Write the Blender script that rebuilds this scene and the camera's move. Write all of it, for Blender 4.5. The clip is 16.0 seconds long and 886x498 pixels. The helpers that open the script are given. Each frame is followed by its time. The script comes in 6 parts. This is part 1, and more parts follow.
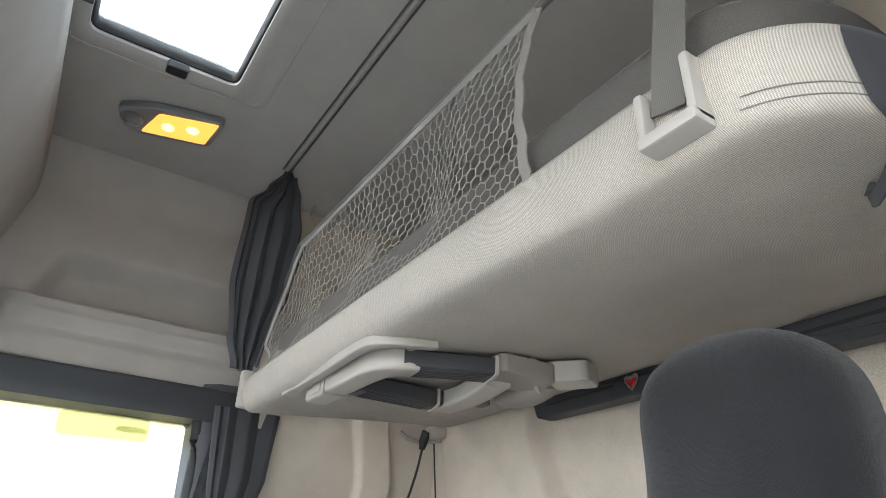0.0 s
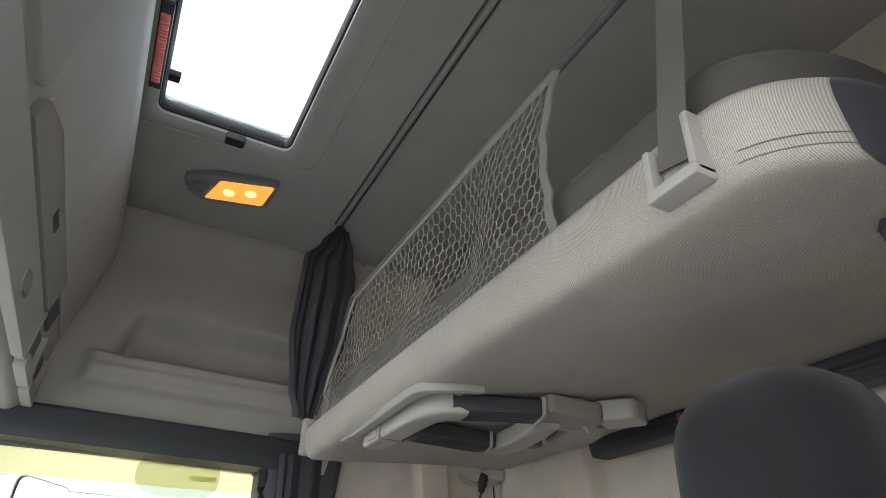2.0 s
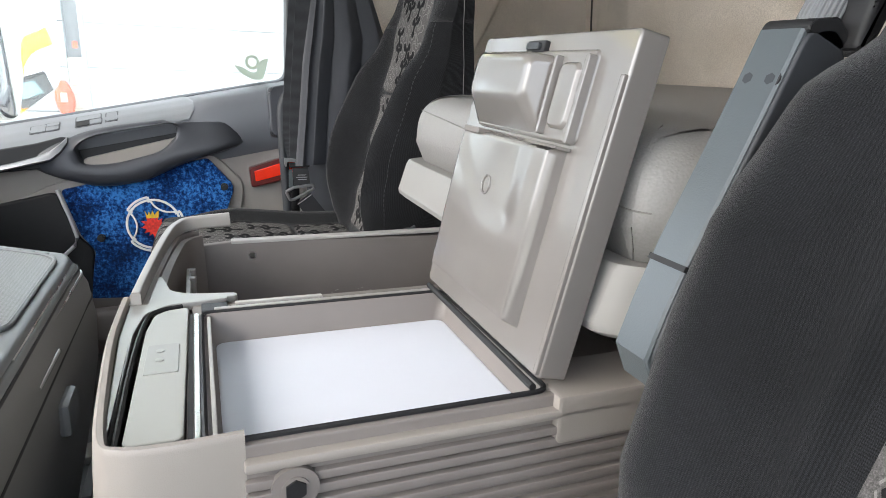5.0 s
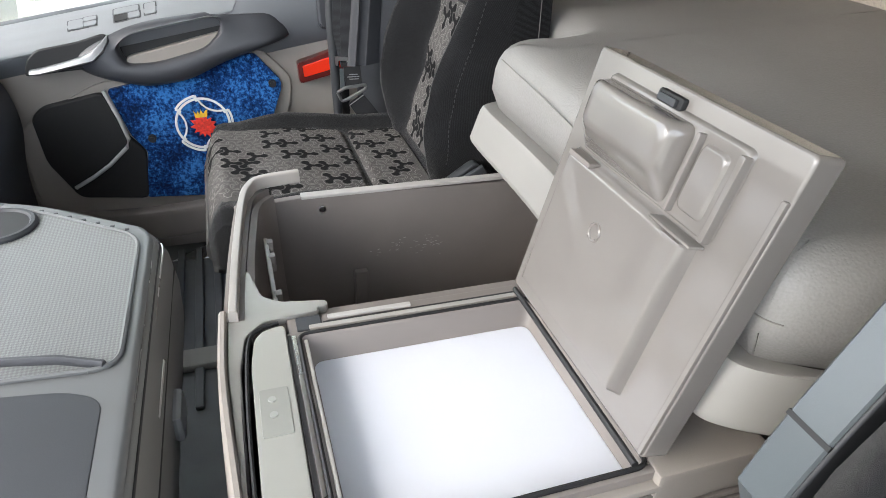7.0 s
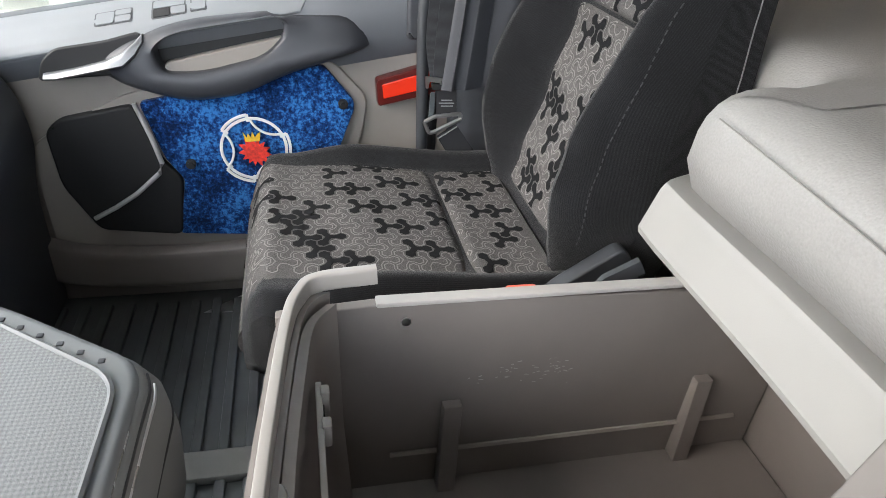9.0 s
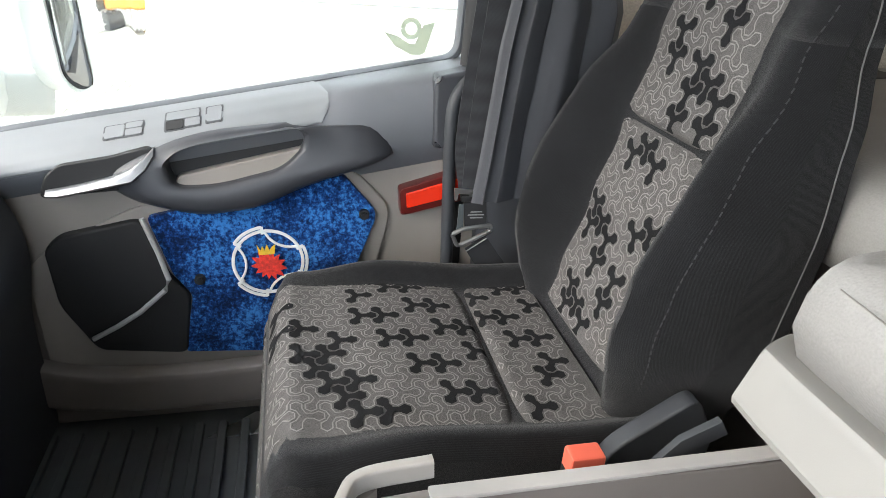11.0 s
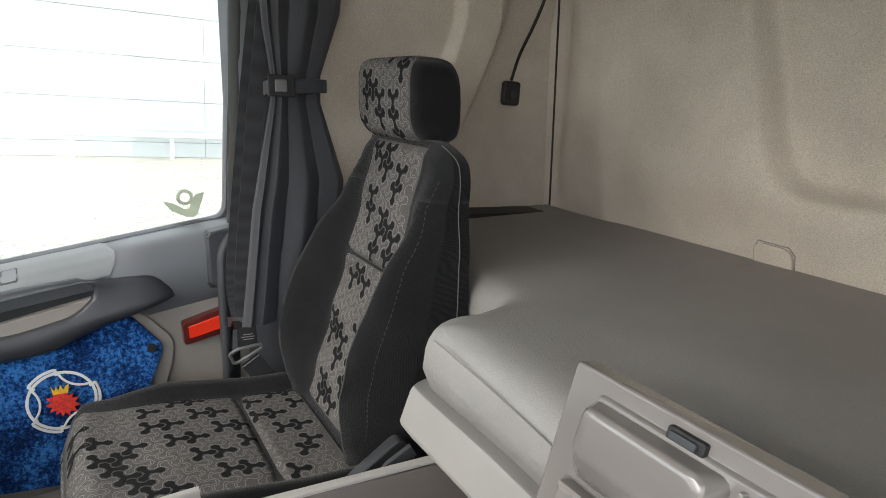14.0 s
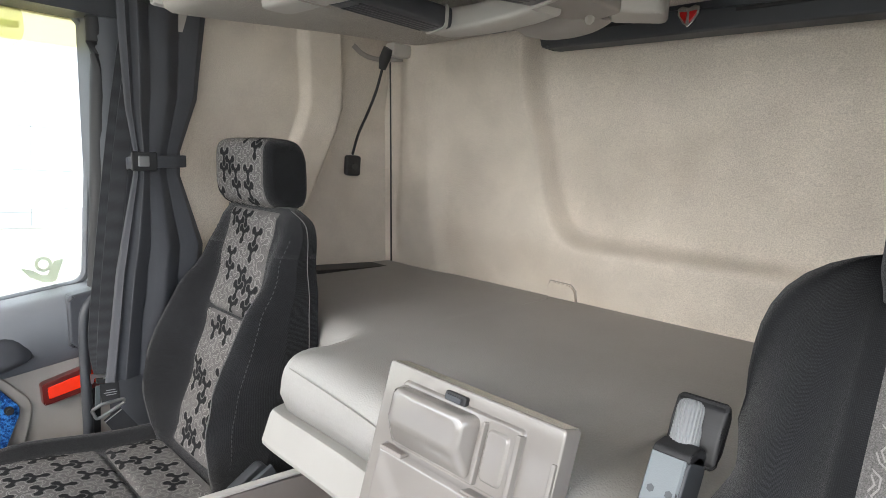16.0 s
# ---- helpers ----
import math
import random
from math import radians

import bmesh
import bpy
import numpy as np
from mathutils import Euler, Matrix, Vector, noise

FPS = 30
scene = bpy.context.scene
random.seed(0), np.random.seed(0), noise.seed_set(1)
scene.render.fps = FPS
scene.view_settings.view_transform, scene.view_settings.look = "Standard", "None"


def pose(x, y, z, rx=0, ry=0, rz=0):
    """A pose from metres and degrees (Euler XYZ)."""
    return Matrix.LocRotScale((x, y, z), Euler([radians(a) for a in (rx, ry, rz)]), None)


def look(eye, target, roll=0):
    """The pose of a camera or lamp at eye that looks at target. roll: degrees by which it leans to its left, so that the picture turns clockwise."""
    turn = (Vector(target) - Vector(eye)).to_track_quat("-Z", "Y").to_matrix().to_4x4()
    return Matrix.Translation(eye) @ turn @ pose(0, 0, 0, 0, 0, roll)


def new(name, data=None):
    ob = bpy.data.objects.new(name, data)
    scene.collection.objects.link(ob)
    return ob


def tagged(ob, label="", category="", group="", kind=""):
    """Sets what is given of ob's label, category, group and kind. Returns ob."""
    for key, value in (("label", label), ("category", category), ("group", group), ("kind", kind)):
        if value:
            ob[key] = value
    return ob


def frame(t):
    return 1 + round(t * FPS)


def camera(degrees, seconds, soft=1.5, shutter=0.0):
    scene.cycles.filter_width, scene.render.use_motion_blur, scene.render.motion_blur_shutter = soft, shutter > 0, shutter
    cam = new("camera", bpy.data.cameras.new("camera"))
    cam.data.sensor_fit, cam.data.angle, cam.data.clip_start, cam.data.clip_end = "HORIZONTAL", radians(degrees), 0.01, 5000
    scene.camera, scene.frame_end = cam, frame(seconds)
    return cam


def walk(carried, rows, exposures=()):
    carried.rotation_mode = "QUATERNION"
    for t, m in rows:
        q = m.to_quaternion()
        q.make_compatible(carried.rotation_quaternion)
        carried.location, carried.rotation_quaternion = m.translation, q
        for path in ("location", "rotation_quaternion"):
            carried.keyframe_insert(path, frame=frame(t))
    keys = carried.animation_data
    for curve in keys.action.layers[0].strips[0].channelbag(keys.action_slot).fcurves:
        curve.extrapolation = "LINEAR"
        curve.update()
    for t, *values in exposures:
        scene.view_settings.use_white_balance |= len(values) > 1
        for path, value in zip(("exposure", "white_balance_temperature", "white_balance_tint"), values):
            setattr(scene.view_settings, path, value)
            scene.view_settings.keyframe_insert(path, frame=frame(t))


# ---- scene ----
cam = camera(70.0, 16.0, soft=0.75)
PATH = [
    (0, (-1.145, 1.433, 0.938), (0.349, 0.49, 1.876), 1.9),
    (0.5, (-1.189, 1.435, 0.938), (0.324, 0.641, 1.977), 1.8),
    (1, (-1.212, 1.44, 0.928), (0.315, 0.685, 1.976), 1.8),
    (1.5, (-1.221, 1.443, 0.926), (0.306, 0.689, 1.973), 1.7),
    (2, (-1.224, 1.442, 0.924), (0.308, 0.685, 1.963), 1.8),
    (2.5, (-1.213, 1.432, 0.928), (0.339, 0.672, 1.935), 2.1),
    (3, (-1.15, 1.378, 0.92), (0.513, 0.603, 1.717), 1.8),
    (3.5, (-1.05, 1.3, 0.87), (0.596, 0.328, 1.459), 2.1),
    (4, (-0.928, 1.239, 0.831), (0.774, 0.228, 1.12), 2.0),
    (4.5, (-0.844, 1.214, 0.787), (0.914, 0.264, 0.694), 2.2),
    (5, (-0.788, 1.216, 0.765), (1.004, 0.517, 0.219), 2.2),
    (5.2, (-0.756, 1.234, 0.802), (1.004, 0.599, 0.094), 2.4),
    (7.3, (-0.598, 1.264, 0.97), (0.991, 0.719, -0.116), 3.6),
    (7.5, (-0.54, 1.259, 0.96), (1.059, 0.746, -0.126), 3.7),
    (8, (-0.41, 1.254, 0.938), (1.196, 0.746, -0.14), 3.4),
    (8.2, (-0.373, 1.248, 0.918), (1.235, 0.751, -0.163), 3.9),
    (10.3, (-0.098, 1.249, 0.89), (1.585, 0.906, -0.134), 4.2),
    (10.5, (-0.09, 1.267, 0.902), (1.605, 0.877, -0.085), 4.0),
    (11, (-0.095, 1.287, 0.936), (1.637, 0.84, 0.04), 4.6),
    (11.5, (-0.103, 1.294, 1.025), (1.693, 0.778, 0.31), 4.3),
    (12, (-0.149, 1.304, 1.072), (1.675, 0.733, 0.482), 4.4),
    (12.5, (-0.185, 1.297, 1.055), (1.648, 0.726, 0.494), 4.5),
    (13, (-0.236, 1.302, 1.023), (1.594, 0.646, 0.553), 4.2),
    (13.5, (-0.35, 1.298, 1.013), (1.434, 0.492, 0.604), 4.0),
    (14, (-0.479, 1.3, 1.041), (1.189, 0.296, 0.582), 4.0),
    (14.5, (-0.565, 1.351, 1.038), (1.008, 0.227, 0.524), 3.6),
    (15, (-0.658, 1.39, 1.065), (0.802, 0.094, 0.631), 3.8),
    (15.5, (-0.713, 1.421, 1.062), (0.722, 0.053, 0.796), 3.7),
    (16, (-0.715, 1.425, 1.062), (0.725, 0.057, 0.827), 3.7),
]
walk(cam, [(t, look(eye, target, roll)) for t, eye, target, roll in PATH], [(0, 2.40, 6250, 10), (0.5, 1.85, 6250, 10), (2.9, 1.7, 6350, 10), (3.5, 1.82, 6400, 10), (4.0, 1.95, 6450, 10), (4.5, 1.75, 6450, 10), (5.0, 1.82, 6500, 10), (7.3, 2.0, 6500, 10), (8.2, 2.0, 6500, 10), (10.3, 2.4, 6500, 10), (11.0, 2.1, 6550, 9), (11.7, 1.25, 6800, 8), (13.0, 1.0, 6900, 8), (14.0, 1.5, 6700, 9), (14.5, 1.9, 6620, 10), (15.0, 2.12, 6550, 10), (16, 2.2, 6500, 10)])

# ---- light ----
world = bpy.data.worlds.new("sky")
scene.world = world
world.use_nodes = True
wn = world.node_tree
sky = wn.nodes.new("ShaderNodeTexSky")
sky.sky_type, sky.sun_disc = "NISHITA", False
sky.sun_elevation, sky.sun_rotation = radians(34), radians(-14)
sky.air_density, sky.dust_density, sky.ozone_density = 1.0, 5.0, 1.0
soften = wn.nodes.new("ShaderNodeMixRGB")
soften.inputs[0].default_value = 0.75
soften.inputs[2].default_value = (8.8, 9.6, 10.6, 1)
wn.links.new(sky.outputs[0], soften.inputs[1])
wn.links.new(soften.outputs[0], wn.nodes["Background"].inputs[0])
wn.nodes["Background"].inputs[1].default_value = 0.15
sun = new("sun", bpy.data.lights.new("sun", "SUN"))
sun.data.energy, sun.data.angle, sun.data.color = 1.0, radians(60), (1.0, 0.99, 0.97)
sun.matrix_world = look((0, 0, 20), (5.0, -28.0, 0))

# ---- materials ----
MATS = {}


def mat(name, color, rough=0.6, metal=0.0, vary=0.12, scale=9.0, grain=0.0, grain_scale=600.0, bump=0.0, bump_scale=300.0,
        stain=0.0, sheen=0.0, coat=0.0, rvary=0.08, weave=0.0, weave_scale=500.0, spec=0.5):
    """A surface with slow mottling, fine grain, optional weave and relief."""
    if name in MATS:
        return MATS[name]
    m = bpy.data.materials.new(name)
    m.use_nodes = True
    t = m.node_tree
    b = t.nodes["Principled BSDF"]
    b.inputs["Roughness"].default_value, b.inputs["Metallic"].default_value = rough, metal
    b.inputs["Specular IOR Level"].default_value = spec
    b.inputs["Sheen Weight"].default_value, b.inputs["Coat Weight"].default_value = sheen, coat
    co = t.nodes.new("ShaderNodeTexCoord")
    n1 = t.nodes.new("ShaderNodeTexNoise")
    n1.inputs["Scale"].default_value, n1.inputs["Detail"].default_value = scale, 5
    t.links.new(co.outputs["Object"], n1.inputs["Vector"])
    ramp = t.nodes.new("ShaderNodeMapRange")
    ramp.inputs[1].default_value, ramp.inputs[2].default_value = 0.3, 0.7
    ramp.inputs[3].default_value, ramp.inputs[4].default_value = 1 - vary, 1 + vary
    t.links.new(n1.outputs[0], ramp.inputs[0])
    fac = ramp.outputs[0]
    if grain:
        n2 = t.nodes.new("ShaderNodeTexNoise")
        n2.inputs["Scale"].default_value, n2.inputs["Detail"].default_value = grain_scale, 2
        t.links.new(co.outputs["Object"], n2.inputs["Vector"])
        r2 = t.nodes.new("ShaderNodeMapRange")
        r2.inputs[1].default_value, r2.inputs[2].default_value = 0.3, 0.7
        r2.inputs[3].default_value, r2.inputs[4].default_value = 1 - grain, 1 + grain
        t.links.new(n2.outputs[0], r2.inputs[0])
        mu = t.nodes.new("ShaderNodeMath")
        mu.operation = "MULTIPLY"
        t.links.new(fac, mu.inputs[0])
        t.links.new(r2.outputs[0], mu.inputs[1])
        fac = mu.outputs[0]
    if weave:
        sp = t.nodes.new("ShaderNodeSeparateXYZ")
        t.links.new(co.outputs["Object"], sp.inputs[0])
        ad = t.nodes.new("ShaderNodeMath")
        t.links.new(sp.outputs[1], ad.inputs[0])
        t.links.new(sp.outputs[2], ad.inputs[1])
        cb = t.nodes.new("ShaderNodeCombineXYZ")
        t.links.new(sp.outputs[0], cb.inputs[0])
        t.links.new(ad.outputs[0], cb.inputs[1])
        for axis in ("X", "Y"):
            w = t.nodes.new("ShaderNodeTexWave")
            w.bands_direction = axis
            w.inputs["Scale"].default_value = weave_scale / 20
            w.inputs["Distortion"].default_value = 0.35
            t.links.new(cb.outputs[0], w.inputs["Vector"])
            r3 = t.nodes.new("ShaderNodeMapRange")
            r3.inputs[3].default_value, r3.inputs[4].default_value = 1 - weave, 1 + weave * 0.6
            t.links.new(w.outputs[1], r3.inputs[0])
            mu = t.nodes.new("ShaderNodeMath")
            mu.operation = "MULTIPLY"
            t.links.new(fac, mu.inputs[0])
            t.links.new(r3.outputs[0], mu.inputs[1])
            fac = mu.outputs[0]
    mix = t.nodes.new("ShaderNodeVectorMath")
    mix.operation = "SCALE"
    mix.inputs[0].default_value = color
    t.links.new(fac, mix.inputs["Scale"])
    out = mix.outputs[0]
    if stain:
        n3 = t.nodes.new("ShaderNodeTexNoise")
        n3.inputs["Scale"].default_value, n3.inputs["Detail"].default_value = 3.1, 8
        t.links.new(co.outputs["Object"], n3.inputs["Vector"])
        r4 = t.nodes.new("ShaderNodeMapRange")
        r4.inputs[1].default_value, r4.inputs[2].default_value = 0.52, 0.75
        r4.inputs[3].default_value, r4.inputs[4].default_value = 0, stain
        t.links.new(n3.outputs[0], r4.inputs[0])
        mx = t.nodes.new("ShaderNodeMixRGB")
        mx.inputs[2].default_value = (color[0] * 0.62, color[1] * 0.56, color[2] * 0.48, 1)
        t.links.new(r4.outputs[0], mx.inputs[0])
        t.links.new(out, mx.inputs[1])
        out = mx.outputs[0]
    t.links.new(out, b.inputs["Base Color"])
    rr = t.nodes.new("ShaderNodeMapRange")
    rr.inputs[3].default_value, rr.inputs[4].default_value = max(0.02, rough - rvary), min(1, rough + rvary)
    t.links.new(n1.outputs[0], rr.inputs[0])
    t.links.new(rr.outputs[0], b.inputs["Roughness"])
    if bump:
        n4 = t.nodes.new("ShaderNodeTexNoise")
        n4.inputs["Scale"].default_value, n4.inputs["Detail"].default_value = bump_scale, 3
        t.links.new(co.outputs["Object"], n4.inputs["Vector"])
        bp = t.nodes.new("ShaderNodeBump")
        bp.inputs["Strength"].default_value, bp.inputs["Distance"].default_value = bump, 0.002
        t.links.new(n4.outputs[0], bp.inputs["Height"])
        t.links.new(bp.outputs[0], b.inputs["Normal"])
    MATS[name] = m
    return m


def knit(m, cells, depth):
    """Small stitch-like dots over the cloth's colour."""
    t = m.node_tree
    b = t.nodes["Principled BSDF"]
    src = b.inputs["Base Color"].links[0].from_socket
    co = t.nodes.new("ShaderNodeTexCoord")
    vo = t.nodes.new("ShaderNodeTexVoronoi")
    vo.inputs["Scale"].default_value, vo.inputs["Randomness"].default_value = cells, 1.0
    t.links.new(co.outputs["Object"], vo.inputs["Vector"])
    rg0 = t.nodes.new("ShaderNodeMapRange")
    rg0.inputs[1].default_value, rg0.inputs[2].default_value = 0.15, 0.65
    rg0.inputs[3].default_value, rg0.inputs[4].default_value = 1 + depth, 1 - depth
    t.links.new(vo.outputs["Distance"], rg0.inputs[0])
    sc = t.nodes.new("ShaderNodeVectorMath")
    sc.operation = "SCALE"
    t.links.new(src, sc.inputs[0])
    t.links.new(rg0.outputs[0], sc.inputs["Scale"])
    t.links.new(sc.outputs[0], b.inputs["Base Color"])
    return m


def leather_bump(m, scale=170.0, strength=0.35):
    """Cell-like embossed grain of a leatherette or moulded plastic."""
    t = m.node_tree
    b = t.nodes["Principled BSDF"]
    co = t.nodes.new("ShaderNodeTexCoord")
    v = t.nodes.new("ShaderNodeTexVoronoi")
    v.feature = "SMOOTH_F1"
    v.inputs["Scale"].default_value = scale
    t.links.new(co.outputs["Object"], v.inputs["Vector"])
    bp = t.nodes.new("ShaderNodeBump")
    bp.inputs["Strength"].default_value, bp.inputs["Distance"].default_value = strength, 0.0015
    t.links.new(v.outputs["Distance"], bp.inputs["Height"])
    t.links.new(bp.outputs[0], b.inputs["Normal"])
    return m


def glow(name, color, strength):
    m = bpy.data.materials.new(name)
    m.use_nodes = True
    b = m.node_tree.nodes["Principled BSDF"]
    b.inputs["Base Color"].default_value = (*color, 1)
    b.inputs["Emission Color"].default_value = (*color, 1)
    b.inputs["Emission Strength"].default_value = strength
    return m


def glass_mat(name, tint, rough=0.0):
    m = bpy.data.materials.new(name)
    m.use_nodes = True
    b = m.node_tree.nodes["Principled BSDF"]
    b.inputs["Base Color"].default_value = (*tint, 1)
    b.inputs["Roughness"].default_value = rough
    b.inputs["Transmission Weight"].default_value = 1.0
    b.inputs["IOR"].default_value = 1.45
    return m


WALL = mat("wall_lining", (0.565, 0.505, 0.435), 0.85, vary=0.08, grain=0.17, grain_scale=380, bump=0.45, bump_scale=330, stain=0.30, spec=0.2)
HEAD = mat("headliner_felt", (0.40, 0.385, 0.365), 0.92, vary=0.05, grain=0.07, grain_scale=500, bump=0.2, bump_scale=500, sheen=0.1)
SIDE = mat("upper_trim_plastic", (0.40, 0.375, 0.345), 0.7, vary=0.05, bump=0.12, bump_scale=700)
BUNK = mat("bunk_cloth", (0.46, 0.428, 0.385), 0.9, vary=0.05, grain=0.12, grain_scale=420, weave=0.27, weave_scale=2700, bump=0.5, bump_scale=700, spec=0.2)
MATT = mat("mattress_cloth", (0.105, 0.098, 0.092), 0.9, vary=0.06, grain=0.15, grain_scale=500, bump=0.3, bump_scale=600)
DARK = mat("dark_plastic", (0.035, 0.038, 0.043), 0.55, vary=0.10, bump=0.10, bump_scale=900)
BLACK = mat("black_rubber", (0.012, 0.012, 0.013), 0.6, vary=0.15)
DOORG = leather_bump(mat("door_grey_plastic", (0.205, 0.214, 0.226), 0.42, vary=0.05), 900, 0.12)
DOORD = leather_bump(mat("door_dark_plastic", (0.045, 0.047, 0.054), 0.42, vary=0.05), 900, 0.12)
TAUPE = leather_bump(mat("taupe_plastic", (0.28, 0.252, 0.228), 0.55, vary=0.05, stain=0.12), 1100, 0.10)
TAUPED = mat("drawer_plastic", (0.195, 0.173, 0.160), 0.5, vary=0.06, bump=0.08, bump_scale=900, stain=0.10)
LIGHTP = mat("light_beige_plastic", (0.40, 0.378, 0.345), 0.45, vary=0.04, bump=0.05, bump_scale=800)
GLOSSP = mat("glossy_taupe_plastic", (0.190, 0.176, 0.164), 0.08, vary=0.05, coat=0.6, rvary=0.04, stain=0.10)
WHITEP = mat("white_lining", (0.66, 0.675, 0.73), 0.4, vary=0.02)
BED = leather_bump(mat("bed_leatherette", (0.262, 0.253, 0.243), 0.48, vary=0.09, scale=5, grain=0.06, grain_scale=400, stain=0.20), 380, 0.32)
CURT = mat("curtain_cloth", (0.047, 0.049, 0.056), 0.62, vary=0.12, grain=0.12, spec=0.40, sheen=0.06, bump=0.15, bump_scale=900)
VELOUR = knit(mat("black_velour", (0.0145, 0.0148, 0.0165), 0.95, vary=0.25, grain=0.35, grain_scale=1300, spec=0.12, sheen=0.14, bump=0.5, bump_scale=1500, weave=0.36, weave_scale=5200), 900, 0.22)
CLOTH = knit(mat("seat_pattern_cloth", (0.108, 0.103, 0.100), 0.95, vary=0.12, scale=30, grain=0.35, grain_scale=900, spec=0.15, bump=0.3, bump_scale=900), 600, 0.18)
CONTOUR = mat("seat_contour_grey", (0.215, 0.205, 0.198), 0.9, vary=0.1, grain=0.2, grain_scale=900, spec=0.15)
MOTIF = mat("seat_motif_black", (0.0145, 0.0145, 0.0155), 0.95, vary=0.2, spec=0.1, grain=0.25, grain_scale=800)
CHROME = mat("satin_chrome", (0.62, 0.62, 0.62), 0.28, 1.0, vary=0.04)
STEELG = leather_bump(mat("grey_arm_plastic", (0.085, 0.098, 0.105), 0.30, vary=0.06), 800, 0.08)
WEB = mat("belt_webbing", (0.035, 0.036, 0.040), 0.8, vary=0.1, weave=0.25, weave_scale=3000)
WEBG = mat("grey_strap", (0.14, 0.132, 0.122), 0.85, vary=0.06, weave=0.15, weave_scale=2500)
NETC = mat("net_cord", (0.25, 0.235, 0.215), 0.9, vary=0.1, grain=0.1)
RIM = mat("rim_plastic", (0.30, 0.28, 0.26), 0.32, vary=0.06, stain=0.15)
RIMM = mat("rim_metal", (0.34, 0.33, 0.31), 0.34, 0.55, vary=0.05, scale=14, stain=0.2, rvary=0.05)
RAIL = mat("bed_rail_plastic", (0.27, 0.26, 0.245), 0.5, vary=0.04, bump=0.05, bump_scale=800)
RUBMAT = mat("floor_rubber", (0.088, 0.094, 0.096), 0.5, vary=0.25, stain=0.3, bump=0.15)
REDREF = mat("red_reflector", (0.85, 0.035, 0.01), 0.15, vary=0.05, coat=0.8)
REDBTN = mat("red_button", (0.85, 0.16, 0.10), 0.4, vary=0.03)
BLUE = mat("blue_plush", (0.010, 0.06, 0.22), 0.95, vary=0.3, scale=40, sheen=0.1, bump=1.0, bump_scale=250, spec=0.1)
bt0 = BLUE.node_tree
pile = bt0.nodes.new("ShaderNodeTexNoise")
pile.inputs["Scale"].default_value, pile.inputs["Detail"].default_value, pile.inputs["Roughness"].default_value = 95, 4, 0.75
bco = bt0.nodes.new("ShaderNodeTexCoord")
bt0.links.new(bco.outputs["Object"], pile.inputs["Vector"])
tuft = bt0.nodes.new("ShaderNodeValToRGB")
for pos, c in ((0.36, (0.004, 0.013, 0.055, 1)), (0.50, (0.008, 0.046, 0.18, 1)), (0.65, (0.045, 0.21, 0.56, 1))):
    e0 = tuft.color_ramp.elements.new(pos)
    e0.color = c
tuft.color_ramp.elements.remove(tuft.color_ramp.elements[0])
tuft.color_ramp.elements.remove(tuft.color_ramp.elements[-1])
brushed = bt0.nodes.new("ShaderNodeTexNoise")
brushed.inputs["Scale"].default_value, brushed.inputs["Detail"].default_value = 14, 3
bt0.links.new(bco.outputs["Object"], brushed.inputs["Vector"])
pilemix = bt0.nodes.new("ShaderNodeMath")
pilemix.operation = "MULTIPLY_ADD"
pilemix.inputs[1].default_value = 0.55
bt0.links.new(brushed.outputs[0], pilemix.inputs[0])
pile_less = bt0.nodes.new("ShaderNodeMath")
pile_less.inputs[1].default_value = -0.275
bt0.links.new(pile.outputs[0], pile_less.inputs[0])
bt0.links.new(pile_less.outputs[0], pilemix.inputs[2])
bt0.links.new(pilemix.outputs[0], tuft.inputs[0])
bt0.links.new(tuft.outputs[0], bt0.nodes["Principled BSDF"].inputs["Base Color"])
WHITE = mat("white_paint", (0.78, 0.79, 0.78), 0.35, vary=0.03)

# ---- building helpers ----


def finish(name, bm, material, angle=40):
    """One mesh object out of a bmesh, shaded smooth but for edges sharper than the angle."""
    bmesh.ops.recalc_face_normals(bm, faces=bm.faces[:])
    lim = radians(angle)
    for f in bm.faces:
        f.smooth = True
    for e in bm.edges:
        e.smooth = len(e.link_faces) == 2 and e.calc_face_angle(0) < lim
    me = bpy.data.meshes.new(name)
    bm.to_mesh(me)
    bm.free()
    for m in material if isinstance(material, (list, tuple)) else [material]:
        me.materials.append(m)
    ob = new(name, me)
    if len(me.polygons) < 3000:
        soft = ob.modifiers.new("face_weight", "WEIGHTED_NORMAL")
        soft.mode, soft.keep_sharp, soft.weight = "FACE_AREA", True, 80
    return ob


def part(name, bm, material, parent, label="", angle=40):
    ob = finish(name, bm, material, angle)
    ob.parent = parent
    if label:
        tagged(ob, label)
    return ob


def thing(name, label, category, group="", kind="", at=(0, 0, 0), turn=None):
    """A top-level thing whose parts are laid out round the point at, or in the pose turn."""
    ob = new(name)
    ob.matrix_basis = turn or Matrix.Translation(at)
    ob.empty_display_size = 0.05
    return tagged(ob, label, category, group, kind)


def box(bm, x0, x1, y0, y1, z0, z1, r=0.0, seg=2):
    """A box between the given planes, its edges rounded by r."""
    m = Matrix.LocRotScale(((x0 + x1) / 2, (y0 + y1) / 2, (z0 + z1) / 2), None, (abs(x1 - x0), abs(y1 - y0), abs(z1 - z0)))
    vs = bmesh.ops.create_cube(bm, size=1, matrix=m)["verts"]
    if r:
        es = list({e for v in vs for e in v.link_edges})
        bmesh.ops.bevel(bm, geom=es, offset=r, segments=seg, profile=0.5, affect="EDGES")
    return bm


def boxes(*rows, r=0.0, seg=2):
    bm = bmesh.new()
    for row in rows:
        box(bm, *row, r=r, seg=seg)
    return bm


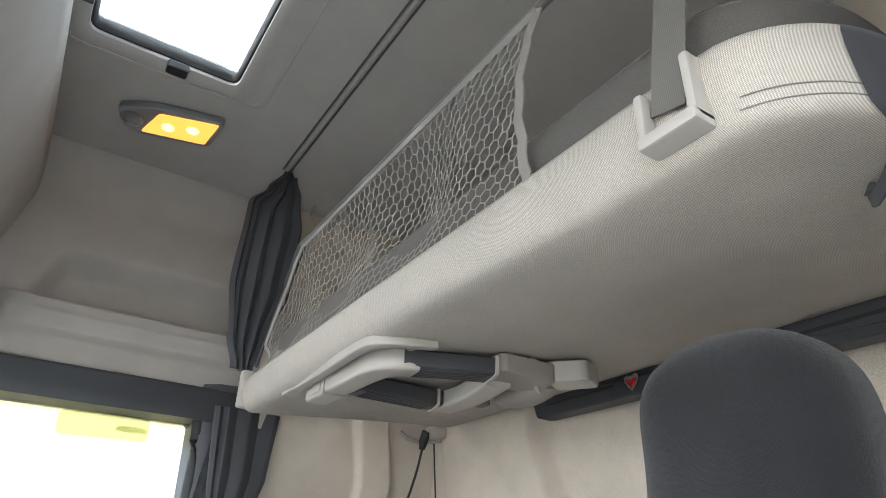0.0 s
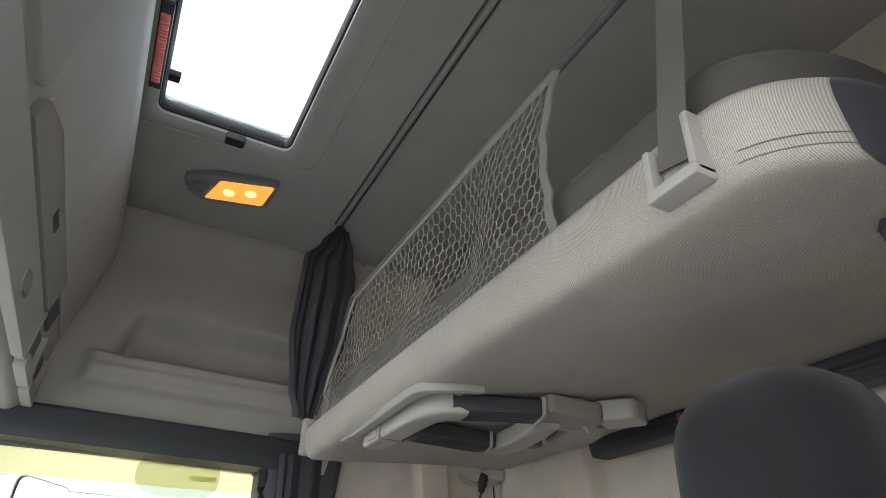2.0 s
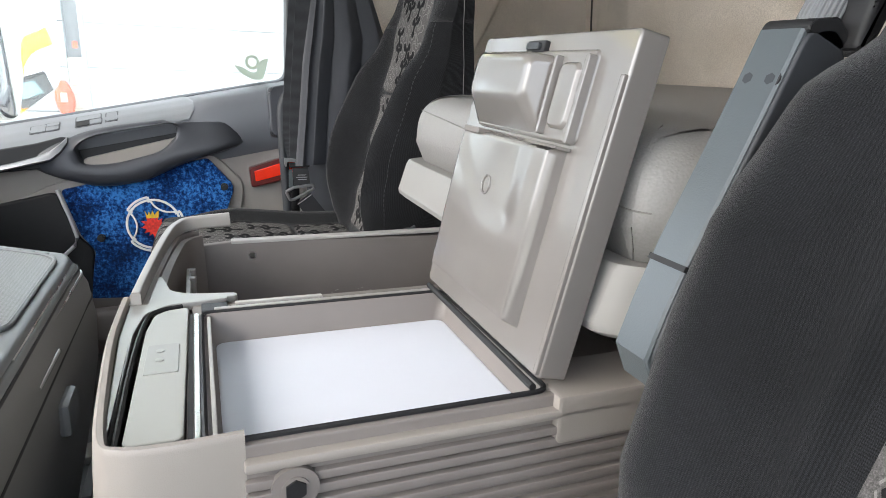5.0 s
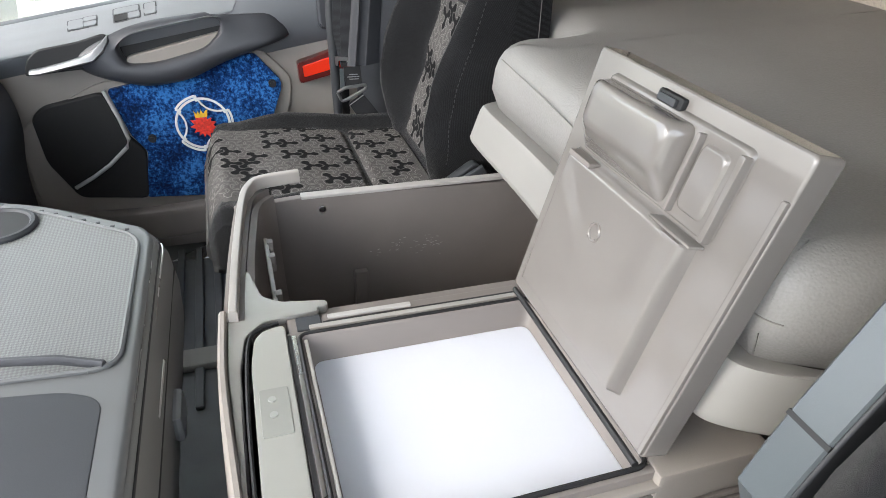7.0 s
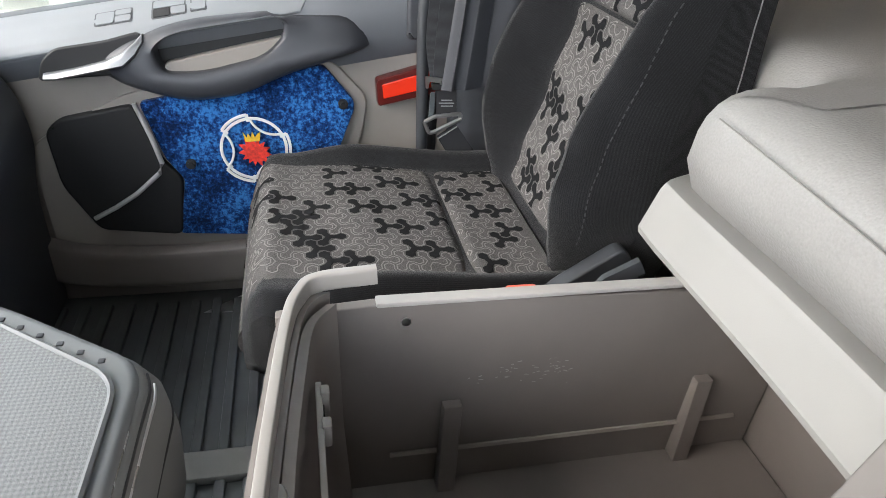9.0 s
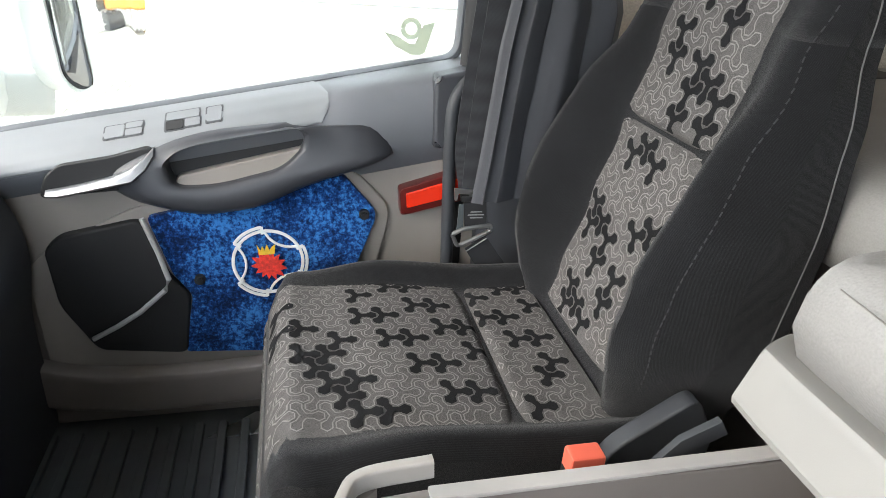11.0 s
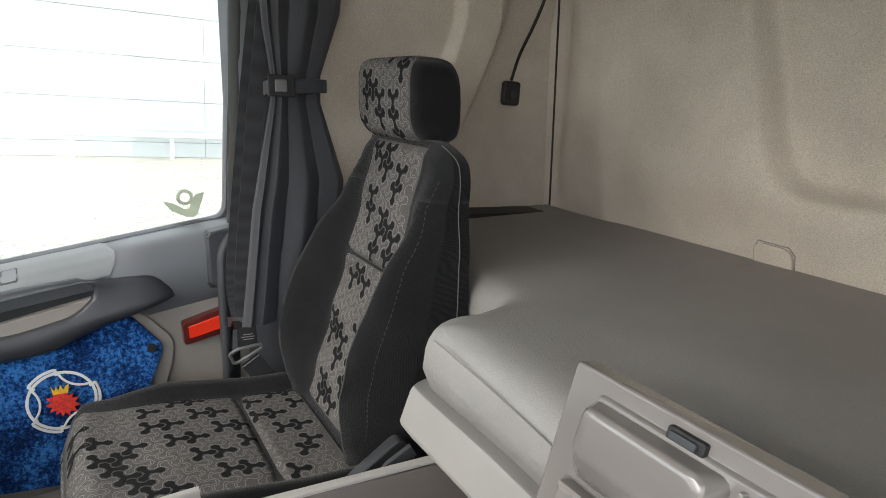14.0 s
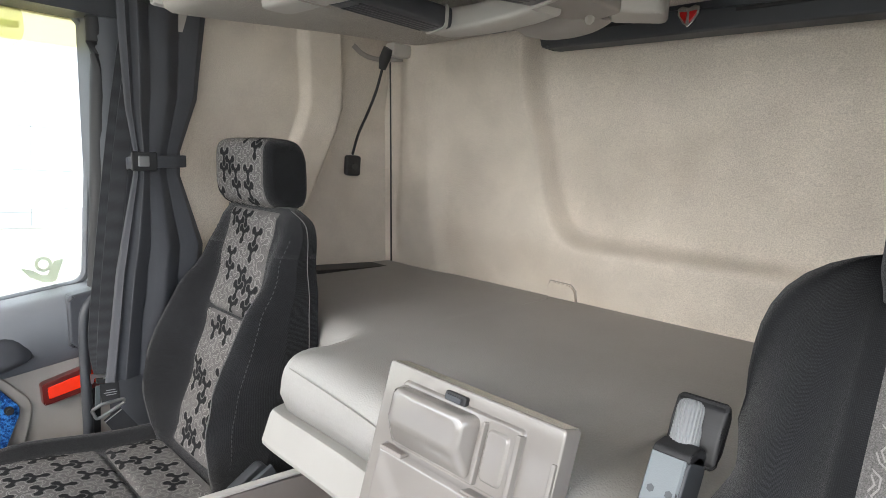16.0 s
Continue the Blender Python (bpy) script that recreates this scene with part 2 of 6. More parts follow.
def prism(points, axis, a, b, r=0.0, seg=2):
    """A flat outline, pulled from a to b along the axis. Outline pairs are (y, z), (x, z) or (x, y) for axis x, y, z."""
    bm = bmesh.new()
    at = {"x": lambda p, d: (d, p[0], p[1]), "y": lambda p, d: (p[0], d, p[1]), "z": lambda p, d: (p[0], p[1], d)}[axis]
    va = [bm.verts.new(at(p, a)) for p in points]
    vb = [bm.verts.new(at(p, b)) for p in points]
    bm.faces.new(va)
    bm.faces.new(vb)
    n = len(points)
    for i in range(n):
        bm.faces.new((va[i], va[(i + 1) % n], vb[(i + 1) % n], vb[i]))
    bmesh.ops.recalc_face_normals(bm, faces=bm.faces[:])
    if r:
        bmesh.ops.bevel(bm, geom=bm.edges[:], offset=r, segments=seg, profile=0.5, affect="EDGES")
    return bm


def rounded(points, r, n=5):
    """An outline with its corners rounded."""
    out = []
    k = len(points)
    for i in range(k):
        p, q, s = (Vector(points[(i + j) % k]) for j in (-1, 0, 1))
        d1, d2 = (p - q), (s - q)
        c = min(r, d1.length * 0.45, d2.length * 0.45)
        a, b = q + d1.normalized() * c, q + d2.normalized() * c
        for j in range(n + 1):
            u = j / n
            out.append(tuple(a * (1 - u) ** 2 + q * 2 * u * (1 - u) + b * u * u))
    return out


def spline(points, n=8):
    """A smooth curve through the points (Catmull-Rom)."""
    ps = [Vector(p) for p in points]
    ps = [ps[0] * 2 - ps[1]] + ps + [ps[-1] * 2 - ps[-2]]
    out = []
    for i in range(1, len(ps) - 2):
        a, b, c, d = ps[i - 1:i + 3]
        for j in range(n):
            u = j / n
            out.append(0.5 * ((2 * b) + (c - a) * u + (2 * a - 5 * b + 4 * c - d) * u * u + (3 * b - a - 3 * c + d) * u ** 3))
    out.append(ps[-2])
    return out


def sweep(points, w, h=None, n=10, bm=None, up=(0, 0, 1), square=False):
    """A bar along the points; w and h are its half widths (numbers or lists); round, or flat with rounded corners."""
    bm = bm or bmesh.new()
    ps = [Vector(p) for p in points]
    h = w if h is None else h
    rings = []
    for i, p in enumerate(ps):
        d = (ps[min(i + 1, len(ps) - 1)] - ps[max(i - 1, 0)]).normalized()
        s = d.cross(Vector(up))
        if s.length < 1e-4:
            s = d.cross(Vector((1, 0, 0)))
        s.normalize()
        t = s.cross(d)
        wi, hi = (w[i] if isinstance(w, list) else w), (h[i] if isinstance(h, list) else h)
        ring = []
        for k in range(n):
            a = 2 * math.pi * (k + 0.5) / n
            ca, sa = math.cos(a), math.sin(a)
            if square:
                ca, sa = math.copysign(abs(ca) ** 0.35, ca), math.copysign(abs(sa) ** 0.35, sa)
            ring.append(bm.verts.new(p + s * (wi * ca) + t * (hi * sa)))
        rings.append(ring)
    for a, b in zip(rings, rings[1:]):
        for k in range(n):
            bm.faces.new((a[k], a[(k + 1) % n], b[(k + 1) % n], b[k]))
    bm.faces.new(rings[0])
    bm.faces.new(rings[-1][::-1])
    return bm


def loft(rings, bm=None, caps=True):
    bm = bm or bmesh.new()
    vs = [[bm.verts.new(p) for p in ring] for ring in rings]
    n = len(vs[0])
    for a, b in zip(vs, vs[1:]):
        for k in range(n):
            bm.faces.new((a[k], a[(k + 1) % n], b[(k + 1) % n], b[k]))
    if caps:
        bm.faces.new(vs[0])
        bm.faces.new(vs[-1][::-1])
    return bm


def sheet(f, u0, u1, v0, v1, nu, nv, thick=None, bm=None):
    """A surface f(u, v), with (u, v) as its texture coordinates; thick: a shift that gives it a back and sides."""
    bm = bm or bmesh.new()
    uvl = bm.loops.layers.uv.verify()
    us = [u0 + (u1 - u0) * i / nu for i in range(nu + 1)]
    vs = [v0 + (v1 - v0) * j / nv for j in range(nv + 1)]
    top = [[bm.verts.new(f(u, v)) for v in vs] for u in us]

    def quad(g, i, j):
        fc = bm.faces.new((g[i][j], g[i + 1][j], g[i + 1][j + 1], g[i][j + 1]))
        for lp, (a, b) in zip(fc.loops, ((i, j), (i + 1, j), (i + 1, j + 1), (i, j + 1))):
            lp[uvl].uv = (us[a], vs[b])
    for i in range(nu):
        for j in range(nv):
            quad(top, i, j)
    if thick:
        sh = Vector(thick)
        low = [[bm.verts.new(Vector(f(u, v)) + sh) for v in vs] for u in us]
        for i in range(nu):
            for j in range(nv):
                quad(low, i, j)
        for i in range(nu):
            bm.faces.new((top[i][0], top[i + 1][0], low[i + 1][0], low[i][0]))
            bm.faces.new((top[i][nv], top[i + 1][nv], low[i + 1][nv], low[i][nv]))
        for j in range(nv):
            bm.faces.new((top[0][j], top[0][j + 1], low[0][j + 1], low[0][j]))
            bm.faces.new((top[nu][j], top[nu][j + 1], low[nu][j + 1], low[nu][j]))
    return bm


def disc(bm, c, axis, r, depth, n=20, r2=None):
    """A short cylinder or cone on c along the axis."""
    q = Vector(axis).to_track_quat("Z", "Y").to_matrix().to_4x4()
    bmesh.ops.create_cone(bm, cap_ends=True, segments=n, radius1=r, radius2=r if r2 is None else r2, depth=depth, matrix=Matrix.Translation(c) @ q)
    return bm


def step(a, b, x):
    x = min(1.0, max(0.0, (x - a) / (b - a)))
    return x * x * (3 - 2 * x)


def lerp(rows, x):
    """Piecewise linear through rows of (x, value)."""
    if x <= rows[0][0]:
        return rows[0][1]
    for (a, fa), (b, fb) in zip(rows, rows[1:]):
        if x <= b:
            return fa + (fb - fa) * (x - a) / (b - a)
    return rows[-1][1]


def ease(rows, x):
    if x <= rows[0][0]:
        return rows[0][1]
    for (a, fa), (b, fb) in zip(rows, rows[1:]):
        if x <= b:
            return fa + (fb - fa) * step(a, b, x)
    return rows[-1][1]


# ---- the setting: shell of the cab ----
GROUND = -1.15
# the door side of the cab leans and drops slightly towards the front
SIDEPOSE = pose(-0.017, -0.040, 0.048, -1.92, 2.62, 0.27)
ROOF = (0.065, 0.037, -0.035)


def structure(name, bm, material, label, angle=40, at=(0, 0, 0), turn=None):
    ob = finish(name, bm, material, angle)
    ob.matrix_basis = turn or Matrix.Translation(at)
    return tagged(ob, label, name.split("_")[0], kind="structure")


floor = structure("floor", boxes((-1.2, 1.12, -0.1, 2.35, -0.12, -0.03)), RUBMAT, "black ribbed rubber floor of the cab")


def rear_y(x, z):
    """Front face of the rear lining: leaning a little, with a wide shallow niche and a raised corner panel."""
    y = 0.002 + 0.055 * step(0.70, 0.92, z) + 0.055 * step(0.9, 1.42, z)
    dx = 0.425 - 0.065 * step(1.40, 1.05, z) - 0.03 * step(1.1, 0.9, z) - x
    dz = z - 0.882
    r = 0.12
    qx, qz = r - dx, r - dz
    d = (r - math.hypot(max(qx, 0), max(qz, 0)) + min(max(-dx, -dz) * 0 + min(0, 0), 0)) if qx > 0 and qz > 0 else min(dx, dz)
    y -= 0.062 * step(0.0, 0.044, d)
    y += 0.030 * step(0.70, 0.78, x) * step(0.3, 0.5, z) - 0.055 * step(0.84, 0.98, x) * step(0.85, 1.35, z)
    k = step(0.90, 0.995, x)
    return y * (1 - k) + (0.030 + 0.075 * (z - 0.72)) * k


def rear_face(x, z):
    return (x, rear_y(x, z), z)


wall_rear = structure("wall_rear", sheet(rear_face, -1.18, 1.045, 0.0, 2.30, 240, 220, thick=(0, -0.09, 0)), WALL,
                      "beige felt rear wall lining with a shallow moulded niche", 60)

PIL = [(1.60, 0.38), (1.43, 0.362), (1.25, 0.322), (1.17, 0.335), (1.05, 0.380), (0.93, 0.43), (0.80, 0.50), (0.6, 0.58)]


def side_x(y, z):
    """Inner face of the right sleeper wall, with a raised, bent channel cover."""
    x = 1.065 - 0.060 * step(1.10, 1.50, z)
    c = lerp(PIL[::-1], z)
    w = 0.062
    k = step(w + 0.012, w - 0.006, abs(y - c))
    x -= 0.036 * k
    return x


def side_face(y, z):
    return (side_x(y, z), y, z)


wall_right = structure("wall_right", sheet(side_face, -0.02, 0.78, 0.0, 2.30, 130, 160, thick=(0.08, 0, 0)), WALL,
                       "beige sleeper side wall lining with a raised bent channel cover", 60)
wall_left = structure("wall_left", boxes((-1.26, -1.17, -0.1, 0.74, 0.0, 2.30), (-1.26, -1.17, 0.74, 2.3, 1.50, 2.30)), WALL,
                      "beige sleeper side wall and door header")


structure("pillar_2", prism(rounded([(-1.15, 0.72), (-1.26, 0.72), (-1.26, 0.96), (-1.17, 0.95), (-1.13, 0.90)], 0.02), "z", -0.03, 1.68), DARK, "dark pillar trim behind the driver door")
structure("wall_outer", boxes((1.20, 1.23, -0.12, 0.78, -0.45, 2.32)), mat("cab_paint", (0.75, 0.76, 0.76), 0.25, vary=0.02, coat=0.4), "white painted outer cab side")
structure("wall_return", boxes((0.985, 1.25, 0.765, 0.795, 1.38, 2.32)), SIDE, "grey-beige return between the side walls")


def upper_face(y, z):
    """Inner face of the upper right wall: a recessed storage hollow over a rounded ledge."""
    x = 1.06 + 0.02 * step(1.8, 2.25, z) - 0.10 * step(2.12, 2.30, z) ** 2
    k = step(1.545, 1.485, y + 0.34 * (z - 1.74)) * step(1.745, 1.775, z) * step(1.96, 1.87, z)
    x += 0.085 * k
    led = step(1.60, 1.56, y) * step(1.640, 1.655, z) * step(1.768, 1.752, z)
    x -= 0.045 * led
    rib = step(1.58, 1.55, y) * step(1.690, 1.700, z) * step(1.720, 1.706, z)
    x -= 0.008 * rib
    return (x, y, z)


wall_upper = structure("wall_upper", sheet(upper_face, 0.76, 2.2, 1.555, 2.30, 90, 100, thick=(0.10, 0, 0)), SIDE,
                       "grey-beige upper side wall with a storage hollow and ledge", 60, at=(0.055, 0.026, -0.05))

# door header and window surround, dark
band = structure("trim_header", prism([(1.04, 1.45), (1.19, 1.45), (1.19, 1.56), (1.05, 1.56), (1.035, 1.545), (1.03, 1.49)], "y", 0.70, 2.2), DARK,
                 "dark plastic header band above the side window", at=(0.035, 0.0, -0.052))

# ceiling with the roof hatch's opening
HX0, HX1, HY0, HY1 = -0.34, 0.385, 1.15, 1.56
CZ = 2.285
bmc = bmesh.new()
for row in ((-1.15, HX0 - 0.04, -0.1, 2.3), (HX1 + 0.04, 1.15, -0.1, 2.3), (HX0 - 0.04, HX1 + 0.04, -0.1, HY0 - 0.04), (HX0 - 0.04, HX1 + 0.04, HY1 + 0.04, 2.3)):
    box(bmc, row[0], row[1], row[2], row[3], CZ, CZ + 0.07)
# a raised bead that runs round the hatch panel
bead = [(-0.60, 1.055), (0.42, 1.055), (0.445, 1.08), (0.445, 1.62), (-0.60, 1.62)]
sweep([(p[0], p[1], CZ) for p in rounded(bead, 0.05)] , 0.006, 0.004, bm=bmc, n=6)
ceiling = structure("ceiling", bmc, HEAD, "grey felt headliner with a roof hatch opening", at=ROOF)
cove = structure("trim_cove", sheet(lambda u, v: (0.96 + 0.12 * math.sin(u), v, CZ + 0.004 - 0.12 * (1 - math.cos(u))), 0.0, 1.5, 0.76, 2.2, 8, 4, thick=(0.03, 0, 0.03)), HEAD,
                 "curved felt cove between headliner and wall", at=ROOF)

# shell in front and outside
structure("wall_front", boxes((-1.12, 1.12, 2.25, 2.35, 0.0, 0.72), (-1.12, 1.12, 2.2, 2.35, 1.62, 2.35)), DARK, "dark bulkhead below the windscreen")

# ---- passenger door ----
door = tagged(thing("door_1", "closed passenger door with grey trim, armrest and large window", "door", kind="structure", turn=SIDEPOSE))


def belt(y):
    """Height of the window's lower edge along the door."""
    return 0.757 - 0.152 * (y - 0.95)


# upper trim: sill shelf sloping in from the glass, a broad face below it that swells behind the switches
SEC_A = [(1.165, 0.0), (1.135, 0.003), (1.105, -0.006), (1.075, -0.022), (1.053, -0.040), (1.044, -0.053), (1.043, -0.064), (1.062, -0.086), (1.095, -0.13)]
SEC_B = [(1.165, 0.0), (1.130, 0.003), (1.085, -0.004), (1.058, -0.016), (1.046, -0.040), (1.042, -0.080), (1.044, -0.120), (1.060, -0.160), (1.090, -0.20)]


def sill(u, v):
    y = 0.93 + v
    k = step(1.27, 1.19, y)
    (xa, za), (xb, zb) = SEC_A[int(u)], SEC_B[int(u)]
    return (xa + (xb - xa) * k, y, belt(y) + za + (zb - za) * k)


SILLD = leather_bump(mat("sill_dark_plastic", (0.145, 0.152, 0.165), 0.42, vary=0.05), 900, 0.12)
part("upper_trim", sheet(sill, 0, 8, 0.0, 1.25, 8, 60, thick=(0.02, 0, -0.012)), SILLD, door, "dark grey grained sill trim", 60)


def sill_panel(u, v):
    """A paler inlay along the sill with a rounded rear end."""
    c = 3.1
    w = u if v > 0.05 else c + (u - c) * (0.25 + 0.75 * math.sqrt(max(0.0, 1 - (1 - v / 0.05) ** 2)))
    i = min(7, int(w))
    a, b = Vector(sill(i, 0.306 + v)), Vector(sill(i + 1, 0.306 + v))
    return a.lerp(b, w - i) + Vector((-0.0022, 0, 0.0016))


part("sill_panel", sheet(sill_panel, 0.9, 5.6, 0.0, 0.90, 20, 60, thick=(0.006, 0, -0.005)), DOORG, door, "paler grey inlay panel", 60)
# lower lining
low = prism([(0.99, 0.0), (0.93, 0.2), (0.93, 0.70), (1.3, 0.62), (2.2, 0.55), (2.2, 0.0)], "x", 1.075, 1.16)
part("lower_lining", low, TAUPE, door, "taupe plastic door lining")

# armrest: a sculpted dark piece with an open pull in it


def resample(points, n, start):
    """n points at even steps along a closed outline, from the corner nearest to start."""
    ps = [Vector(p) for p in rounded(points, 0.035, 6)]
    i0 = min(range(len(ps)), key=lambda i: (ps[i] - Vector(start)).length)
    ps = ps[i0:] + ps[:i0 + 1]
    ds = [0.0]
    for a, b in zip(ps, ps[1:]):
        ds.append(ds[-1] + (b - a).length)
    out = []
    for k in range(n):
        d = ds[-1] * k / n
        i = max(j for j in range(len(ds) - 1) if ds[j] <= d)
        out.append(ps[i].lerp(ps[i + 1], (d - ds[i]) / max(1e-9, ds[i + 1] - ds[i])))
    return out


PULL = [(1.525, 0.590), (1.502, 0.612), (1.469, 0.624), (1.305, 0.650), (1.284, 0.640), (1.284, 0.615), (1.326, 0.574), (1.443, 0.547), (1.514, 0.548)]
ARMO = [(1.660, 0.565), (1.585, 0.602), (1.515, 0.630), (1.440, 0.646), (1.300, 0.660), (1.283, 0.653), (1.235, 0.649), (1.134, 0.647), (1.110, 0.590), (1.150, 0.574), (1.201, 0.560), (1.284, 0.536), (1.373, 0.496), (1.478, 0.486), (1.561, 0.512), (1.610, 0.530)]
pin, pout = resample(PULL, 72, (1.53, 0.57)), resample(ARMO, 72, (1.66, 0.555))
arm_rings = []
for xk, w in ((1.069, 0.0), (1.030, 0.0), (1.022, 0.06), (1.019, 0.2), (1.016, 0.45), (1.020, 0.75), (1.032, 0.93), (1.052, 1.0), (1.09, 0.97)):
    ring = []
    for a, b in zip(pin, pout):
        p = a.lerp(b, w)
        up = step(0.56, 0.63, p.y)
        ring.append((xk + 0.020 * up * step(0.0, 0.3, w) - 0.006 * step(1.26, 1.16, p.x) + 0.02 * step(1.56, 1.64, p.x), p.x, p.y))
    arm_rings.append(ring)
part("armrest", loft(arm_rings), DOORD, door, "dark sculpted armrest with a pull", 55)
part("recess_back", prism(rounded(PULL, 0.02), "x", 1.062, 1.068, 0.001), BLACK, door, "dark back of the pull")
part("recess_panel", prism(rounded([(1.512, 0.535), (1.512, 0.563), (1.282, 0.610), (1.277, 0.575), (1.37, 0.540)], 0.01), "x", 1.040, 1.064, 0.003), TAUPE, door, "taupe panel inside the pull", 50)
part("rear_shoulder", prism(rounded([(1.045, 0.735), (0.935, 0.755), (0.935, 0.60), (1.045, 0.60)], 0.015), "x", 1.030, 1.12, 0.008), DOORD, door, "", 50)

# inner release handle
cup = prism(rounded([(1.735, 0.535), (1.722, 0.572), (1.695, 0.594), (1.610, 0.606), (1.545, 0.622), (1.530, 0.600), (1.58, 0.545)], 0.012), "x", 1.036, 1.09, 0.004)
part("handle_cup", cup, BLACK, door, "black handle recess", 50)
lever = []
for y, zl, zh, x in ((1.722, 0.531, 0.549, 1.026), (1.70, 0.533, 0.553, 1.018), (1.66, 0.541, 0.561, 1.012), (1.61, 0.551, 0.574, 1.008), (1.578, 0.557, 0.590, 1.008), (1.555, 0.575, 0.606, 1.014), (1.540, 0.596, 0.618, 1.026)):
    zl, zh = zl + 0.007, zl + 0.007 + (zh - zl) * 0.72
    lever.append([(x + 0.004, y, zl), (x, y, zl + 0.004), (x + 0.003, y, (zl + zh) / 2), (x + 0.006, y, zh - 0.003), (x + 0.012, y, zh), (x + 0.026, y, zh - 0.002), (x + 0.022, y, zl + 0.001)])
part("release_handle", loft(lever), mat("satin_handle", (0.22, 0.225, 0.235), 0.34, 0.35, vary=0.04), door, "satin grey release handle", 50)
# switch panel
def on_sill(y, d, h):
    """A point on the sill's sloping shelf, d down from the glass (0 to 1), h off the surface."""
    p = [(1.135, 0.003), (1.105, -0.006), (1.075, -0.022), (1.053, -0.040)]
    q = d * 3
    i = min(2, int(q))
    a, b = p[i], p[i + 1]
    return (a[0] + (b[0] - a[0]) * (q - i) - h * 0.5 - 0.002, y, belt(y) + 0.0015 + a[1] + (b[1] - a[1]) * (q - i) + h * 0.85)


def sill_plate(y0, y1, d0, d1, h, r=0.006):
    o = rounded([(y0, d0 * 0.09), (y1, d0 * 0.09), (y1, d1 * 0.09), (y0, d1 * 0.09)], r, 4)
    return loft([[on_sill(y, d / 0.09, k) for y, d in o] for k in (-0.003, h * 0.8, h)])


for y0, y1, d0, d1, m in ((1.622, 1.590, 0.50, 0.80, DOORG), (1.588, 1.560, 0.48, 0.62, DOORG), (1.588, 1.560, 0.64, 0.80, DOORG), (1.520, 1.490, 0.62, 0.84, BLACK), (1.488, 1.462, 0.62, 0.82, DOORG), (1.520, 1.464, 0.40, 0.60, DOORG), (1.450, 1.425, 0.42, 0.80, DOORG)):
    part("switch_bezel", sill_plate(y0 + 0.003, y1 - 0.003, d0 - 0.03, d1 + 0.03, 0.0012, 0.004), mat("bezel_grey", (0.07, 0.073, 0.078), 0.5), door)
    part("switch", sill_plate(y0, y1, d0, d1, 0.0026, 0.004), m, door, "small window switch")

# loudspeaker field with its bright trim
spk = prism(rounded([(1.756, 0.432), (1.728, 0.455), (1.585, 0.482), (1.552, 0.360), (1.518, 0.325), (1.538, 0.187), (1.702, 0.212), (1.752, 0.317)], 0.02), "x", 1.050, 1.08, 0.006)
part("speaker_grille", spk, mat("speaker_mesh", (0.012, 0.012, 0.013), 0.7, vary=0.2, grain=0.5, grain_scale=900), door, "black loudspeaker grille", 50)
tr = sweep([(1.040, y, z) for y, z in ((1.580, 0.488), (1.562, 0.420), (1.551, 0.362), (1.560, 0.340), (1.611, 0.297), (1.655, 0.270), (1.703, 0.246))], 0.0045, 0.005, n=8)
part("speaker_trim", tr, mat("silver_trim", (0.50, 0.50, 0.50), 0.35, 0.3), door, "silver trim line")
# plush mat in the door pocket
MATO = [(1.575, 0.485), (1.214, 0.550), (1.155, 0.475), (1.155, 0.455), (1.201, 0.344), (1.215, 0.300), (1.36, 0.172), (1.544, 0.190), (1.516, 0.318), (1.545, 0.365)]
part("pocket_edge", prism(rounded([(1.60, 0.50), (1.20, 0.565), (1.125, 0.478), (1.13, 0.43), (1.20, 0.20), (1.33, 0.135), (1.80, 0.15), (1.80, 0.40)], 0.04), "x", 1.066, 1.08, 0.004), TAUPE, door, "", 50)
part("pocket_mat", prism(rounded(MATO, 0.008, 2), "x", 1.052, 1.072, 0.003), BLUE, door, "blue plush mat")


def ring_arc(bm, cy, cz, r, w, a0, a1, x, n=14):
    sweep([(x, cy + r * math.cos(a0 + (a1 - a0) * i / n), cz + r * math.sin(a0 + (a1 - a0) * i / n)) for i in range(n + 1)], w, 0.002, n=6, bm=bm, up=(1, 0, 0))
    return bm


CY, CZE = 1.367, 0.380
em = bmesh.new()
ring_arc(em, CY, CZE, 0.066, 0.0035, 0, 2 * math.pi, 1.0495, 36)
for k in range(3):
    a = radians(60 + 120 * k)
    ring_arc(em, CY, CZE, 0.074, 0.0035, a - 0.42, a + 0.42, 1.0495, 8)
    for s in (-1, 1):
        b0 = a + s * 0.42
        sweep([(1.0495, CY + r * math.cos(b0), CZE + r * math.sin(b0)) for r in (0.060, 0.075)], 0.0035, 0.002, n=6, bm=em, up=(1, 0, 0))
    b1 = radians(120 * k)
    ring_arc(em, CY + 0.094 * math.cos(b1), CZE + 0.094 * math.sin(b1), 0.052, 0.0028, b1 + math.pi - 0.75, b1 + math.pi + 0.75, 1.0492, 10)
part("emblem_ring", em, WHITE, door, "white embroidered ring")
red = []
for i in range(26):
    a0 = 2 * math.pi * i / 26
    r0 = (0.034, 0.022)[i % 2] * (1.0 + 0.12 * math.sin(2 * a0 + 0.6))
    red.append((1.366 + 0.92 * r0 * math.cos(a0), 0.373 + r0 * math.sin(a0)))
part("emblem_shape", prism(red, "x", 1.0470, 1.053), mat("emblem_red", (0.75, 0.045, 0.03), 0.8, vary=0.3, scale=160), door, "plain red embroidered shape")
yel = [(1.390, 0.404), (1.382, 0.388), (1.378, 0.400), (1.372, 0.388), (1.367, 0.404), (1.361, 0.388), (1.354, 0.398), (1.346, 0.402), (1.350, 0.379), (1.386, 0.379)]
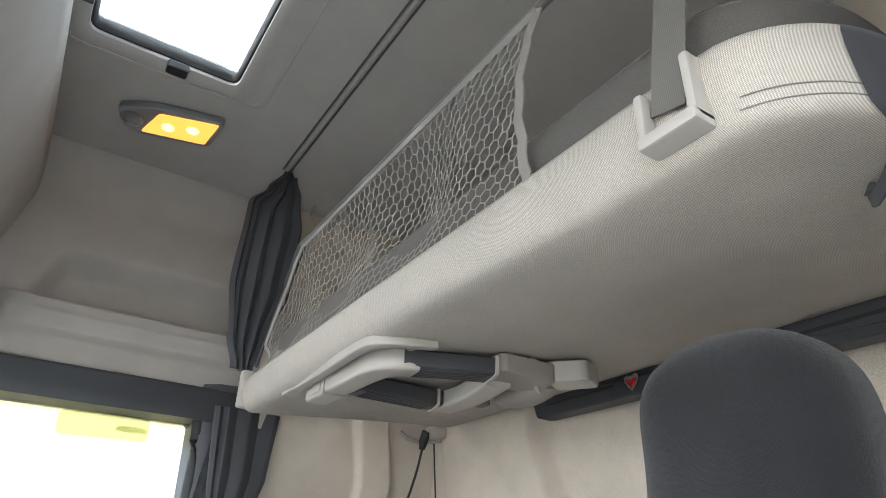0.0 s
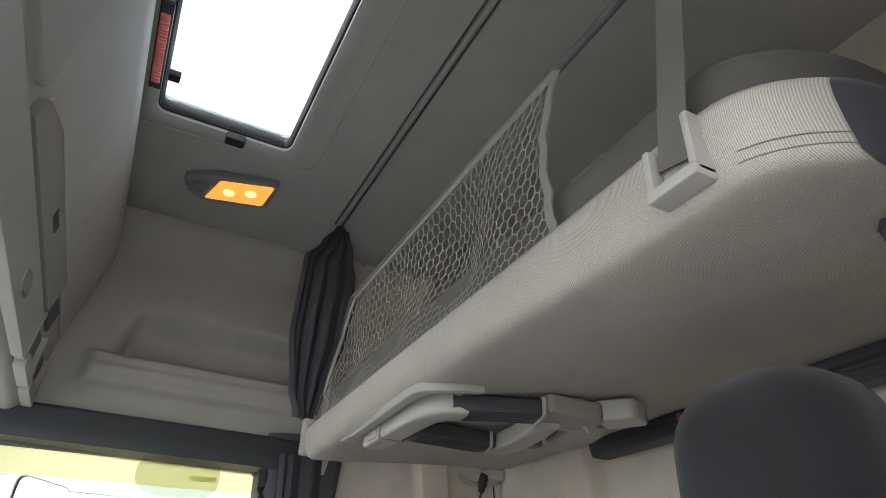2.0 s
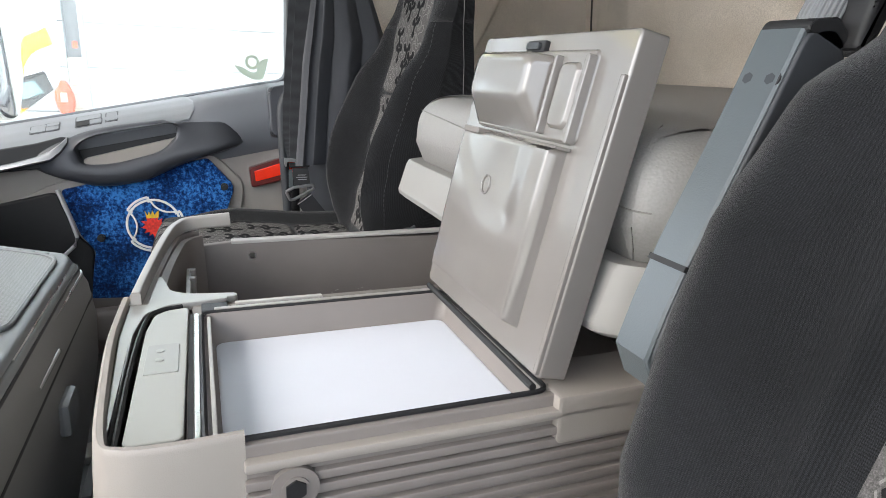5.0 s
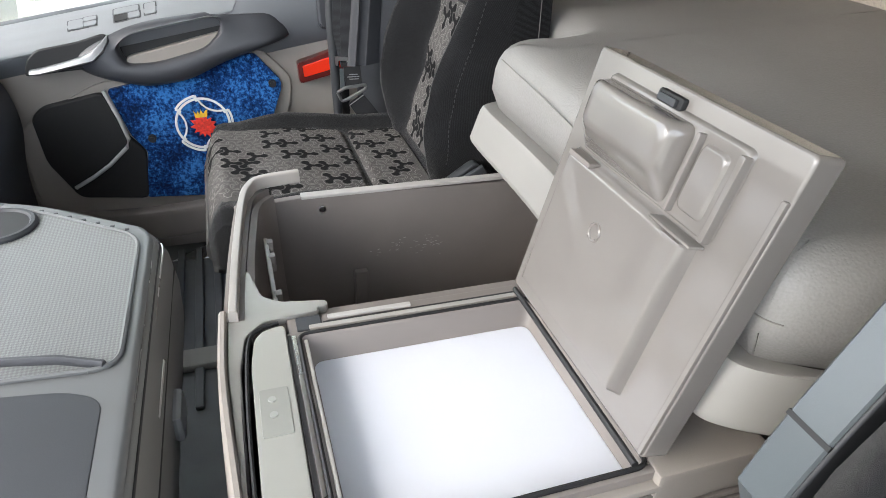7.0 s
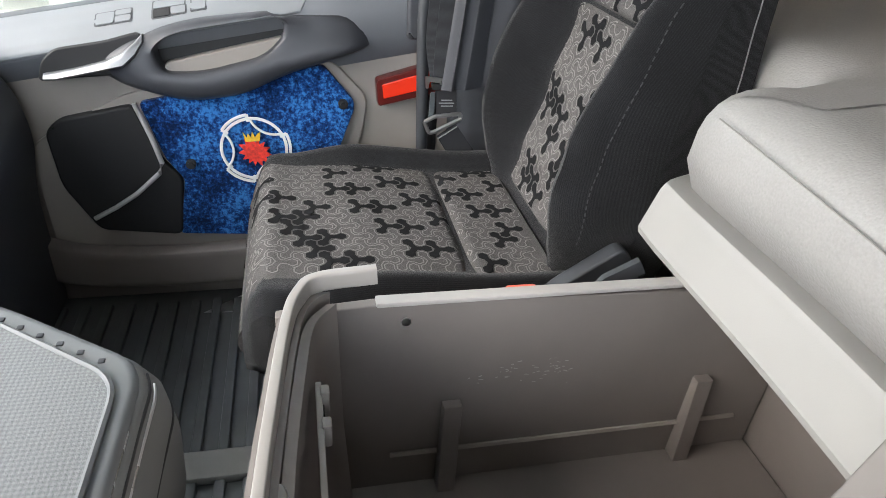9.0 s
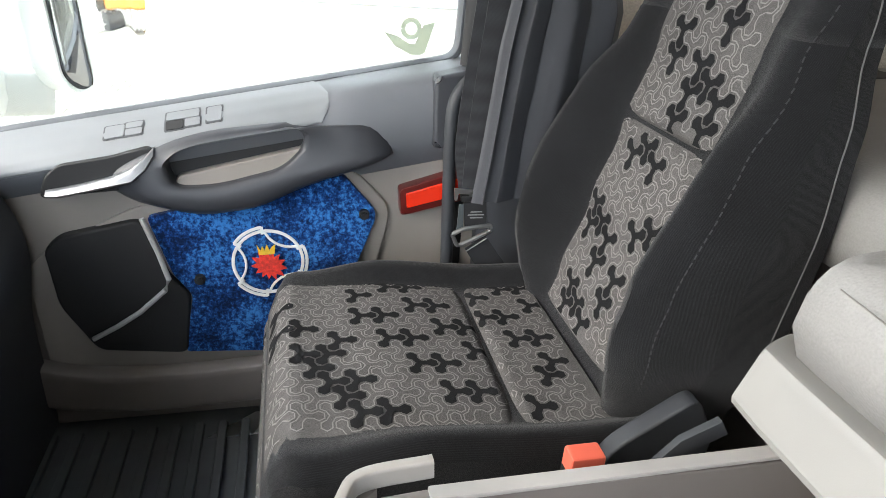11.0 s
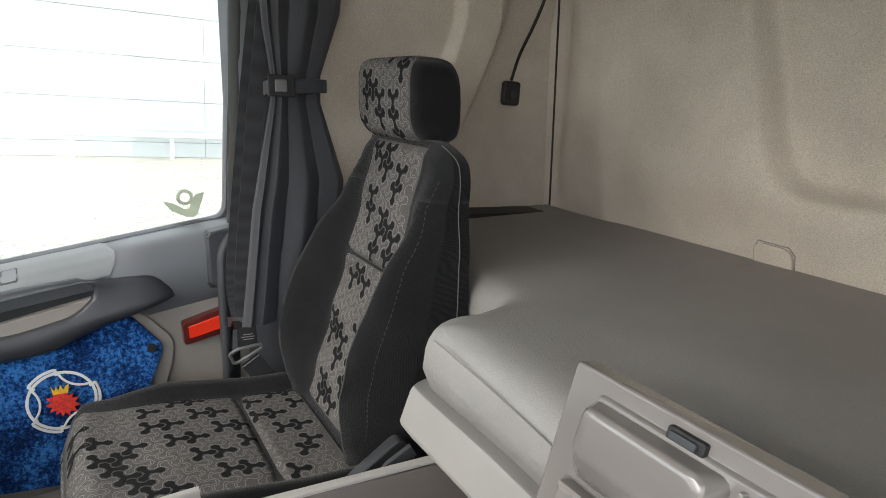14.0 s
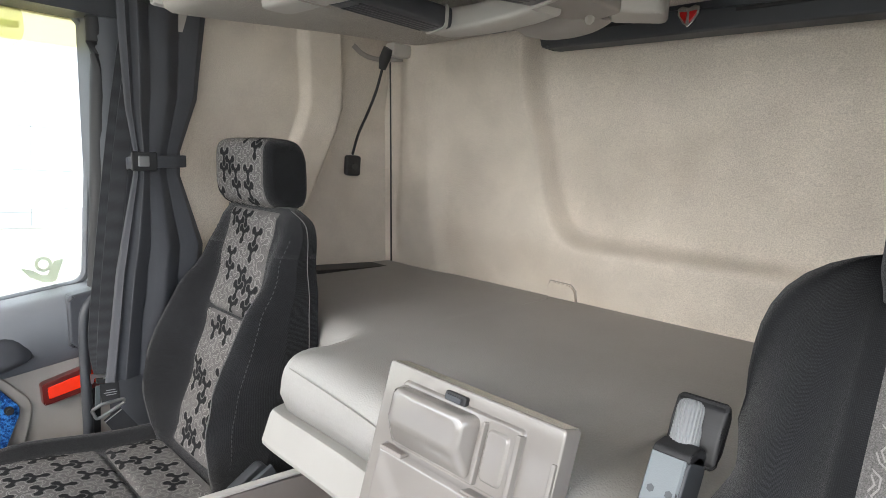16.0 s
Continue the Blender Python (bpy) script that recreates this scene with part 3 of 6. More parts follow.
part("emblem_shape", prism([(1.367 + (y - 1.366) * 0.80, 0.382 + (z - 0.360) * 0.80) for y, z in yel], "x", 1.0468, 1.053), mat("emblem_yellow", (0.80, 0.50, 0.04), 0.8, vary=0.15, scale=120), door, "plain yellow embroidered shape")
for y, z in ((1.178, 0.470), (1.497, 0.354)):
    bm = disc(bmesh.new(), (1.048, y, z), (-1, 0, 0), 0.010, 0.012, 18)
    disc(bm, (1.041, y, z), (-1, 0, 0), 0.006, 0.006, 14)
    part("mat_screw", bm, BLACK, door, "dark round screw")
# red reflector
part("reflector_frame", prism(rounded([(1.108, 0.518), (0.957, 0.558), (0.954, 0.493), (1.105, 0.462)], 0.008), "x", 1.046, 1.078, 0.003), mat("reflector_frame", (0.10, 0.008, 0.006), 0.3), door, "dark red reflector housing")
part("reflector", prism(rounded([(1.096, 0.509), (0.967, 0.542), (0.964, 0.507), (1.094, 0.479)], 0.004), "x", 1.042, 1.060, 0.002), REDREF, door, "red reflector")
# lower door pocket lip and sill
part("pocket_lip", sweep(spline([(1.05, 1.86, 0.17), (1.045, 1.75, 0.135), (1.04, 1.6, 0.120), (1.04, 1.4, 0.12), (1.045, 1.15, 0.145)], 8), 0.022, 0.045, n=14, square=True), TAUPED, door, "", 60)
part("sill_strip", boxes((0.985, 1.06, 0.95, 2.0, 0.0, 0.018), r=0.004), CHROME, door, "worn metal sill strip")

# window: frame and pane
win = tagged(thing("window_1", "clear side window with a dark rubber seal", "window", kind="structure", turn=SIDEPOSE))
WO = [(0.975, belt(0.975)), (0.945, 1.20), (0.95, 1.42), (0.975, 1.452), (2.2, 1.47), (2.2, belt(2.2))]
fr = bmesh.new()
outer = [(1.145, y, z) for y, z in rounded(WO, 0.035, 6)]
sweep(outer + outer[:1], 0.010, 0.018, bm=fr, n=8, up=(1, 0, 0))
part("window_frame", fr, mat("frame_grey", (0.085, 0.090, 0.100), 0.45, vary=0.06), win, "dark grey window frame")
pane = part("pane", prism(rounded(WO, 0.03, 4), "x", 1.158, 1.162), glass_mat("window_glass", (0.945, 0.98, 0.94)), win, "clear glass")
pane.visible_shadow = False
# sun strip stickers and the tint edge along the top of the pane
strip = part("tint_strip", prism([(0.955, 1.365), (0.958, 1.43), (0.98, 1.452), (2.2, 1.47), (2.2, 1.38)], "x", 1.1545, 1.1565), glass_mat("amber_tint", (0.93, 0.80, 0.42), 0.3), win, "amber sun strip on the glass")
strip.visible_shadow = False
stk = glass_mat("sticker_green", (0.36, 0.39, 0.32), 0.35)
part("sticker", prism([(1.120, 0.800), (1.094, 0.792), (1.072, 0.778), (1.060, 0.778), (1.044, 0.812), (1.021, 0.818), (1.040, 0.762), (1.048, 0.757), (1.068, 0.757), (1.100, 0.774)], "x", 1.1535, 1.1545), stk, win, "grey-green sticker without lettering")
rb = bmesh.new()
ring_arc(rb, 1.068, 0.806, 0.016, 0.005, 0, 2 * math.pi, 1.1535, 18)
part("sticker", rb, stk, win, "grey-green round sticker mark")
part("brand_bar", prism([(1.18, 1.395), (1.09, 1.395), (1.09, 1.412), (1.18, 1.412)], "x", 1.1525, 1.154), glass_mat("bar_green", (0.62, 0.64, 0.42), 0.3), win, "plain bar in place of lettering")
vis = prism(rounded([(1.35, 1.45), (1.35, 1.375), (1.30, 1.34), (1.12, 1.335), (1.08, 1.37), (1.08, 1.45)], 0.03), "x", 1.1505, 1.1522)
v = part("visor_patch", vis, glass_mat("visor_patch", (0.66, 0.68, 0.52), 0.25), win, "pale translucent patch")
v.visible_shadow = False

# pillar behind the door, dark, with grab bar
pillar = structure("pillar_1", prism([(1.045, 0.80), (1.035, 0.82), (1.035, 0.90), (1.06, 0.945), (1.15, 0.965), (1.17, 0.80)], "z", 0.0, 1.56), mat("pillar_grey", (0.070, 0.074, 0.083), 0.5, vary=0.06, bump=0.1, bump_scale=900), "dark grey pillar trim behind the door", turn=SIDEPOSE)
seal = sweep(spline([(1.085, 0.958, 1.50), (1.07, 0.945, 1.40), (1.075, 0.948, 1.1), (1.085, 0.965, 0.75), (1.08, 0.985, 0.4), (1.07, 1.0, 0.05)], 8), 0.012, 0.020, n=10)
structure("trim_seal", seal, BLACK, "black rubber door seal", turn=SIDEPOSE)
gb = thing("grab_handle", "dark grey tubular grab handle by the door", "grab handle", turn=SIDEPOSE)
part("bar", sweep(spline([(1.06, 0.93, 0.745), (1.045, 0.955, 0.742), (1.032, 0.985, 0.725), (1.027, 1.008, 0.69), (1.026, 1.014, 0.63), (1.0265, 1.0145, 0.5), (1.028, 1.0135, 0.30), (1.03, 1.01, 0.10)], 6), 0.0125, n=12, up=(1, 0, 0)), DARK, gb)
part("mount", boxes((1.02, 1.07, 0.90, 0.95, 0.722, 0.768), r=0.008), DARK, gb)
part("mount", boxes((1.01, 1.07, 0.985, 1.04, 0.06, 0.12), r=0.008), DARK, gb)

# ---- dashboard parts that come into view ----
dash = thing("dashboard", "dark grey dashboard end beside the door", "dashboard", at=(-0.014, -0.027, -0.05))
part("body", prism(rounded([(1.80, 0.0), (1.80, 0.30), (1.775, 0.42), (1.79, 0.52), (1.85, 0.60), (2.25, 0.66), (2.25, 0.0)], 0.05), "x", 0.30, 1.06, 0.015), DARK, dash, "", 50)
part("top_pad", prism(rounded([(1.83, 0.60), (1.90, 0.645), (2.25, 0.70), (2.25, 0.62), (1.9, 0.58)], 0.02), "x", -1.1, 1.06, 0.01), DOORG, dash, "grey upper pad", 50)
part("driver_side", boxes((-1.1, -0.40, 1.86, 2.25, 0.05, 0.60), r=0.04), DARK, dash)

con = thing("centre_console", "grey centre console with a textured tray and cup holder", "console", at=(0, 0, -0.026))
CONO = [(-0.42, 1.396), (0.205, 1.392), (0.236, 1.404), (0.330, 1.540), (0.362, 1.610), (0.375, 2.15), (-0.42, 2.15)]


def console_ring(grow, z):
    return [(p[0] + grow * (1 if p[0] > 0.1 else 0), p[1] - grow * (1 if p[1] < 1.6 else 0), z) for p in rounded(CONO, 0.05, 6)]


part("body", loft([console_ring(g, z) for g, z in ((-0.05, 0.0), (-0.03, 0.14), (-0.004, 0.26), (0.014, 0.36), (0.017, 0.42), (0.012, 0.470), (0.002, 0.498), (-0.006, 0.506))]), mat("console_grey", (0.16, 0.16, 0.155), 0.5, vary=0.06, bump=0.1, bump_scale=700), con, "", 50)
part("top_rim", loft([console_ring(g, z) for g, z in ((-0.008, 0.500), (-0.003, 0.507), (-0.005, 0.5125), (-0.010, 0.515), (-0.016, 0.514))]), mat("console_rim", (0.125, 0.13, 0.132), 0.42, vary=0.06), con, "grey rim", 50)
TRAY = [(-0.075, 1.414), (0.200, 1.412), (0.298, 1.545), (0.335, 1.615), (0.350, 2.0), (-0.04, 2.0)]
part("tray_mat", prism(rounded(TRAY, 0.03), "z", 0.511, 0.5165, 0.002), mat("tray_rubber", (0.165, 0.17, 0.17), 0.42, vary=0.04, weave=0.16, weave_scale=1400, bump=0.3, bump_scale=500), con, "light grey textured rubber tray", 50)
part("tray_edge", sweep([(x, y, 0.5165) for x, y in rounded(TRAY, 0.03) + rounded(TRAY, 0.03)[:1]], 0.003, 0.003, n=6), mat("console_rim", (0.125, 0.13, 0.132), 0.42), con, "raised tray edge")
part("tray_stop", sweep([(-0.070, 1.428, 0.518), (-0.052, 1.475, 0.520), (-0.040, 1.53, 0.518)], 0.004, 0.007, n=8), DOORD, con, "dark grip lip")
for k in range(7):
    part("rim_tab", boxes((0.225 + 0.014 * k, 0.231 + 0.014 * k, 1.428 + 0.0205 * k, 1.434 + 0.0205 * k, 0.511, 0.5154), r=0.001), DARK, con, "small dark tab")
part("bin_well", prism(rounded([(-0.40, 1.425), (-0.118, 1.425), (-0.098, 1.46), (-0.075, 1.62), (-0.40, 1.66)], 0.03), "z", 0.508, 0.5152, 0.002), DARK, con, "dark storage bin")
for x0, x1, z, g, m, w in ((-0.12, 0.185, 0.504, -0.0035, CHROME, 0.0016), (-0.02, 0.215, 0.488, 0.0056, CHROME, 0.0016), (-0.11, -0.015, 0.466, 0.0128, CHROME, 0.0020), (-0.30, 0.225, 0.496, 0.0028, BLACK, 0.0016), (-0.30, 0.222, 0.450, 0.0140, BLACK, 0.0014)):
    line = [(x0, 1.3955 - g, z), (min(x1, 0.15), 1.3935 - g, z)] + [p for p in console_ring(g, z) if 0.15 < p[0] < x1 + g and p[1] < 1.43]
    part("trim_line", sweep(line, w, 0.0024, n=8), m, con, "thin trim line")
part("grip_pocket", boxes((-0.075, -0.02, 1.366, 1.380, 0.385, 0.425), r=0.006), mat("console_rim", (0.125, 0.13, 0.132), 0.42), con, "pale grip")
ring = sweep([(0.268 + 0.045 * math.cos(a / 24 * 2 * math.pi), 1.600 + 0.045 * math.sin(a / 24 * 2 * math.pi), 0.518) for a in range(25)], 0.006, 0.006, n=8)
part("cup_ring", ring, DARK, con, "dark cup holder ring")
part("cup_well", disc(bmesh.new(), (0.268, 1.600, 0.5165), (0, 0, 1), 0.040, 0.008, 24), BLACK, con, "black cup holder well")

# ---- bed ----


def bed_front(x):
    """Front edge of the bed: deep in the middle, cut back behind the seats."""
    k = step(0.380, 0.300, x) * step(-0.465, -0.335, x)
    return 0.690 + (0.182 + 0.018 * step(0.15, -0.30, x)) * k


def bed_outline(inset=0.0, n=60):
    xs = [-1.03 + 2.055 * i / n for i in range(n + 1)]
    xs = sorted(xs + [0.312 + 0.088 * j / 14 for j in range(15)] + [-0.468 + 0.135 * j / 24 for j in range(25)])
    front = [(x, bed_front(x)) for x in xs]
    return front


def mattress_rings(z0, z1, r):
    fr = bed_outline()
    nor = []
    for i, p in enumerate(fr):
        a, b = fr[max(i - 1, 0)], fr[min(i + 1, len(fr) - 1)]
        d = Vector((b[0] - a[0], b[1] - a[1])).normalized()
        nor.append(Vector((-d.y, d.x)))
    rows = []
    prof = ((r, z0), (r * 0.3, z0 + r * 0.3), (0, z0 + r), (0.001, z1 - r * 1.5), (r * 0.05, z1 - r * 1.1), (r * 0.14, z1 - r * 0.78), (r * 0.30, z1 - r * 0.50), (r * 0.52, z1 - r * 0.29), (r * 0.80, z1 - r * 0.15), (r * 1.15, z1 - r * 0.06), (r * 1.6, z1 - r * 0.015), (r * 2.2, z1))
    for p, n in zip(fr, nor):
        ring = [(p[0] - n.x * i, p[1] - n.y * i, z) for i, z in prof]
        top = ring[-1]
        ring += [(top[0] + (p[0] - top[0]) * u, top[1] + (0.015 - top[1]) * u, z1 + 0.026 * u + 0.002 * math.sin(3 * u) - 0.006 * step(0.93, 1.0, u)) for u in (0.25, 0.5, 0.75, 0.93, 1.0)]
        ring.append((p[0], 0.015, z0))
        rows.append(ring)
    return rows


bed = thing("lower_bed", "lower bunk with a grey leatherette mattress on a beige rail", "bed", at=(0, -0.02, 0))
bmm = loft(mattress_rings(0.590, 0.723, 0.048))
part("mattress", bmm, BED, bed, "grey leatherette mattress", 70)
pipe = [(x, bed_front(x) - 0.0005, 0.697 - 0.07 * max(0.0, 0.29 - x)) for x, _ in bed_outline() if -0.36 < x < 0.300]
part("seam", sweep(pipe, 0.0009, 0.0008, n=6), mat("seam_thread", (0.20, 0.19, 0.175), 0.7), bed)
rail_pts = [(x, bed_front(x)) for x, _ in bed_outline() if -0.455 < x < 0.328]
rr = []
for x, y in rail_pts:
    k = step(0.66, 0.86, y)
    ox = 0.010 * step(0.26, 0.31, x)
    rr.append([(x + ox, y - 0.03, 0.603), (x + ox, y + 0.002, 0.606), (x + ox, y + 0.009, 0.605), (x + ox, y + 0.014, 0.598), (x + ox, y + 0.029, 0.551), (x + ox, y + 0.027, 0.543), (x + ox, y + 0.018, 0.538), (x + ox, y - 0.03, 0.536)])
part("rail", loft(rr), RAIL, bed, "light beige moulded bed rail", 28)
part("base", boxes((-1.03, 1.02, 0.02, 0.62, 0.0, 0.595), (0.40, 1.0, 0.58, 0.64, 0.0, 0.50)), TAUPED, bed, "dark taupe bed base")
part("black_edge", boxes((0.93, 1.03, 0.10, 0.40, 0.730, 0.745), r=0.004), BLACK, bed, "black edge strip")

# ---- drawers under the bed ----
drw = thing("storage_drawer", "pulled-out empty taupe storage drawer under the bed", "drawer", "drawers under the bed", at=(-0.016, -0.016, 0.006))
part("right_wall", prism([(0.62, 0.14), (1.28, 0.14), (1.30, 0.30), (1.30, 0.455), (1.195, 0.463), (0.62, 0.450)], "x", 0.322, 0.336, 0.002), TAUPED, drw, "", 50)
part("wall_edge", boxes((0.3205, 0.3375, 0.64, 1.192, 0.4595, 0.466), r=0.002), mat("worn_edge", (0.42, 0.40, 0.38), 0.4), drw, "pale worn wall edge")
part("bottom", boxes((0.0, 0.33, 0.62, 1.30, 0.135, 0.155)), TAUPED, drw, "scuffed drawer bottom")
part("left_wall", boxes((-0.016, 0.002, 0.62, 1.270, 0.14, 0.474), r=0.003), TAUPED, drw)
lip = [(-0.014, 1.311, 0.49), (0.06, 1.306, 0.49), (0.143, 1.299, 0.491), (0.261, 1.286, 0.493), (0.303, 1.274, 0.496), (0.322, 1.254, 0.499), (0.325, 1.192, 0.503)]
part("top_lip", sweep(spline(lip, 8), 0.0055, 0.011, n=12, square=True), RIM, drw, "light worn rim", 50)
fw = []
for x, y, z in spline(lip[:6], 6):
    fw.append([(x, y + 0.012, 0.486), (x, y + 0.016, 0.30), (x, y + 0.010, 0.10), (x, y - 0.012, 0.10), (x, y - 0.014, 0.30), (x, y - 0.012, 0.486)])
part("front_wall", loft(fw), TAUPED, drw, "", 50)
inner = []
for x, y, z in spline([(-0.02, 1.284, 0), (0.10, 1.280, 0), (0.22, 1.268, 0), (0.276, 1.258, 0), (0.306, 1.236, 0)], 6):
    inner.append([(x, y, 0.482), (x, y - 0.006, 0.30), (x, y - 0.016, 0.16), (x, y - 0.003, 0.16), (x, y + 0.008, 0.30), (x, y + 0.01, 0.482)])
part("inner_front", loft(inner), TAUPED, drw, "", 50)
part("clip_strip", boxes((-0.005, 0.225, 1.256, 1.262, 0.432, 0.452), r=0.001), RIM, drw, "light clip strip")
for x in (0.205, 0.165, 0.070, 0.015):
    part("rim_clip", boxes((x, x + 0.013, 1.249, 1.258, 0.428, 0.455), r=0.002), RIM, drw)
for x in (0.186, 0.040):
    part("clip_slot", boxes((x, x + 0.012, 1.2545, 1.2575, 0.436, 0.448)), BLACK, drw, "dark slot")
part("corner_flange", prism(rounded([(-0.008, 1.200), (0.004, 1.200), (0.014, 1.256), (0.030, 1.276), (0.090, 1.288), (0.090, 1.306), (-0.012, 1.311)], 0.008), "z", 0.474, 0.4855, 0.002), RIMM, drw, "flat grey corner flange", 40)
for y in (1.095, 0.742):
    part("rib", prism([(0.298, 0.155), (0.322, 0.155), (0.322, 0.306), (0.308, 0.306)], "y", y - 0.012, y + 0.012, 0.002), TAUPED, drw)
part("ledge", prism([(0.317, 0.215), (0.323, 0.212), (0.323, 0.219), (0.319, 0.219)], "y", 0.66, 1.17), TAUPE, drw, "thin moulded ledge")
sc = bmesh.new()
disc(sc, (0.3215, 1.158, 0.438), (1, 0, 0), 0.0055, 0.004, 16)
part("screw_hole", sc, CHROME, drw, "bright screw")
rs = random.Random(5)
scuff = bmesh.new()
for i in range(46):
    y, z = rs.gauss(0.985, 0.035), 0.345 + rs.gauss(0.0, 0.007) - 0.10 * (rs.random() < 0.5) * 0.08
    L, h = rs.uniform(0.0015, 0.008), rs.uniform(0.0005, 0.0014)
    k = rs.uniform(-0.3, 0.3) * L
    vs = [scuff.verts.new((0.3214, y, z)), scuff.verts.new((0.3214, y + L, z + k)), scuff.verts.new((0.3214, y + L * 0.8, z + k + h)), scuff.verts.new((0.3214, y + L * 0.2, z + h * 1.3))]
    scuff.faces.new(vs[::-1])
tagged(part("scuffing", scuff, mat("scuff", (0.36, 0.34, 0.32), 0.7), drw, "pale scuff marks"), kind="stuff")

frg = thing("coolbox_drawer", "pulled-out cool box drawer with white lining, its lid open", "cool box", "drawers under the bed")
FX0, FX1, FY0, FY1 = -0.333, -0.084, 0.940, 1.214
well = [[(x, y, z) for x, y in rounded([(FX0 - 0.4 * i, FY0 - i), (FX1 + i, FY0 - i), (FX1 + i, FY1 + i), (FX0 - 0.4 * i, FY1 + i)], 0.014, 4)] for i, z in ((0.013, 0.489), (0.010, 0.486), (0.003, 0.462), (-0.002, 0.457))]
part("inner_wall", loft(well, caps=False), TAUPED, frg, "taupe inner wall", 50)
ln = [[(x, y, z) for x, y in rounded([(FX0 + i, FY0 + i), (FX1 - i, FY0 + i), (FX1 - i, FY1 - i), (FX0 + i, FY1 - i)], 0.012, 4)] for i, z in ((-0.002, 0.455), (0.0, 0.4575), (0.004, 0.4582), (0.06, 0.4575))]
part("lining", loft(ln), WHITEP, frg, "white cool box lining", 60)
part("left_side", boxes((-0.350, -0.339, 0.62, 1.215, 0.10, 0.474), r=0.003), TAUPED, frg)
part("side_ledge", boxes((-0.358, -0.338, 0.66, 1.200, 0.4665, 0.476), r=0.003), TAUPE, frg, "taupe ledge")
for z in (0.455, 0.443, 0.430, 0.416, 0.401, 0.385, 0.368, 0.350, 0.331):
    part("side_rib", boxes((-0.3565, -0.348, 0.66, 1.200, z - 0.0046, z + 0.0040), r=0.0018), TAUPED, frg)
part("frame_bar", boxes((-0.3485, FX0 - 0.005, 0.925, 1.214, 0.445, 0.487), r=0.003), TAUPED, frg, "taupe frame bar")
part("frame_bar", boxes((FX1 + 0.011, -0.034, 0.90, 1.236, 0.445, 0.487), r=0.003), TAUPED, frg, "taupe frame bar")
part("frame_bar", boxes((-0.3485, -0.034, 0.80, FY0 - 0.012, 0.430, 0.482), r=0.003), TAUPED, frg, "taupe frame bar")
part("frame_bar", boxes((-0.335, -0.060, FY1 + 0.009, 1.240, 0.445, 0.4865), r=0.002), TAUPED, frg, "taupe frame bar")
GRO = rounded([(-0.3415, FY0 - 0.006), (FX1 + 0.016, FY0 - 0.006), (FX1 + 0.016, FY1 + 0.012), (-0.3415, FY1 + 0.012)], 0.014)
part("gasket", sweep([(x, y, 0.4888) for x, y in GRO + GRO[:1]], 0.0026, 0.0028, n=6), BLACK, frg, "black rubber gasket")
part("gasket_rail", boxes((-0.333, -0.070, 1.2285, 1.2335, 0.485, 0.4905), r=0.001), CHROME, frg, "bright sealing rail")
part("gasket_rail", boxes((-0.333, -0.078, 1.2165, 1.2205, 0.484, 0.4885), r=0.001), mat("frame_light", (0.34, 0.325, 0.30), 0.30), frg, "pale sealing rail")
part("gasket_groove", boxes((-0.333, -0.066, 1.2345, 1.2385, 0.4845, 0.4880)), BLACK, frg, "dark gasket groove")
part("edge_rail", boxes((FX1 + 0.022, FX1 + 0.029, 0.94, 1.212, 0.486, 0.4905), r=0.001), mat("frame_light", (0.34, 0.325, 0.30), 0.30), frg)
part("edge_strip", boxes((-0.047, -0.040, 1.085, 1.188, 0.4865, 0.4905), r=0.001), mat("worn_edge", (0.42, 0.40, 0.38), 0.4), frg, "pale edge strip")
part("edge_groove", boxes((-0.0535, -0.050, 0.94, 1.195, 0.4865, 0.4885)), BLACK, frg, "dark groove")
part("corner_notch", boxes((-0.062, -0.036, 1.196, 1.226, 0.480, 0.4895), r=0.002), DARK, frg, "dark notch")
CTRL = mat("control_grey", (0.30, 0.30, 0.275), 0.36, vary=0.04)
part("control_strip", prism(rounded([(-0.330, 1.241), (-0.047, 1.239), (-0.052, 1.264), (-0.066, 1.275), (-0.110, 1.281), (-0.330, 1.284)], 0.008), "z", 0.45, 0.4905, 0.002), CTRL, frg, "pale grey control strip", 40)
part("control_pad", prism(rounded([(-0.215, 1.247), (-0.150, 1.247), (-0.150, 1.276), (-0.215, 1.277)], 0.003), "z", 0.488, 0.4914, 0.0006), mat("pad_grey", (0.255, 0.258, 0.238), 0.3), frg, "flat push-button pad", 40)
for x in (-0.166, -0.187):
    part("button", disc(bmesh.new(), (x, 1.264, 0.4916), (0, 0, 1), 0.0040, 0.0012, 14), mat("button_grey", (0.31, 0.315, 0.30), 0.35), frg, "small pale button mark")
gap = spline([(-0.042, 1.246, 0.4895), (-0.049, 1.268, 0.4895), (-0.064, 1.2795, 0.4895), (-0.110, 1.2855, 0.4895), (-0.200, 1.2885, 0.4895), (-0.330, 1.2885, 0.4895)], 6)
part("shadow_gap", sweep(gap, 0.0022, 0.003, n=6), BLACK, frg, "black gap round the control strip")
ow, tops = [], []
for x, y in [(p[0], p[1]) for p in spline([(-0.343, 1.198, 0), (-0.345, 1.250, 0), (-0.340, 1.284, 0), (-0.320, 1.298, 0), (-0.22, 1.306, 0), (-0.12, 1.310, 0), (-0.012, 1.307, 0)], 7)]:
    k = step(-0.322, -0.343, x)
    d = Vector((0.0065 * k, -0.0065 * (1 - k)))
    ow.append([(x + d.x * f1, y + d.y * f1, z) for f1, z in ((0.7, 0.492), (0.35, 0.4965), (-0.35, 0.4965), (-0.8, 0.492), (-1.25, 0.46), (-2.3, 0.36), (-2.6, 0.24), (-1.0, 0.08), (1.0, 0.08), (1.0, 0.36))])
part("front_shell", loft(ow), TAUPE, frg, "taupe rounded drawer front", 50)
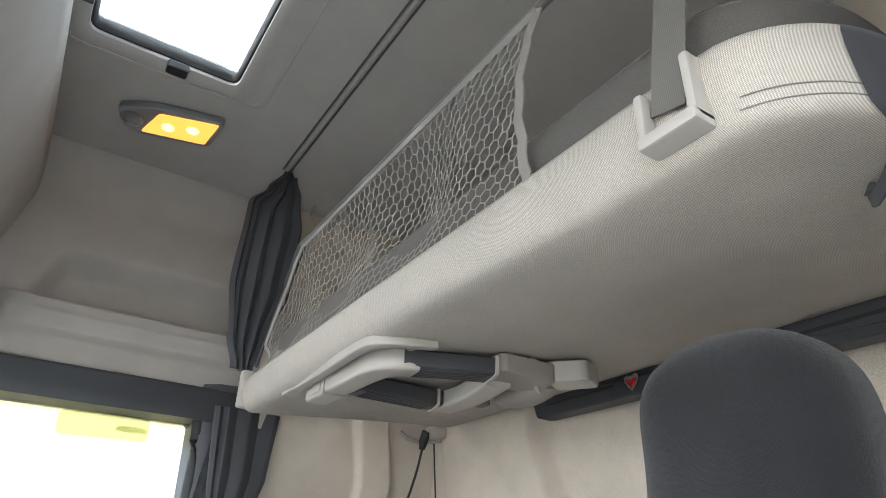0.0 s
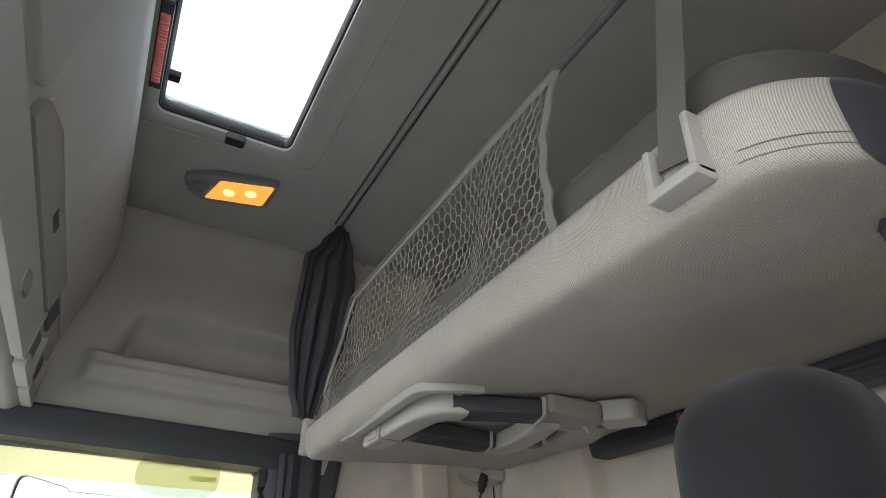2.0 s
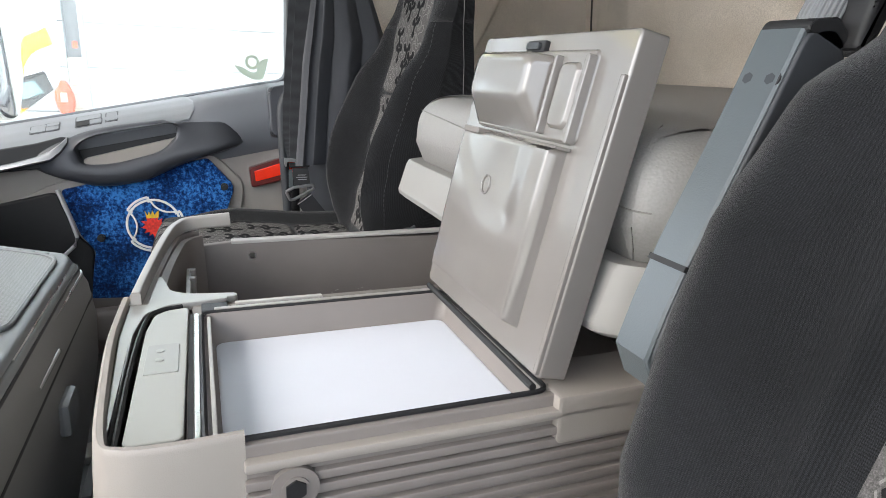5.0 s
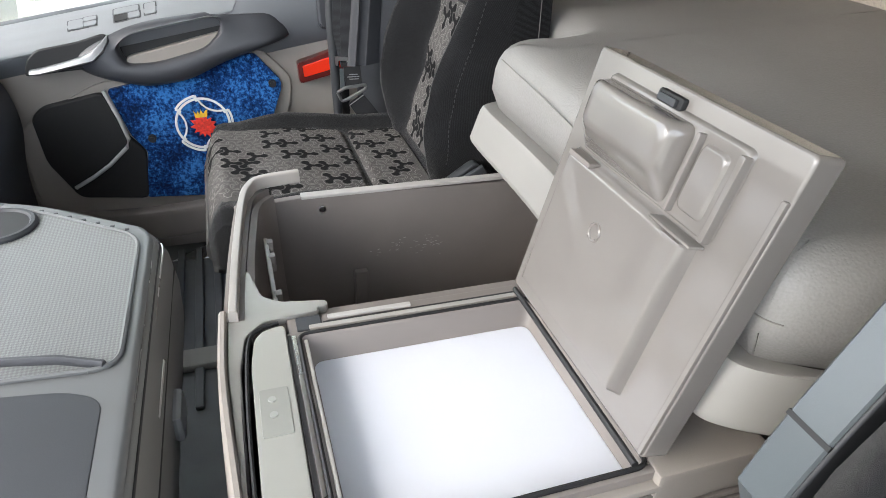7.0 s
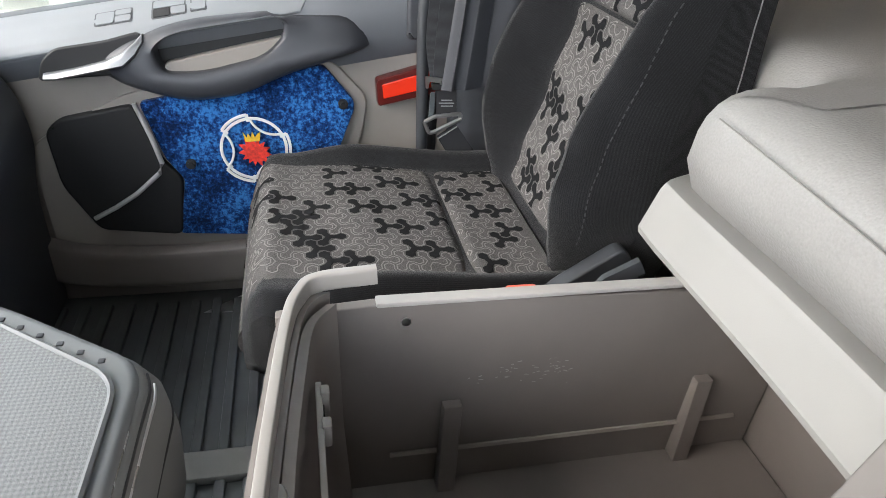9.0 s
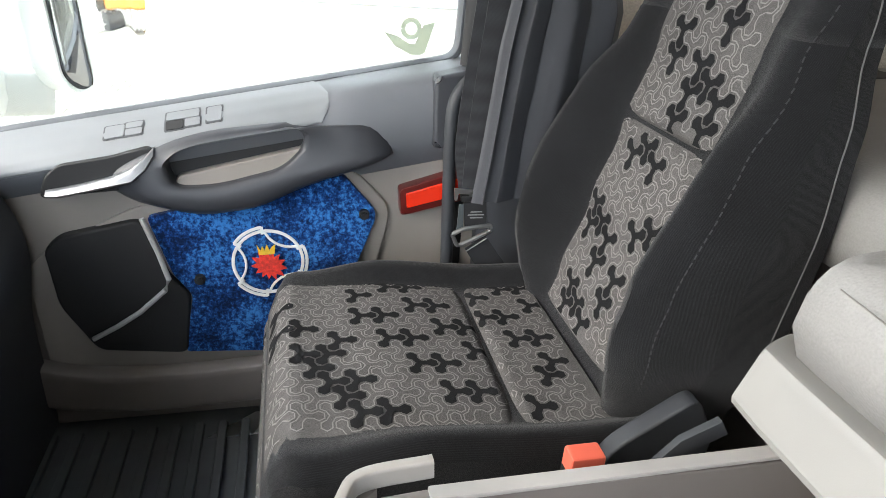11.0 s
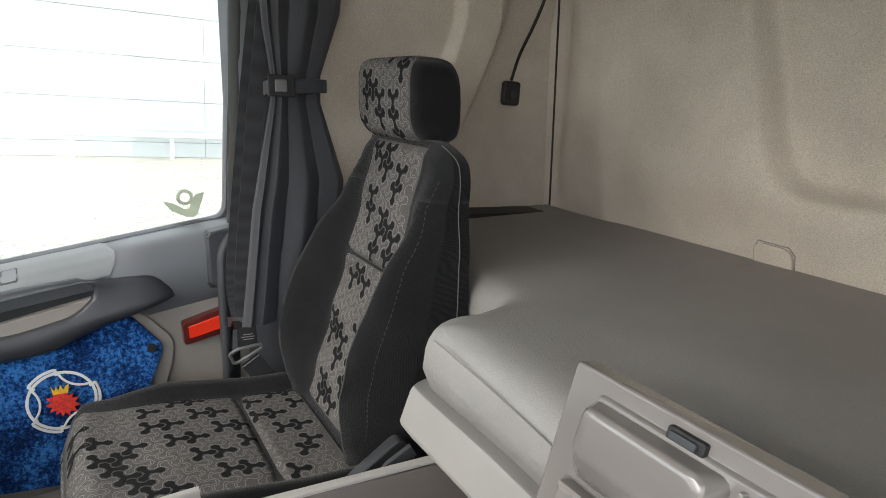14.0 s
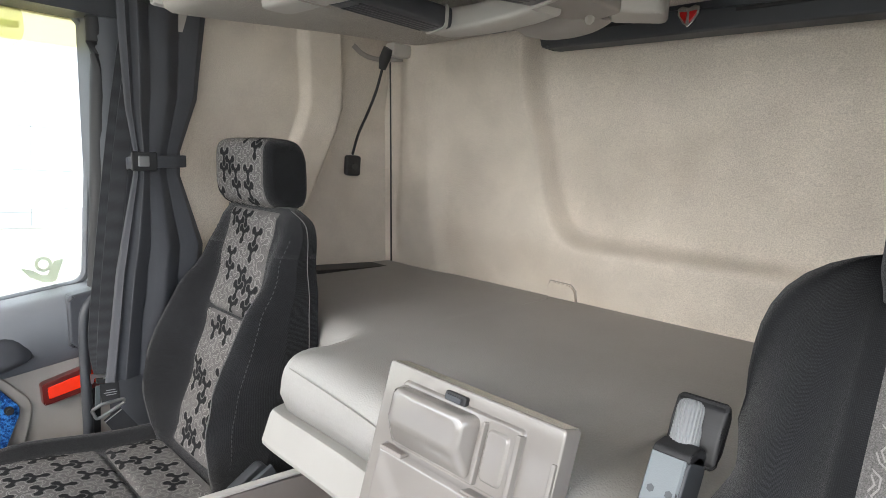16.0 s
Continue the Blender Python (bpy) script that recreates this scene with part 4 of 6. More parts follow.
part("rim_bar", prism(rounded([(-0.020, 1.196), (-0.031, 1.196), (-0.038, 1.262), (-0.060, 1.284), (-0.115, 1.292), (-0.334, 1.293), (-0.330, 1.297), (-0.12, 1.305), (-0.018, 1.302), (-0.014, 1.25)], 0.008), "z", 0.481, 0.4915, 0.002), RIMM, frg, "flat worn metal rim", 40)
part("bolt_rosette", disc(bmesh.new(), (-0.3565, 1.163, 0.449), (1, 0, 0), 0.0185, 0.006, 28), TAUPED, frg, "round raised rosette")
part("bolt_well", disc(bmesh.new(), (-0.3590, 1.163, 0.449), (1, 0, 0), 0.0110, 0.003, 20), TAUPED, frg)
part("bolt", disc(bmesh.new(), (-0.3605, 1.163, 0.449), (1, 0, 0), 0.0088, 0.004, 6), BLACK, frg, "dark bolt")
part("body", boxes((-0.330, -0.036, 0.62, 1.29, 0.06, 0.240)), TAUPED, frg)

# the lid, open and leaning back; w runs up the lid from its hinge, d out of its inner face
LA = math.atan2(0.063, 0.303)


def on_lid(x, w, d):
    return (x - 0.03 * (w - 0.15), 0.946 - math.sin(LA) * w + math.cos(LA) * d, 0.500 + math.cos(LA) * w + math.sin(LA) * d)


def lid_block(x0, x1, w0, w1, d0, d1, r=0.003, taper=0.0, round_r=0.008):
    """A raised or sunk field on the lid with a narrow rounded edge."""
    def outline(i):
        return rounded([(x0 + i, w0 + i), (x1 - i, w0 + i), (x1 - i, w1 - i), (x0 + i, w1 - i)], round_r, 5)
    rows = [(0, d0), (taper, d1 - r), (taper + 0.3 * r, d1 - 0.3 * r), (taper + r, d1)]
    return loft([[on_lid(x, w, d) for x, w in outline(k)] for k, d in rows])


lid = part("lid", lid_block(-0.346, -0.050, 0.0, 0.310, -0.028, 0.0, 0.003, 0.0, 0.006), GLOSSP, frg, "open glossy taupe lid", 50)


def lid_dish(x, w):
    """Inner panel: its upper half sinks in a soft S-line round the moulded ring."""
    edge = max(step(0.006, 0.0, x + 0.290), step(0.010, 0.0, -0.078 - x), step(0.008, 0.0, w - 0.026), step(0.008, 0.0, 0.206 - w))
    line = 0.112 + 0.070 * step(-0.225, -0.065, x) ** 1.6
    dish = step(line - 0.010, line + 0.022, w) * step(0.0, 0.035, -0.072 - x) * step(-0.262, -0.225, x)
    return on_lid(x, w, 0.0175 * (1 - edge) - 0.0028 * dish * (1 - edge) - 0.001 * edge)


part("lid_panel", sheet(lid_dish, -0.292, -0.076, 0.024, 0.208, 90, 60), GLOSSP, lid, "raised inner panel with a shallow dish", 60)


def lid_ring(x0, x1, w0, w1, d, r):
    return [on_lid(x, w, d) for x, w in rounded([(x0, w0), (x1, w0), (x1, w1), (x0, w1)], r, 5)]


part("lid_block", loft([lid_ring(-0.237, -0.084, 0.208, 0.288, -0.002, 0.010), lid_ring(-0.234, -0.088, 0.212, 0.287, 0.006, 0.012), lid_ring(-0.228, -0.096, 0.236, 0.286, 0.024, 0.014), lid_ring(-0.224, -0.101, 0.240, 0.283, 0.0275, 0.014), lid_ring(-0.216, -0.110, 0.246, 0.277, 0.0285, 0.012)]), GLOSSP, lid, "protruding moulded block", 50)
part("lid_frame", lid_block(-0.300, -0.088, 0.206, 0.294, -0.002, 0.005, 0.003, 0.002), GLOSSP, lid, "raised frame field", 50)
part("lid_recess", lid_block(-0.286, -0.246, 0.216, 0.284, 0.002, 0.0085, 0.003, 0.004), GLOSSP, lid, "raised field", 50)
part("lid_rib", lid_block(-0.2475, -0.2425, 0.212, 0.286, 0.002, 0.0125, 0.0015, 0.0, 0.002), GLOSSP, lid, "slim moulded rib")
part("lid_rib", lid_block(-0.2985, -0.2915, 0.208, 0.287, 0.002, 0.0105, 0.0015, 0.0, 0.002), GLOSSP, lid, "slim moulded rib")
part("lid_rib", lid_block(-0.297, -0.238, 0.2015, 0.2045, 0.002, 0.0185, 0.0015, 0.0, 0.002), GLOSSP, lid, "slim moulded rib")
part("lid_edge", lid_block(-0.3445, -0.3385, 0.004, 0.272, -0.010, 0.0035, 0.0015, 0.0, 0.002), GLOSSP, lid, "stepped lid edge")
part("lid_slot", lid_block(-0.131, -0.088, 0.1985, 0.2045, 0.004, 0.0180, 0.0008, 0.0, 0.002), TAUPED, lid, "sunk slot")
part("lid_latch", lid_block(-0.206, -0.169, 0.290, 0.302, -0.002, 0.006, 0.002, 0.0, 0.003), BLACK, lid, "black latch")
part("latch_tongue", lid_block(-0.200, -0.174, 0.292, 0.299, 0.005, 0.0095, 0.001, 0.0, 0.002), DARK, lid, "grey latch tongue")
rg = bmesh.new()
sweep([on_lid(-0.176 + 0.0085 * math.cos(a / 24 * 2 * math.pi), 0.148 + 0.0095 * math.sin(a / 24 * 2 * math.pi), 0.0152) for a in range(25)], 0.0015, 0.0015, n=6, bm=rg)
part("moulded_ring", rg, GLOSSP, lid, "small moulded ring")
part("hinge_line", sweep([(-0.340, 0.9495, 0.4930), (-0.052, 0.9465, 0.4930)], 0.0035, 0.004, n=8), BLACK, frg, "black hinge line")
part("foot_block", boxes((-0.358, -0.285, 0.80, 0.932, 0.44, 0.489), r=0.005), TAUPE, frg, "taupe corner block")

# ---- seats ----


HEXA = 0.0185


def motif_points(w, lobe, r=HEXA):
    """Three hexagon lobes on thinner arms; the hexagons lie side by side with those of the neighbours."""
    c, h = lobe * 0.866, lobe * 0.5
    out = []
    for k in range(3):
        a = -math.pi / 2 + k * 2 * math.pi / 3
        ca, sa = math.cos(a), math.sin(a)
        base = [(w * 0.58, -w), (r - c - 0.001, -w), (r - c, -h), (r, -lobe), (r + c, -h), (r + c, h), (r, lobe), (r - c, h), (r - c - 0.001, w), (w * 0.58, w)]
        out += [(ca * p - sa * q, sa * p + ca * q) for p, q in base]
    return out


MOT = motif_points(0.0049, 0.0092)
MOTO = motif_points(0.0050, 0.0092)
MOTI = motif_points(0.0034, 0.0073)


def motifs(f, lift, u0, u1, v0, v1, seed):
    """Interlocking three-armed motifs woven over a cloth surface f(u, v): some black, the rest drawn by a pale contour."""
    fill, line = bmesh.new(), bmesh.new()
    rnd = random.Random(seed)
    du, dv = 2 * HEXA * 0.866, 2 * HEXA
    n = len(MOT)
    for i in range(int((u1 - u0) / du) + 2):
        for j in range(int((v1 - v0) / dv) + 2):
            u, v = u0 + du * i, v0 + dv * (j + 0.5 * (i % 2))
            dark = ((2 * i + 3 * j + seed) % 7 in (0, 3) and rnd.random() < 0.93) or rnd.random() < 0.09
            m = 0.004
            if dark:
                if not (u0 + m < u < u1 - m and v0 + m < v < v1 - m):
                    continue
                cl = lambda a, b: (min(max(a, u0), u1), min(max(b, v0), v1))
                vs = [fill.verts.new(lift(*cl(u + p[0], v + p[1]), 0.0012)) for p in MOT]
                core = []
                for k in range(3):
                    s = vs[10 * k:10 * k + 10]
                    fill.faces.new((s[0], s[1], s[8], s[9]))
                    fill.faces.new((s[1], s[2], s[7], s[8]))
                    fill.faces.new(s[2:8])
                    core += [s[0], s[9]]
                fill.faces.new(core)
            else:
                pa = [(u + p[0], v + p[1]) for p in MOTO]
                pb = [(u + p[0], v + p[1]) for p in MOTI]
                ok = [u0 < p[0] < u1 and v0 < p[1] < v1 for p in pa]
                for k in range(n):
                    q = (k + 1) % n
                    if ok[k] and ok[q]:
                        line.faces.new([line.verts.new(lift(*p, 0.0009)) for p in (pa[k], pa[q], pb[q], pb[k])])
    return fill, line


def weave(f, lift, u0, u1, v0, v1, seed, parent):
    fill, line = motifs(f, lift, u0, u1, v0, v1, seed)
    tagged(part("motif", fill, MOTIF, parent, "black three-armed woven motifs"), kind="stuff")
    tagged(part("contour", line, CONTOUR, parent, "pale grey woven contours"), kind="stuff")


def make_seat(label, cx, dy, dz, wide, seed, plain_head, half):
    """A cab seat: cushion, back with side bolsters and headrest. cx: its middle; dy, dz: shift; wide: width factor."""
    s = thing("cab_seat", label, "seat", "cab seats")
    P = lambda x, y, z: (cx + x * wide, y + dy, z + dz)
    # backrest: profile of the middle front, the bolster and the rear, by height
    mid = [(0.36, 0.895), (0.45, 0.872), (0.58, 0.838), (0.70, 0.808), (0.84, 0.775), (0.95, 0.752), (0.985, 0.735)]
    bol = [(0.36, 0.02), (0.44, 0.065), (0.55, 0.098), (0.65, 0.095), (0.75, 0.072), (0.86, 0.032), (0.93, 0.010), (0.985, 0.0)]
    rear = [(0.36, 0.735), (0.5, 0.70), (0.75, 0.690), (0.95, 0.685), (0.985, 0.70)]
    pan = 0.135 if plain_head else 0.125

    def front(x, z):
        ax = abs(x)
        return ease(mid, z) + ease(bol, z) * step(pan - 0.01, pan + 0.075, ax)
    rings = []
    zs = [0.36 + 0.52 * i / 26 for i in range(27)] + [0.88 + 0.105 * math.sin(math.pi / 2 * i / 11) for i in range(12)]

    def half_width(z):
        return ease(half, z) if z < 0.88 else 0.12 + 0.085 * (1 - ((z - 0.88) / 0.1055) ** 3) ** 0.5
    for z in zs if not plain_head else ():
        h = half_width(z)
        ring = []
        for i in range(33):
            x = h * math.sin(math.pi / 2 * (-1 + 2 * i / 32))
            edge = step(0.0, 0.050, h - abs(x))
            y = ease(rear, z) + 0.03 + (front(x, z) - ease(rear, z) - 0.03) * (0.35 + 0.65 * edge ** 0.5)
            ring.append(P(x, y, z))
        for i in range(17):
            x = h * math.cos(math.pi * i / 16) * 0.985
            ring.append(P(x, ease(rear, z) + 0.012 * (abs(x) / h) ** 4, z))
        rings.append(ring)
    if plain_head:
        # wide bolsters that swell below a notch and round off towards the rear
        mid = [(0.36, 0.9196), (1.0, 0.6764)]
        H = [(0.36, 0.215), (0.42, 0.232), (0.48, 0.262), (0.62, 0.262), (0.70, 0.252), (0.75, 0.240), (0.783, 0.226), (0.793, 0.226), (0.83, 0.234), (0.86, 0.230)]
        B = [(0.36, 0.12), (0.68, 0.205), (0.99, 0.017)]
        Q = [(0.36, -0.02), (0.42, -0.02), (0.48, 0.04), (0.52, 0.075), (0.72, 0.075), (0.763, 0.082), (0.783, 0.026), (0.791, 0.010), (0.83, -0.01), (0.90, -0.02)]

        def bolster(z, u):
            h, b, yp = lerp(H, z), lerp(B, z), lerp(mid, z)
            if z > 0.86:
                h = 0.10 + 0.132 * (1 - ((z - 0.86) / 0.1552) ** 3.5) ** 0.5
            yr = 0.757 - 0.12 * (z - 0.68)
            c0, c1, c2, c3 = (1 - u) ** 3, 3 * u * (1 - u) ** 2, 3 * u * u * (1 - u), u ** 3
            return c0 * pan + c1 * (pan + 0.45 * (h - pan)) + (c2 + c3) * h, c0 * yp + c1 * (yp + b) + c2 * (yp + lerp(Q, z)) + c3 * yr
        rings = []
        for i in range(59):
            z = 0.36 + 0.47 * min(i, 47) / 47
            if i > 47:
                z = 0.83 + 0.185 * math.sin(math.pi / 2 * (i - 47) / 11)
            half_ring = [bolster(z, q / 16) for q in range(17)]
            h, yr = half_ring[-1]
            rear_half = [(h * 0.98, yr - 0.05), (h * 0.9, yr - 0.085), (h * 0.4, yr - 0.10)]
            r_side = [P(x, y, z) for x, y in half_ring + rear_half]
            l_side = [P(-x, y, z) for x, y in (half_ring + rear_half)[::-1]]
            rings.append(r_side + l_side)
    part("backrest", loft(rings), VELOUR, s, "black velour backrest with side bolsters", 75)
    # patterned middle panel, parted by a cross seam
    for v0, v1, k in ((0.40, 0.722, 0), (0.728, 0.972, 1)):
        if plain_head and k:
            v1 = 0.968
        fp = lambda u, v: P(u, (lerp if plain_head else ease)(mid, v) + 0.006 - 0.010 * (abs(u) / pan) ** 6 - 0.006 * (step(0.712, 0.725, v) if not k else step(0.740, 0.728, v)), v)
        wtop = pan
        part("cloth_panel", sheet(fp, -wtop, wtop, v0, v1, 16, 22, thick=(0, -0.012, 0)), CLOTH, s, "grey patterned cloth panel", 75)
        weave(fp, lambda u, v, h: Vector(fp(u, v)) + Vector((0, h, 0)), -wtop * 0.90, wtop * 0.90, v0 + 0.003, v1 - 0.003, seed + k, s)
    # piping along the back's edge and rear shell
    side_pts = []
    for sx in (-1, 1) if not plain_head else ():
        part("piping", sweep([P(sx * (half_width(z) + 0.001), ease(rear, z) + 0.036, z) for z in zs[6:-2]], 0.0010, n=6), mat("piping_grey", (0.11, 0.11, 0.11), 0.6), s)
        for k in range(46):
            z = 0.44 + 0.0105 * k
            h = half_width(z)
            pts = []
            for dz2 in (0.0, 0.006):
                x, e = h - 0.020, step(0.0, 0.050, 0.020)
                y = ease(rear, z + dz2) + 0.03 + (front(x, z + dz2) - ease(rear, z + dz2) - 0.03) * (0.35 + 0.65 * e ** 0.5)
                pts.append(P(sx * x, y + 0.0006, z + dz2))
            side_pts.append((sx, pts))
    if not plain_head:
        for sx in (-1, 1):
            bs = bmesh.new()
            for q, pts in side_pts:
                if q == sx:
                    sweep(pts, 0.0011, 0.0009, n=5, bm=bs)
            tagged(part("stitching", bs, mat("stitch_grey", (0.032, 0.033, 0.036), 0.8), s, "grey stitched side seam"), kind="stuff")
    # cushion
    front_y, rear_y2 = 1.370, 0.86

    def top_z(x, y):
        z = 0.392 - 0.020 * step(1.22, 0.95, y) + 0.006 * step(1.28, 1.34, y)
        z += (0.006 + 0.024 * step(1.34, 1.16, y)) * step(0.178, 0.216, abs(x))
        z -= 0.080 * step(1.318, 1.380, y) ** 2.4
        return z
    crings = []
    n = 30
    ys = [rear_y2 + (front_y - rear_y2) * i / n for i in range(n + 1)]
    for y in ys:
        ring = []
        hw = 0.243 - 0.03 * step(1.30, 1.370, y) ** 2
        for i in range(29):
            x = hw * math.sin(math.pi / 2 * (-1 + 2 * i / 28))
            z = top_z(x, y) - 0.030 * step(0.022, 0.0, hw - abs(x)) ** 2
            ring.append(P(x, y, z))
        ring.append(P(hw, y, 0.275))
        ring.append(P(hw - 0.01, y, 0.250))
        ring.append(P(-hw + 0.01, y, 0.250))
        ring.append(P(-hw, y, 0.275))
        crings.append(ring)
    part("cushion", loft(crings), VELOUR, s, "black velour seat cushion sides", 75)
    for y0, y1, k in ((0.90, 1.028, 2), (1.034, 1.366, 3)):
        fc = lambda u, v: P(u, v, top_z(u, v) + 0.008 - 0.012 * (abs(u) / 0.196) ** 8 - 0.008 * (step(1.016, 1.030, v) if k == 2 else step(1.046, 1.034, v)))
        part("cloth_panel", sheet(fc, -0.196, 0.196, y0, y1, 24, 20, thick=(0, 0, -0.014)), CLOTH, s, "grey patterned cloth panel", 75)
        weave(fc, lambda u, v, h: Vector(fc(u, v)) + Vector((0, h * 0.3, h)), -0.184, 0.184, y0 + 0.003, y1 - 0.002, seed + k, s)
    # front roll of the cushion
    fr = lambda u, v: P(u, 1.371 + 0.012 * math.sin(v * math.pi) - 0.03 * v * v, 0.322 - 0.075 * v)
    part("front_roll", sheet(fr, -0.20, 0.20, 0, 1, 16, 8, thick=(0, -0.03, 0)), CLOTH, s, "", 75)
    weave(fr, lambda u, v, h: Vector(fr(u, v / 0.075)) + Vector((0, h, 0)), -0.195, 0.195, 0.002, 0.070, seed + 5, s)
    part("seat_base", boxes((cx - 0.20 * wide, cx + 0.20 * wide, 0.80 + dy, 1.26 + dy, 0.0, 0.27 + dz), r=0.03), DARK, s, "dark plastic seat base")
    part("hinge_cover", prism(rounded([(0.93 + dy, 0.27 + dz), (0.99 + dy, 0.30 + dz), (0.94 + dy, 0.40 + dz), (0.84 + dy, 0.47 + dz), (0.80 + dy, 0.40 + dz), (0.82 + dy, 0.27 + dz)], 0.02), "x", cx - 0.262 * wide, cx - 0.235 * wide, 0.004), DARK, s, "dark hinge cover", 50)
    # headrest
    HO = 0.042

    def head_ring(x, k):
        pts = []
        for i in range(24):
            a = 2 * math.pi * i / 24
            ca, sa = math.cos(a), math.sin(a)
            ry, rz = 0.056, 0.080
            y = math.copysign(abs(ca) ** 0.55, ca) * ry * k
            z = math.copysign(abs(sa) ** 0.6, sa) * rz * k
            pts.append(P(x + HO, 0.712 + y + 0.010 * sa, 1.058 + z))
        return pts
    hx = 0.140
    prof = [(-hx, 0.70), (-hx + 0.006, 0.86), (-hx + 0.016, 0.96), (-hx + 0.03, 1.0), (0, 1.0), (hx - 0.03, 1.0), (hx - 0.016, 0.96), (hx - 0.006, 0.86), (hx, 0.70)]
    if plain_head:
        hr = []
        for i in range(25):
            v = i / 24
            z = 0.970 + 0.252 * v
            hw = 0.134 * (1 - max(0, (v - 0.5) / 0.505) ** 3.0) ** 0.5 * (0.96 + 0.04 * step(0.0, 0.12, v)) + 0.002
            hd = 0.060 * (1 - max(0, (v - 0.70) / 0.31) ** 2.4) ** 0.5 * (0.85 + 0.15 * step(0.0, 0.12, v)) + 0.002
            ring = []
            for k in range(40):
                a = 2 * math.pi * k / 40
                ca, sa = math.cos(a), math.sin(a)
                ring.append(P(0.001 + 0.012 * step(0.3, 1.0, v) + hw * math.copysign(abs(ca) ** 0.5, ca), 0.708 - 0.02 * v + hd * math.copysign(abs(sa) ** 0.6, sa) - 0.010 * abs(ca) ** 3, z))
            hr.append(ring)
        part("headrest", loft(hr), VELOUR, s, "plain black headrest", 70)
        part("stitch", sweep([P(-0.090 + 0.006 * v / 10, 0.708 - 0.002 * v + 0.052, 0.985 + 0.0165 * v) for v in range(11)], 0.0012, n=6), MOTIF, s)
    else:
        part("headrest", loft([head_ring(x, k) for x, k in prof]), VELOUR, s, "headrest with black sides", 70)

        def head_curve(a):
            return (math.copysign(abs(math.cos(a)) ** 0.55, math.cos(a)) * 0.056, math.copysign(abs(math.sin(a)) ** 0.6, math.sin(a)) * 0.080)
        arc = [(0.0, 0.0)]
        for i in range(1, 301):
            a0, a1 = math.pi * (i - 1) / 300, math.pi * i / 300
            arc.append((arc[-1][0] + math.dist(head_curve(a0), head_curve(a1)), a1))

        def hf(u, v):
            a = math.copysign(lerp(arc, abs(v)), v)
            ca, sa = math.cos(a), math.sin(a)
            y = math.copysign(abs(ca) ** 0.55, ca) * 0.056
            z = math.copysign(abs(sa) ** 0.6, sa) * 0.080
            k = 1.035 - 0.05 * (abs(u - 0.004) / 0.126) ** 8
            return P(u + HO, 0.712 + y * k + 0.010 * sa, 1.058 + z * k)
        part("head_cloth", sheet(hf, -0.119, 0.128, -0.150, 0.205, 18, 70), CLOTH, s, "grey patterned headrest cloth", 75)
        weave(hf, lambda u, v, h: Vector(hf(u, v)) + (Vector(hf(u, v)) - Vector(P(u + HO, 0.712, 1.058))).normalized() * h, -0.117, 0.126, -0.148, 0.203, seed + 7, s)
    for sx in (-0.055, 0.055) if not plain_head else ():
        part("headrest_post", sweep([P(sx, 0.715, 0.94), P(sx, 0.715, 1.0)], 0.007, n=8), CHROME, s)
    return s


HALF = [(0.36, 0.210), (0.5, 0.232), (0.66, 0.236), (0.78, 0.226), (0.88, 0.205), (0.95, 0.180), (0.975, 0.155), (0.985, 0.13)]
HALFD = [(0.36, 0.27), (0.46, 0.295), (0.60, 0.300), (0.82, 0.305), (0.89, 0.295), (0.94, 0.262), (0.97, 0.225), (0.985, 0.19)]
seat_p = make_seat("patterned grey and black cloth passenger seat beside the door", 0.688, -0.028, -0.022, 1.0, 11, False, HALF)
part("buckle", boxes((0.395, 0.425, 0.935, 0.985, 0.29, 0.376), r=0.006), BLACK, seat_p, "black belt buckle")
part("buckle_button", boxes((0.397, 0.425, 0.940, 0.984, 0.366, 0.398), r=0.004), REDBTN, seat_p, "red release button")
part("lever", sweep([(0.385, 0.90, 0.36), (0.375, 0.86, 0.43), (0.372, 0.82, 0.455)], 0.006, 0.012, n=10, square=True), DARK, seat_p, "dark recline lever")

seat_d = make_seat("patterned cloth driver seat with a plain black headrest", -0.712, 0.032, 0.004, 1.0, 37, True, HALFD)
ax0, ax1 = -0.464, -0.424
ARM = [(0.919, 0.547), (0.930, 0.572), (0.919, 0.607), (0.903, 0.649), (0.875, 0.711), (0.851, 0.767), (0.838, 0.799)]
armd = prism(rounded([(0.900, 0.538)] + ARM + [(0.812, 0.803), (0.798, 0.785), (0.842, 0.68), (0.868, 0.60), (0.872, 0.545)], 0.010, 3), "x", ax0, ax1 - 0.002, 0.0025)
part("armrest", armd, DARK, seat_d, "dark folded-up armrest", 50)
part("arm_face", loft([[(ax0 + 0.003, y - 0.009, z - 0.003), (ax0 + 0.003, y + 0.0008, z + 0.0004), (ax0 + 0.005, y + 0.0026, z + 0.001), (ax1 - 0.002, y + 0.0026, z + 0.001), (ax1, y + 0.0008, z + 0.0004), (ax1, y - 0.009, z - 0.003)] for y, z in ARM]), STEELG, seat_d, "blue-grey face plate", 35)
part("arm_band", prism([(0.9095, 0.641), (0.9112, 0.637), (0.880, 0.624), (0.878, 0.628)], "x", ax0 + 0.0025, ax1 + 0.0005), BLACK, seat_d, "dark joint line")
for x in (-0.434, -0.453):
    part("bolt_well", disc(bmesh.new(), (x, 0.8528, 0.7665), (0, 0.926, 0.376), 0.0078, 0.0022, 20), BLACK, seat_d, "dark bolt recess")
    part("bolt", disc(bmesh.new(), (x, 0.8532, 0.7667), (0, 0.926, 0.376), 0.0042, 0.0022, 6), DARK, seat_d, "dark bolt")
